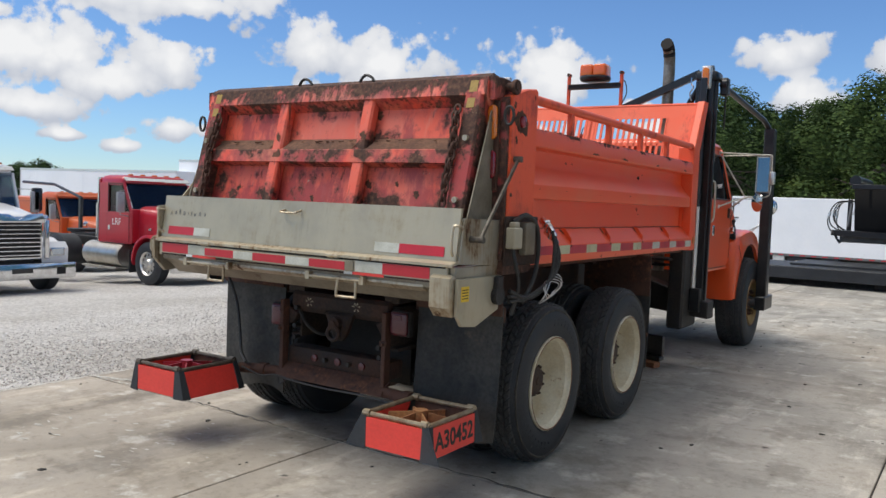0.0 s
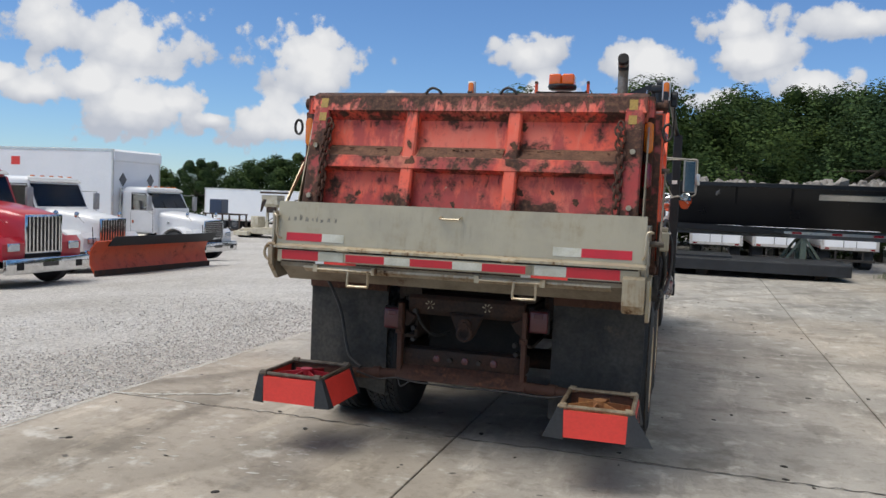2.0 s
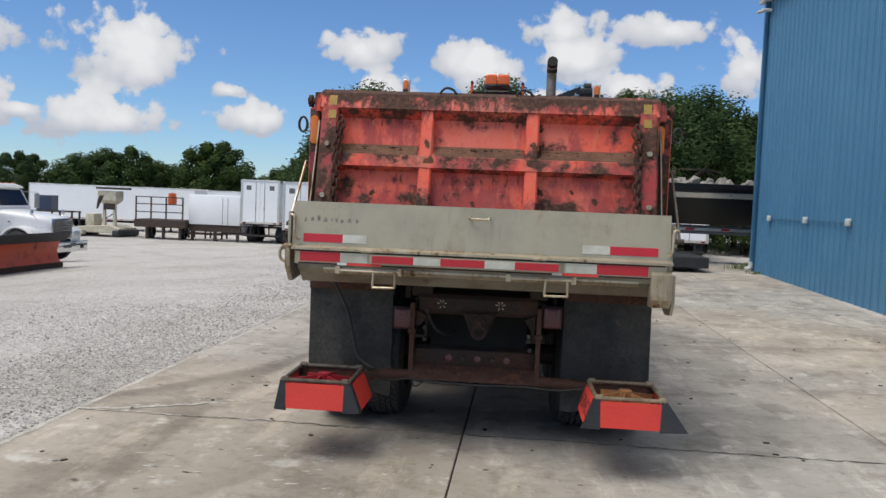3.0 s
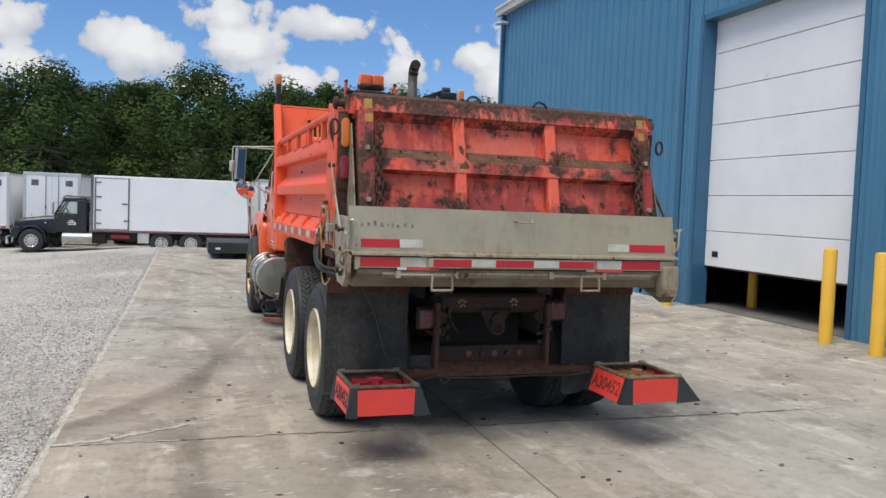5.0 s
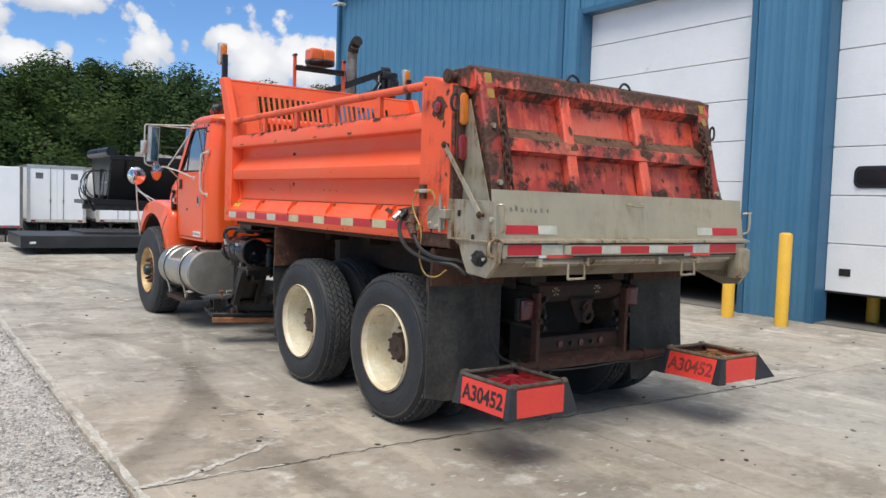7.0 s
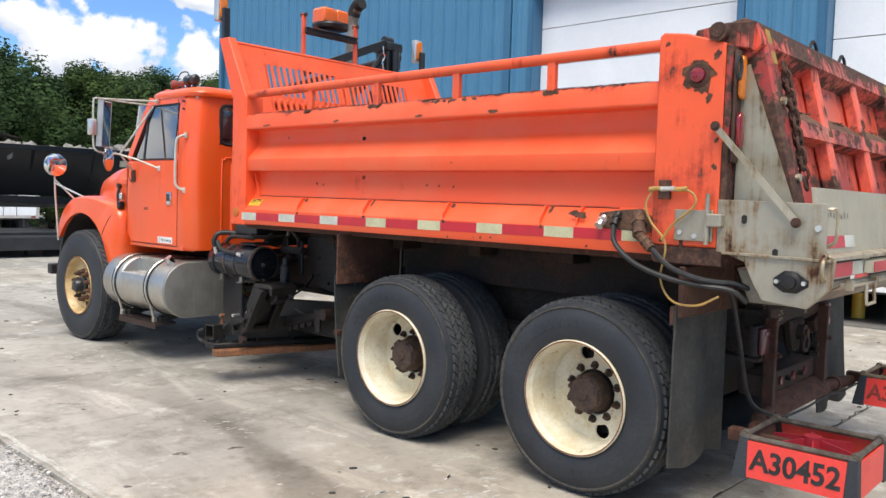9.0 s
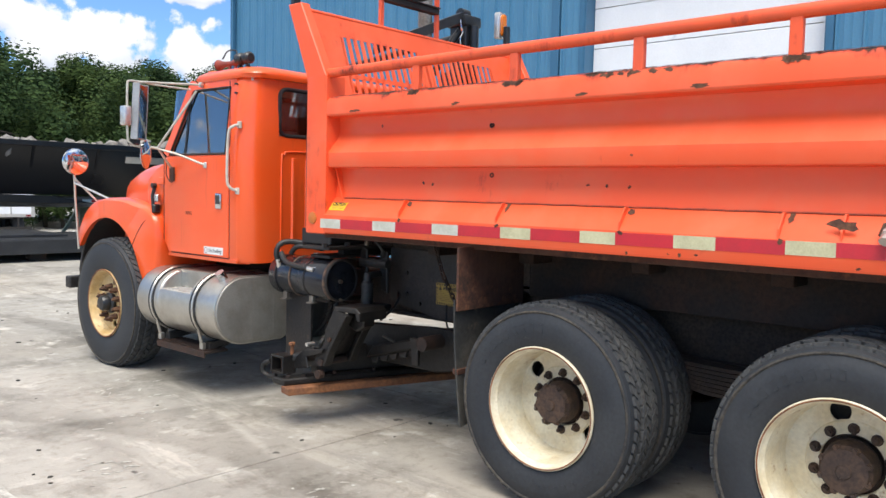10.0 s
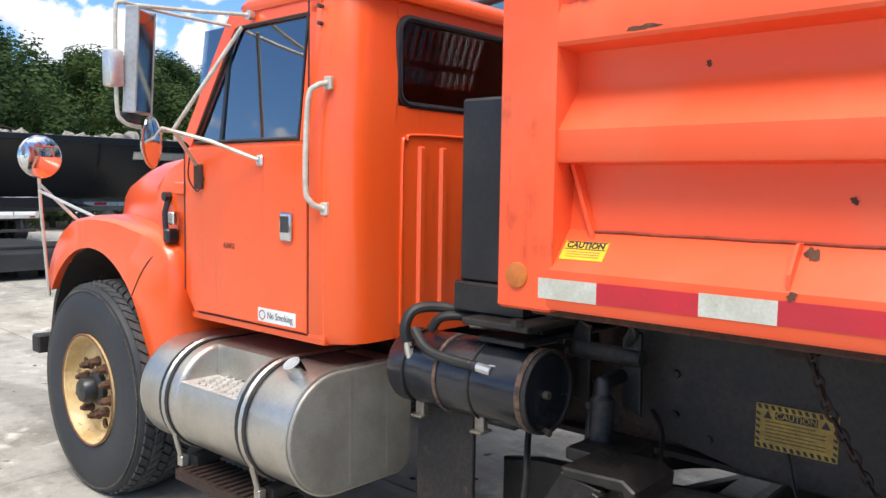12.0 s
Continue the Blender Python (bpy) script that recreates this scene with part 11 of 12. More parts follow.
# white straight truck with its black cab beyond the pad, nose to -x
REEF_Y = 38.0
bk = tractor("straight_truck", pose(-12.35, REEF_Y + 1.2, gz(-12, REEF_Y), 0, 0, 90), M_BLACKPAINT, "black-cab straight truck with long white insulated body", rear_len=5.2, roof_z=2.55, hood_z=1.62)
P("cargo_body", M_VAN, bk, lambda bm: box(bm, -1.27, 1.27, -9.5, -2.45, 0.98, 3.55, 0.02), "white insulated body")
P("cargo_rail", M_GREYFRAME, bk, lambda bm: (box(bm, -1.285, -1.262, -9.5, -2.45, 0.98, 1.08, 0.004), box(bm, 1.262, 1.285, -9.5, -2.45, 0.98, 1.08, 0.004)))
P("side_door", M_VAN, bk, lambda bm: box(bm, -1.285, -1.27, -4.05, -2.62, 1.1, 3.45, 0.004), "white insulated side door")
P("door_seal", M_GREYFRAME, bk, lambda bm: ([box(bm, -1.297, -1.285, y - 0.03, y + 0.03, 1.1, 3.45) for y in (-4.05, -2.64)] + [box(bm, -1.293, -1.285, -4.03, -2.66, z, z + 0.03) for z in (1.1, 3.42)]), "dark door seal")
for z in (1.35, 1.95, 2.55, 3.2):
    P("hinge", M_GREYFRAME, bk, lambda bm, z=z: box(bm, -1.31, -1.285, -2.90, -2.64, z, z + 0.06, 0.006))
for y0, z in ((-4.08, 1.48), (-4.0, 2.25)):
    P("latch_bar", M_GREYFRAME, bk, lambda bm, y0=y0, z=z: box(bm, -1.315, -1.285, y0, y0 + 0.24, z, z + 0.06, 0.006))
for x in (-0.45, 0.45):
    P("underframe_rail", M_CHASSIS, bk, lambda bm, x=x: box(bm, x - 0.05, x + 0.05, -9.4, -2.6, 0.62, 0.98, 0.006))
P("side_skirt", M_CHASSIS, bk, lambda bm: box(bm, -1.0, -0.95, -5.9, -2.6, 0.60, 0.96, 0.006), "dark underbody skirt")
P("tool_box", M_ALU, bk, lambda bm: box(bm, -1.24, -0.9, -4.95, -4.45, 0.50, 0.97, 0.02), "bright steel tool box")
P("air_tank", M_RED, bk, lambda bm: cyl(bm, (-1.12, -4.1, 0.78), (-1.12, -3.3, 0.78), 0.12, 14), "red air tank")
P("battery_box", M_SOOT_SHADE, bk, lambda bm: box(bm, -1.2, -0.7, -3.1, -2.5, 0.45, 0.95, 0.03), "black battery box")
for y in (-5.55, -8.9):
    P("mud_flap", M_TYRE, bk, lambda bm, y=y: box(bm, -1.25, -0.70, y - 0.01, y + 0.01, 0.25, 0.95, 0.004))
for y in (-9.45, -2.5):
    P("corner_post", M_GREYFRAME, bk, lambda bm, y=y: box(bm, -1.29, -1.24, y - 0.06, y + 0.06, 0.98, 3.57, 0.006), "dark corner post")
for i in range(15):
    P("reflective_tape", M_REDTAPE, bk, lambda bm, i=i: box(bm, -1.289, -1.285, -9.4 + i * 0.45, -9.2 + i * 0.45, 1.0, 1.05), "red reflective tape")
P("door_mark", M_WHITE, bk, lambda bm: [box(bm, -1.0145, -1.0125, -1.62 - w, -1.62 + w, z, z + 0.045) for w, z in ((0.10, 1.42), (0.17, 1.34), (0.13, 1.26))], "unreadable white door lettering")

LAB = "white van trailer with bright rear frame, backed up in a row"
for x in (-15.1, -12.0, -5.0, -1.0, 2.0, 5.1):
    van_trailer(pose(x, 41.3, gz(x, 41.3), 0, 0, 0), 12.5, LAB, 2.38 if -9 < x < -4 else 2.62, 1.0)
van_trailer(pose(-8.2, 42.5, gz(-8, 42), 0, 0, 0), 12.5, LAB, 2.38, 1.0)
# further left in the yard
van_trailer(pose(-19.9, 48.0, -1.45), 12.0, LAB, 2.75, 1.25)
van_trailer(pose(-39.5, 22.3, gz(-39.5, 22.3), 0, 0, -90), 12.0, "long white van trailer side-on behind the parked trucks", 2.75, 1.15)
van_trailer(pose(-30.5, 25.5, gz(-30.5, 25.5), 0, 0, -90), 5.5, "white van trailer beyond the box truck", 2.7, 1.1)
van_trailer(pose(-40.5, 57.0, -1.45, 0, 0, -90), 13.0, "long white van trailer side-on in the far row", 2.55, 0.75)
van_trailer(pose(-27.0, 58.0, -1.45, 0, 0, -90), 9.0, "long white van trailer side-on in the far row", 2.5, 0.75)
short_box = thing("storage_box", pose(-22.9, 48.0, -1.45), "low white storage box on a dark skid", "container")
P("shell", M_VAN, short_box, lambda bm: (box(bm, -1.7, 1.7, 0, 2.4, 1.05, 2.95, 0.04, 2)))
P("door_line", M_GREYFRAME, short_box, lambda bm: [box(bm, x - 0.015, x + 0.015, -0.008, 0.0, 1.1, 2.8) for x in (0.55, 0.9)])
P("skid", M_RACK, short_box, lambda bm: (box(bm, -1.7, 1.7, 0.1, 0.3, 0.6, 1.05), [box(bm, x - 0.08, x + 0.08, 0.1, 0.3, 0.0, 0.6) for x in (-1.5, 0, 1.5)]))


def rack_trailer():
    t = thing("rack_trailer", pose(-26.3, 47.5, -1.45), "dark steel equipment trailer with railings and an orange drum", "trailer")
    P("deck", M_RACK, t, lambda bm: box(bm, -1.7, 1.7, 0, 2.2, 0.75, 1.25, 0.02))
    for x in (-1.6, -0.6, 0.4, 1.5):
        P("post", M_RACK, t, lambda bm, x=x: box(bm, x - 0.04, x + 0.04, 0.02, 0.10, 1.2, 2.7, 0.004))
    for z in (1.7, 2.2, 2.65):
        P("rail", M_RACK, t, lambda bm, z=z: box(bm, -1.65, 1.55, 0.03, 0.09, z, z + 0.06, 0.004))
    P("drum", M_OLDORANGE, t, lambda bm: lathe(bm, [(2.2, 0.0005), (2.2, 0.26), (2.45, 0.28), (2.95, 0.24), (3.0, 0.0005)], (0.55, 0.6, 0), "z", 16), "orange drum")
    for x in (-1.1, 1.1):
        wheel_at(t, x, 1.2, 0.42, 0.42, 0.3, M_GREYFRAME)
    for x in (-0.9, 0.2, 1.3):
        P("leg", M_RACK, t, lambda bm, x=x: box(bm, x - 0.08, x + 0.08, 0.1, 0.26, 0.0, 0.8))


def yard_machine():
    t = thing("road_machine", pose(-30.6, 47.5, -1.45), "chipped cream-painted road machine with a canopy and posts", "machine")
    P("base", M_CREAM, t, lambda bm: prism(bm, [(-1.6, 0.25), (1.5, 0.25), (1.6, 0.55), (0.9, 0.75), (-1.2, 0.62), (-1.65, 0.5)], "y", 0.0, 2.4, 0.03))
    P("screed", M_CREAM, t, lambda bm: box(bm, -1.7, -0.6, -0.5, 0.0, 0.12, 0.42, 0.03), "cream screed plate")
    P("engine_box", M_CREAM, t, lambda bm: box(bm, -0.85, -0.25, 0.3, 1.3, 0.68, 1.45, 0.05, 2), "cream engine cover")
    for x in (0.35, 1.05):
        P("tower_leg", M_CREAM, t, lambda bm, x=x: prism(bm, [(x - 0.10, 0.7), (x + 0.10, 0.7), (x + 0.06, 2.2), (x - 0.06, 2.2)], "y", 0.4, 0.6, 0.01))
    for z in (1.1, 1.7):
        P("tower_brace", M_RACK, t, lambda bm, z=z: prism(bm, [(0.3, z), (0.38, z), (1.1, z + 0.45), (1.02, z + 0.45)], "y", 0.44, 0.52))
    P("hopper", M_CREAM, t, lambda bm: loft(bm, [[(0.7 + x * k, 0.6 + y * k, z) for x, y in ((-0.6, -0.5), (0.6, -0.5), (0.6, 0.5), (-0.6, 0.5))] for z, k in ((2.1, 0.6), (2.35, 1.0), (2.95, 1.0))]), "cream hopper")
    P("console", M_RACK, t, lambda bm: box(bm, 0.4, 1.1, 0.25, 0.5, 1.75, 2.15, 0.02))
    P("canopy", M_RACK, t, lambda bm: box(bm, 0.0, 1.6, 0.0, 1.6, 3.05, 3.18, 0.02))
    for x in (-1.4, 1.4):
        P("track", M_TYRE, t, lambda bm, x=x: box(bm, x - 0.25, x + 0.25, -0.1, 2.7, 0.0, 0.45, 0.12, 3))
    P("hoses", M_RACK, t, lambda bm: [tube(bm, rounded([(0.0, 0.2, 1.8), (0.2 + 0.1 * i, 0.1, 2.5), (0.55, 0.3, 2.9)]), 0.05, 6) for i in range(3)])


rack_trailer()
yard_machine()


def scrap_rows():
    for x, y, w, h, m, label in ((-24.5, 50.5, 2.5, 1.1, M_RACK, "stack of dark steel frames"), (-34.5, 49.0, 3.0, 1.5, M_RACK, "dark flatbed frame with blue cabinet"), (-17.0, 46.0, 1.6, 0.9, M_RACK, "stack of dark steel frames")):
        t = thing("scrap_stack", pose(x, y, -1.45), label, "scrap")
        P("rails", m, t, lambda bm, w=w, h=h: ([box(bm, -w / 2, w / 2, y0, y0 + 0.1, z, z + 0.1, 0.004) for y0 in (0, 0.9) for z in (0.25, h - 0.1)]))
        for px in (-w / 2 + 0.1, 0, w / 2 - 0.1):
            for y0 in (0, 0.9):
                P("post", m, t, lambda bm, px=px, y0=y0, h=h: box(bm, px - 0.05, px + 0.05, y0, y0 + 0.1, 0.0, h, 0.004))
    c = thing("cabinet", pose(-35.2, 49.2, -1.45), "dark blue steel cabinet on the flatbed frame", "cabinet")
    P("case", M_NAVY, c, lambda bm: box(bm, -0.5, 0.5, 0, 0.9, 1.45, 2.5, 0.02), "dark blue case")


scrap_rows()


# black side-dump trailer and the black deck before it
def dump_trailer():
    x0, x1, y0, y1 = -3.0, 9.6, 21.9, 24.3
    zg = 0.13
    t = thing("side_dump_trailer", pose(0, 0, 0), "black side-dump trailer loaded with broken concrete", "trailer")
    P("tub", M_BLACKTUB, t, lambda bm: prism(bm, [(y0 - 0.1, 2.36), (y0 - 0.1, 2.42), (y0 + 0.0, 2.42), (y0 + 0.30, 1.72), (y0 + 0.55, 1.42), (y1 - 0.55, 1.42), (y1, 2.42), (y1 + 0.1, 2.42), (y1 + 0.1, 2.36), (y1 - 0.35, 1.30), (y0 + 0.35, 1.30)], "x", x0 + 0.25, x1), "black steel tub")
    for x in (x0 + 0.25, x1 - 0.05):
        P("end_wall", M_BLACKTUB, t, lambda bm, x=x: prism(bm, [(y0 - 0.08, 2.42), (y0 + 0.38, 1.32), (y1 - 0.38, 1.32), (y1 + 0.08, 2.42)], "x", x, x + 0.05))
    P("rim_pipe", M_BLACKTUB, t, lambda bm: (box(bm, x0 + 0.2, x1, y0 - 0.16, y0 - 0.06, 2.34, 2.46, 0.01), box(bm, x0 + 0.2, x1, y1 + 0.06, y1 + 0.16, 2.34, 2.46, 0.01)))
    P("side_bar", M_ALU, t, lambda bm: prism(bm, [(y0 - 0.075, 2.20), (y0 - 0.02, 2.06), (y0 - 0.0, 2.06), (y0 - 0.05, 2.22)], "x", 1.05, x1 - 0.2), "bright aluminium bar")
    for i in range(9):
        x = x0 + 0.6 + i * 1.4
        P("tub_rib", M_BLACKTUB, t, lambda bm, x=x: prism(bm, [(y0 - 0.12, 2.34), (y0 + 0.24, 1.60), (y0 + 0.34, 1.32), (y0 + 0.40, 1.32), (y0 + 0.0, 2.30)], "x", x - 0.03, x + 0.03))
    def load(bm):
        rng = random.Random(8)
        for i in range(150):
            x, y = rng.uniform(x0 + 0.9, x1 - 0.3), rng.uniform(y0 + 0.05, y1 - 0.1)
            r = rng.uniform(0.10, 0.26)
            bmesh.ops.create_icosphere(bm, subdivisions=1, radius=r, matrix=Matrix.Translation((x, y, 2.30 + rng.uniform(0, 0.14))) @ Euler((rng.uniform(0, 6), rng.uniform(0, 6), 0)).to_matrix().to_4x4() @ Matrix.Diagonal((1.3, 1.0, 0.65, 1)))
    tagged(P("rubble_load", M_RUBBLE, t, load, "", 0), "broken concrete load", kind="stuff")
    P("frame", M_GREYFRAME, t, lambda bm: (box(bm, x0 - 0.1, x1, y0 + 0.55, y0 + 0.7, 1.02, 1.26, 0.01), box(bm, x0 - 0.1, x1, y1 - 0.7, y1 - 0.55, 1.02, 1.26, 0.01)), "grey trailer frame")
    P("light_rail", M_ALU, t, lambda bm: box(bm, 0.3, x1, y0 + 0.52, y0 + 0.548, 1.12, 1.20, 0.004))
    for i in range(9):
        P("reflective_tape", M_REDTAPE, t, lambda bm, i=i: box(bm, 0.5 + i, 0.75 + i, y0 + 0.515, y0 + 0.52, 1.13, 1.19), "red reflective tape")
    P("tarp", M_BLACKTUB, t, lambda bm: prism(bm, [(x0 - 0.25, 1.33), (x0 + 2.5, 1.28), (x0 + 3.4, 1.12), (x0 + 2.4, 1.10), (x0 - 0.1, 1.18)], "y", y0 + 0.2, y0 + 0.5, 0.01), "slack black tarpaulin")
    for i, (reach, sag, dy) in enumerate(((0.34, 1.42, 0.42), (0.26, 1.50, 0.50), (0.40, 1.30, 0.62), (0.22, 1.36, 0.80), (0.30, 1.46, 1.0))):
        P("hose", M_HOSE, t, lambda bm, reach=reach, sag=sag, dy=dy: tube(bm, rounded([(x0 + 0.22, y0 + dy, 2.06), (x0 - reach * 0.5, y0 + dy - 0.03, 2.02), (x0 - reach, y0 + dy - 0.05, (sag + 2.0) / 2), (x0 - reach * 0.8, y0 + dy, sag), (x0 + 0.05, y0 + dy, 1.26)]), 0.016, 6), "black air hose")
        P("hose_end", M_ALU, t, lambda bm, reach=reach, sag=sag, dy=dy: cyl(bm, (x0 - reach * 0.95, y0 + dy - 0.05, (sag + 2.0) / 2 + 0.07), (x0 - reach, y0 + dy - 0.05, (sag + 2.0) / 2 - 0.05), 0.026, 8), "bright hose coupling")
    P("hanging_hose", M_HOSE, t, lambda bm: tube(bm, rounded([(x0 - 0.22, y0 + 0.4, 1.32), (x0 - 0.16, y0 + 0.4, 1.15), (x0 - 0.06, y0 + 0.4, 1.0)]), 0.03, 8))
    P("nose_post", M_BLACKTUB, t, lambda bm: box(bm, x0 + 0.06, x0 + 0.16, y0 + 0.4, y0 + 0.5, 1.2, 2.1, 0.01))
    P("nose_beam", M_BLACKTUB, t, lambda bm: box(bm, x0 - 0.3, x0 + 0.1, y0 + 0.5, y1 - 0.5, 1.18, 1.28, 0.01))
    P("nose_cylinder", M_GREYFRAME, t, lambda bm: cyl(bm, (x0 + 0.16, y0 + 0.36, 2.0), (x0 + 0.10, y0 + 0.36, 1.42), 0.035, 10), "grey hydraulic cylinder")
    P("glad_hand", M_ALU, t, lambda bm: box(bm, x0 + 0.1, x0 + 0.24, y0 + 0.36, y0 + 0.40, 1.72, 1.78, 0.01))
    P("cover_roll", M_BLACKTUB, t, lambda bm: cyl(bm, (x0 + 0.25, y0 - 0.05, 2.55), (x0 + 0.25, y1 + 0.05, 2.55), 0.13, 12), "rolled cover")
    for y in (y0 + 0.62, y1 - 0.62):
        P("landing_leg", M_PALEGREEN, t, lambda bm, y=y: (box(bm, 0.75, 0.90, y - 0.06, y + 0.06, 0.2, 1.05, 0.01), prism(bm, [(0.3, 0.35), (0.38, 0.35), (0.80, 0.98), (0.72, 0.98)], "y", y - 0.03, y + 0.03), prism(bm, [(1.35, 0.35), (1.27, 0.35), (0.85, 0.98), (0.93, 0.98)], "y", y - 0.03, y + 0.03), box(bm, 0.2, 1.45, y - 0.15, y + 0.15, 0.13, 0.2, 0.01)), "pale green support leg")
    for x in (4.6, 5.9, 7.2):
        for y in (y0 + 0.35, y1 - 0.35):
            w = P("wheel", M_TYRE, t, lambda bm, x=x, y=y: lathe(bm, [(-0.25, 0.28), (-0.25, 0.44), (-0.21, 0.5), (0.21, 0.5), (0.25, 0.44), (0.25, 0.28)], (x, y, 0.62), "y", 28))
            P("rim", M_ALU, w, lambda bm, x=x, y=y: lathe(bm, [(-0.25, 0.28), (-0.2, 0.24), (-0.16, 0.1), (-0.2, 0.0005), (0.2, 0.0005), (0.2, 0.28)], (x, y, 0.62), "y", 24))


dump_trailer()


def deck():
    x0, x1, y0, y1 = -5.15, 1.5, 19.2, 21.5
    t = thing("steel_deck", pose(0, 0, 0), "long black steel deck lying on low blocks", "platform")
    P("plate", M_DECK, t, lambda bm: (box(bm, x0, x1, y0 + 0.04, y1, 0.47, 0.51, 0.004)), "worn black deck plate")
    P("plate_end", M_DECK, t, lambda bm: box(bm, x0 + 1.4, x1 - 2.6, y0 + 0.7, y1 + 0.3, 0.515, 0.56, 0.004))
    P("edge_beam", M_DECK, t, lambda bm: (box(bm, x0, x1, y0, y0 + 0.06, 0.24, 0.50, 0.006), box(bm, x0, x1, y1 - 0.06, y1, 0.24, 0.50, 0.006)))
    P("end_beam", M_DECK, t, lambda bm: [box(bm, x, x + 0.06, y0 + 0.06, y1 - 0.06, 0.24, 0.50, 0.006) for x in (x0, x1 - 0.06)])
    for i in range(8):
        P("cross_beam", M_DECK, t, lambda bm, i=i: box(bm, x0 + 0.5 + i * 0.75, x0 + 0.58 + i * 0.75, y0 + 0.06, y1 - 0.06, 0.28, 0.47))
    for x in (x0 + 0.5, -1.8, x1 - 0.6):
        for y in (y0 + 0.45, y1 - 0.4):
            P("block", M_RACK, t, lambda bm, x=x, y=y: box(bm, x - 0.15, x + 0.15, y - 0.12, y + 0.12, gz(x, y), 0.25, 0.01), "timber block")
    P("sticker", M_WHITE, t, lambda bm: box(bm, x0 + 0.18, x0 + 0.30, y0 - 0.003, y0, 0.33, 0.38), "small white sticker")


deck()

# ---- trees ----
def leaf_mat(name, dark, light):
    m, t, p = shader(name)
    geo = t.nodes.new("ShaderNodeNewGeometry")
    n = noise_node(t, geo.outputs["Position"], 0.75, 5, 0.6)
    c = mix_node(t, ramp_node(t, n, 0.36, 0.66), dark, light)
    c = mix_node(t, geo.outputs["Random Per Island"], mix_node(t, 1.0, c, (0.72, 0.76, 0.74), "MULTIPLY"), mix_node(t, 1.0, c, (1.28, 1.20, 1.1), "MULTIPLY"))
    rnd = t.nodes.new("ShaderNodeObjectInfo").outputs["Random"]
    c = mix_node(t, rnd, mix_node(t, 1.0, c, (0.86, 0.90, 0.95), "MULTIPLY"), mix_node(t, 1.0, c, (1.22, 1.10, 0.80), "MULTIPLY"))
    t.links.new(c, p.inputs["Base Color"])
    p.inputs["Roughness"].default_value = 0.75
    p.inputs["Specular IOR Level"].default_value = 0.15
    return m


M_LEAF = leaf_mat("summer_foliage", (0.021, 0.044, 0.016), (0.060, 0.100, 0.031))
M_LEAF2 = leaf_mat("pale_shrub_foliage", (0.04, 0.07, 0.018), (0.11, 0.15, 0.04))
M_BARK = plain("grey_bark", (0.10, 0.08, 0.06), 0.9, 0.0, (0.06, 0.05, 0.04), 4, 0.3, 30, 0.6)


def tree_kind(seed, height, spread, low, leaves, leaf, mat, clumps=46):
    """Tapered trunk, forked limbs, and a ragged crown of leaf sprays."""
    rng = random.Random(seed)
    root = new("tree")
    bm = bmesh.new()
    lean = Vector((rng.uniform(-0.4, 0.4), rng.uniform(-0.4, 0.4), 0))
    def limb(p, q, r0, r1, n=7):
        p, q = Vector(p), Vector(q)
        mid = (p + q) / 2 + Vector((rng.uniform(-0.2, 0.2), rng.uniform(-0.2, 0.2), 0.1))
        cyl(bm, p, mid, r0, n, (r0 + r1) / 2, False)
        cyl(bm, mid, q, (r0 + r1) / 2, n, r1, True)
    fork = Vector((0, 0, height * 0.42)) + lean
    limb((0, 0, -0.4), fork, height * 0.022, height * 0.015, 9)
    tips = []
    # rounded masses: a dome of clumps, the lower ones wider out
    for k in range(clumps):
        a = 2.4 * k + rng.uniform(-0.5, 0.5)
        rel = ((k + 0.5) / clumps) ** 0.9
        r = spread * rng.uniform(0.20, 0.38) * (1.0 - 0.30 * rel)
        z = low + r * 0.6 + (height - low - r * 1.5) * rel
        dome = math.sqrt(max(0.0, 1 - max(0.0, rel - 0.30) ** 2 / 0.52))
        d = max(0.0, spread * dome - r * 0.7) * rng.uniform(0.62, 1.06)
        tips.append((Vector((math.cos(a) * d, math.sin(a) * d, z)) + lean * rel, r))
    for p, r in tips[:16]:
        limb(fork + Vector((0, 0, rng.uniform(-1.5, 1.0))), p, height * 0.009, height * 0.002, 5)
    part("trunk", bm, M_BARK, root)
    verts, faces = [], []
    per = leaves // clumps
    for p, r in tips:
        for i in range(per):
            u = Vector((rng.gauss(0, 1), rng.gauss(0, 1), rng.gauss(0, 0.75)))
            u = u.normalized() * r * (rng.random() ** 0.3) * (1.12 if rng.random() < 0.08 else 1.0)
            c = p + u
            s = leaf * rng.uniform(0.5, 1.25)
            n = (u.normalized() * 1.9 + Vector((rng.uniform(-0.8, 0.8), rng.uniform(-0.8, 0.8), rng.uniform(-0.3, 0.7)))).normalized()
            a, b = frame_of(n)
            k = len(verts)
            bend = n * s * 0.18
            verts += [c - a * s + b * s * 0.1, c - b * s * 0.55 + bend, c + a * s, c + b * s * 0.5 + bend * 0.6]
            faces.append((k, k + 1, k + 2, k + 3))
    me = bpy.data.meshes.new("crown")
    me.from_pydata([tuple(v) for v in verts], [], faces)
    me.materials.append(mat)
    cr = new("crown", me)
    cr.parent = root
    return root


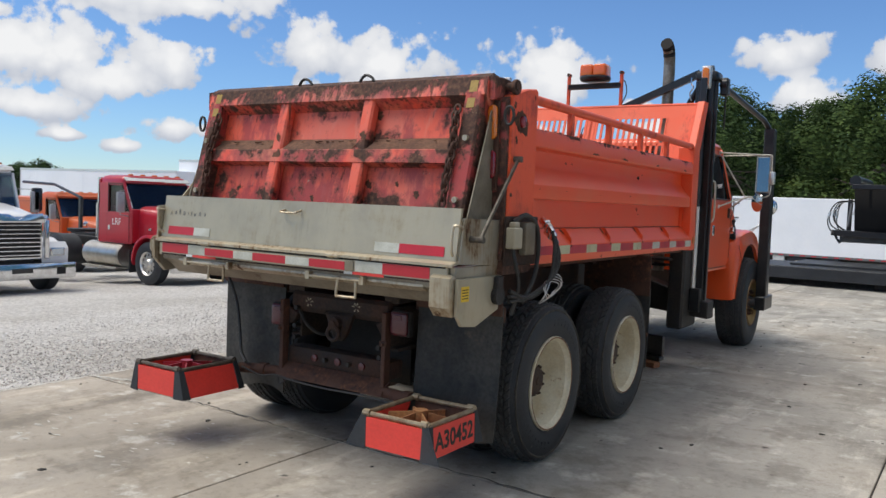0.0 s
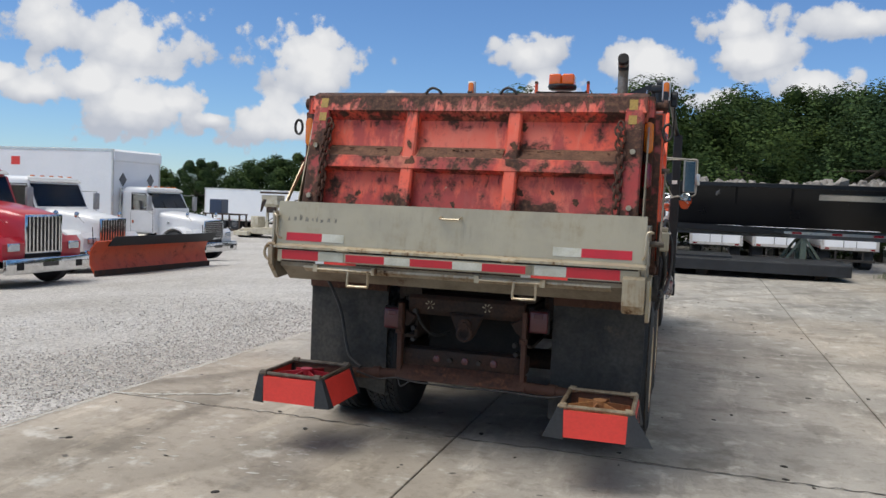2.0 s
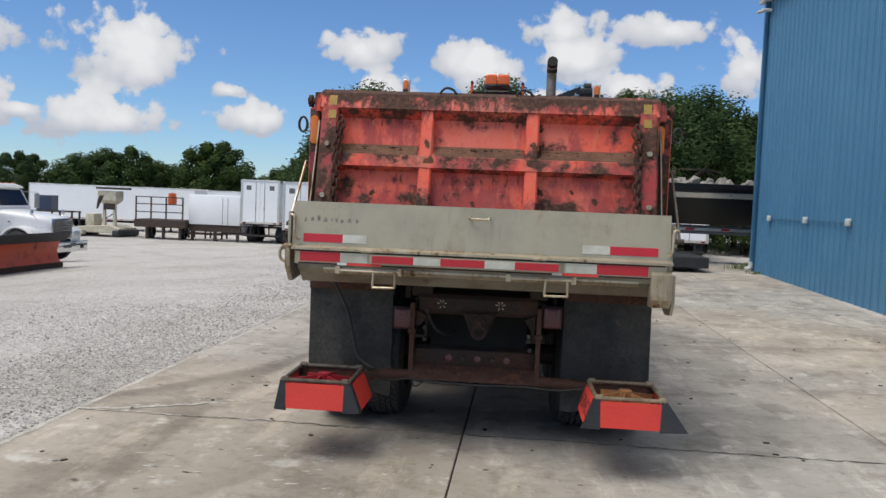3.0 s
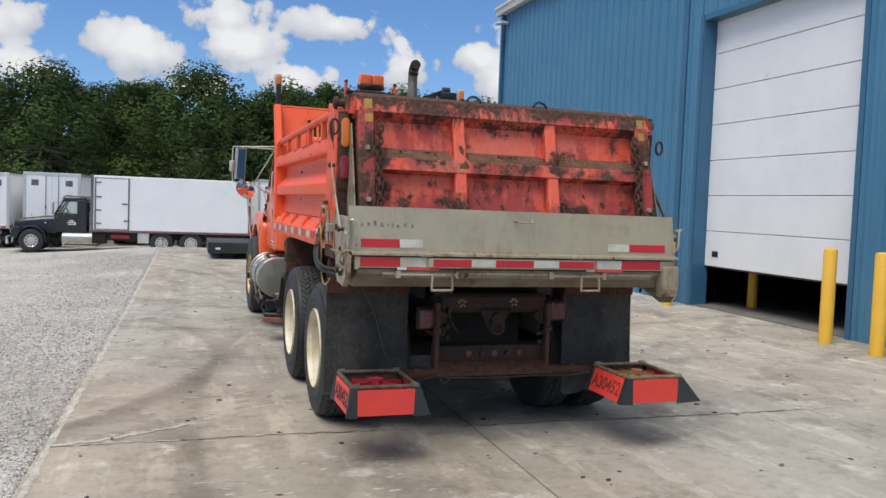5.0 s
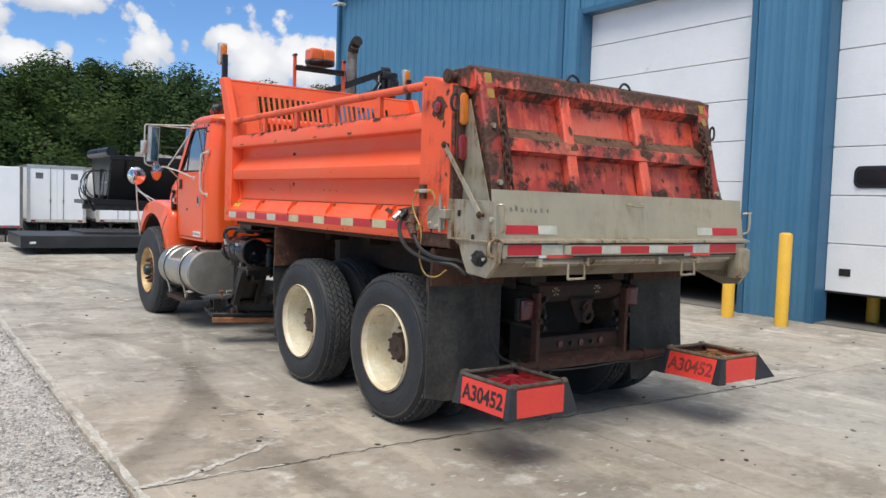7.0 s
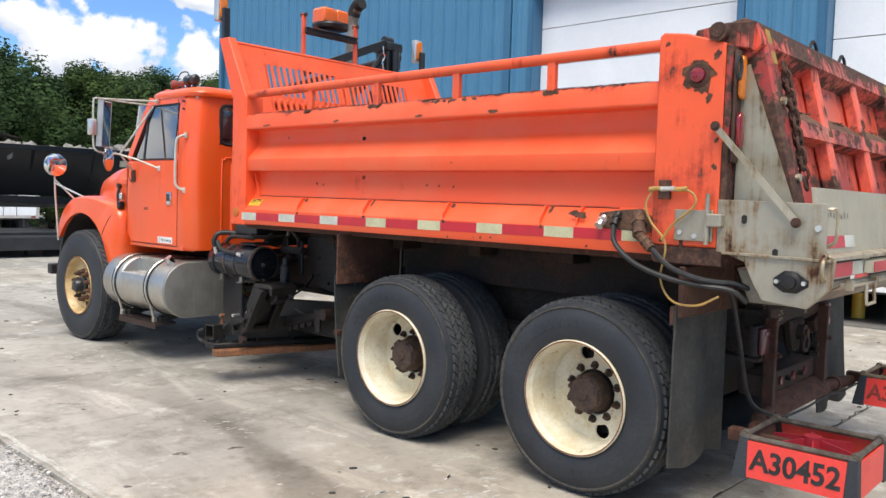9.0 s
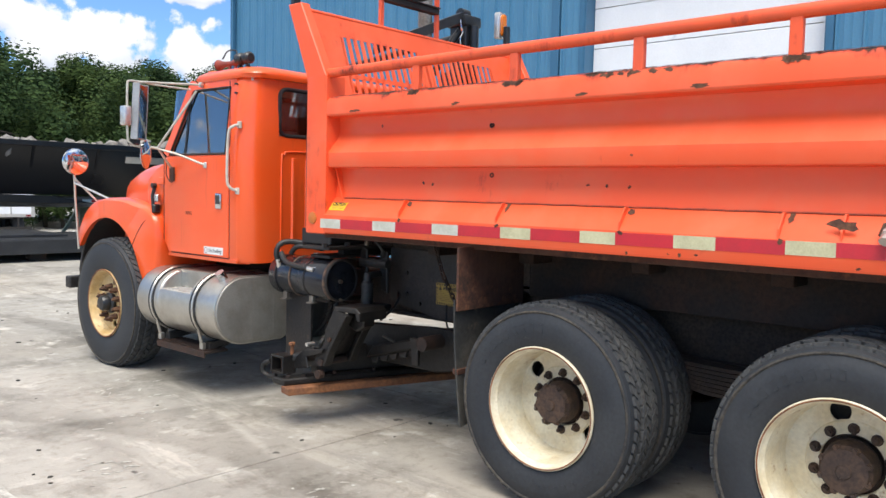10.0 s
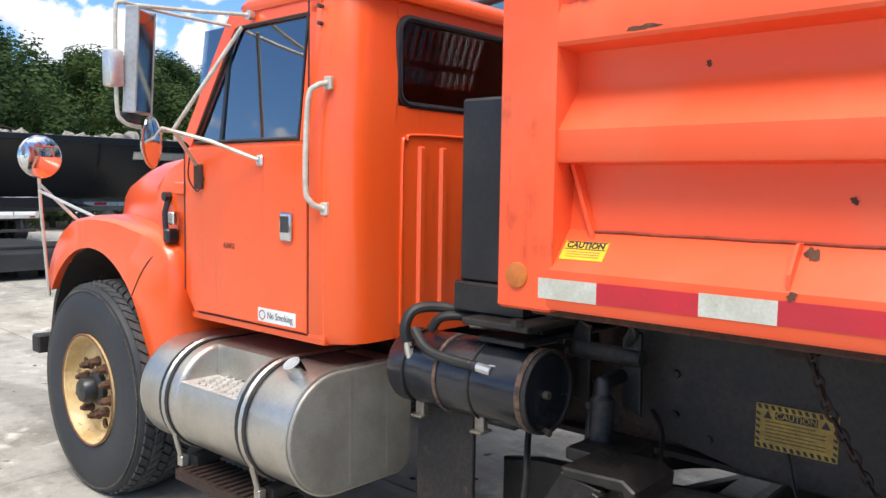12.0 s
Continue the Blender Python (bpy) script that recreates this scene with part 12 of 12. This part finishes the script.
KINDS = [tree_kind(31, 11.5, 4.6, 1.0, 24000, 0.110, M_LEAF, 40), tree_kind(32, 10.2, 4.2, 0.8, 23000, 0.106, M_LEAF, 36), tree_kind(33, 12.6, 4.4, 1.4, 24000, 0.110, M_LEAF, 44),
         tree_kind(34, 9.0, 4.4, 0.5, 19000, 0.105, M_LEAF, 34), tree_kind(35, 4.2, 2.6, 0.2, 7000, 0.08, M_LEAF2, 16),
         tree_kind(36, 10.0, 5.2, -0.6, 13000, 0.20, M_LEAF, 30), tree_kind(37, 9.0, 5.6, -0.6, 13000, 0.20, M_LEAF, 28)]
for i, k in enumerate(KINDS):
    tagged(k, "broad leafy green tree at the edge of the yard" if i != 4 else "pale green shrub under the wood's edge", "tree" if i != 4 else "shrub", "trees of the wood")
PLACED = []


def put_tree(kind, x, y, s, turn):
    z = max(-1.45, gz(x, y)) - 0.15
    m = pose(x, y, z, 0, 0, turn) @ Matrix.Diagonal((s, s, s, 1))
    if kind not in PLACED:
        PLACED.append(kind)
        KINDS[kind].matrix_world = m
    else:
        c = copy_thing(KINDS[kind], m)
        c.scale = (s, s, s)


EYEX, EYEY = -4.5, 0.5
def wood():
    rng = random.Random(77)
    # azimuth, distance, skyline elevation in degrees
    sky_line = [(-13.4, 60, 6.0), (-11.0, 63, 6.2), (-8.8, 60, 7.6), (-6.4, 62, 7.8), (-4.3, 59, 7.8), (-1.9, 61, 6.2), (0.6, 64, 5.6), (3.2, 62, 6.4), (6.0, 60, 7.9), (8.6, 61, 8.7), (11.2, 60, 8.6), (13.0, 60, 7.6), (14.7, 62, 6.2), (16.0, 61, 6.5), (17.3, 62, 6.9), (18.8, 60, 7.8), (20.3, 61, 8.0), (21.7, 63, 6.9), (22.9, 60, 7.8), (24.9, 62, 7.2), (26.8, 60, 8.0), (28.8, 61, 7.7), (32, 60, 7.7), (35.4, 62, 7.5)]
    heights = (11.5, 10.2, 12.6, 9.0)
    for az_, d, el in sky_line:
        for back in (0, 1):
            a = radians(az_ + (1.3 if back else 0) + rng.uniform(-0.5, 0.5))
            dd = d + (7 if back else 0) + rng.uniform(-1.5, 1.5)
            x, y = EYEX + math.sin(a) * dd, EYEY + math.cos(a) * dd
            top = 1.65 + dd * math.tan(radians(el * (0.90 if back else 0.965) + rng.uniform(-0.12, 0.12)))
            k = rng.randrange(4)
            put_tree(k, x, y, (top + 1.6) / heights[k], rng.uniform(0, 360))
    for i in range(26):
        a = radians(-12 + 47 * i / 25 + rng.uniform(-0.6, 0.6))
        dd = rng.uniform(51, 55)
        put_tree(4 if rng.random() < 0.45 else 3, EYEX + math.sin(a) * dd, EYEY + math.cos(a) * dd, rng.uniform(0.9, 1.3) if rng.random() < 0.6 else rng.uniform(0.6, 0.8), rng.uniform(0, 360))
    # the thinner row beyond the yard
    for az_, d, el in [(-37.4, 95, 1.6), (-35.2, 93, 2.2), (-34.0, 96, 2.1), (-31.3, 96, 2.35), (-29.8, 94, 2.75), (-28.2, 93, 2.95), (-26.5, 97, 2.1), (-25.0, 98, 2.0), (-23.3, 90, 3.6), (-22.2, 91, 3.7), (-20.6, 104, 1.6), (-19.2, 100, 1.5), (-18.0, 92, 2.1), (-16.6, 80, 3.3), (-15.4, 72, 4.4), (-32.6, 108, 1.1), (-27.2, 110, 1.5), (-60.2, 82, 1.75), (-61.4, 85, 1.5), (-47, 100, 1.3), (-44, 104, 1.4)]:
        a = radians(az_)
        top = 1.65 + d * math.tan(radians(el))
        k = 5 + rng.randrange(2)
        put_tree(k, EYEX + 2.5 + math.sin(a) * d, EYEY - 0.5 + math.cos(a) * d, (top + 1.6) / (10.0, 9.0)[k - 5], rng.uniform(0, 360))


wood()
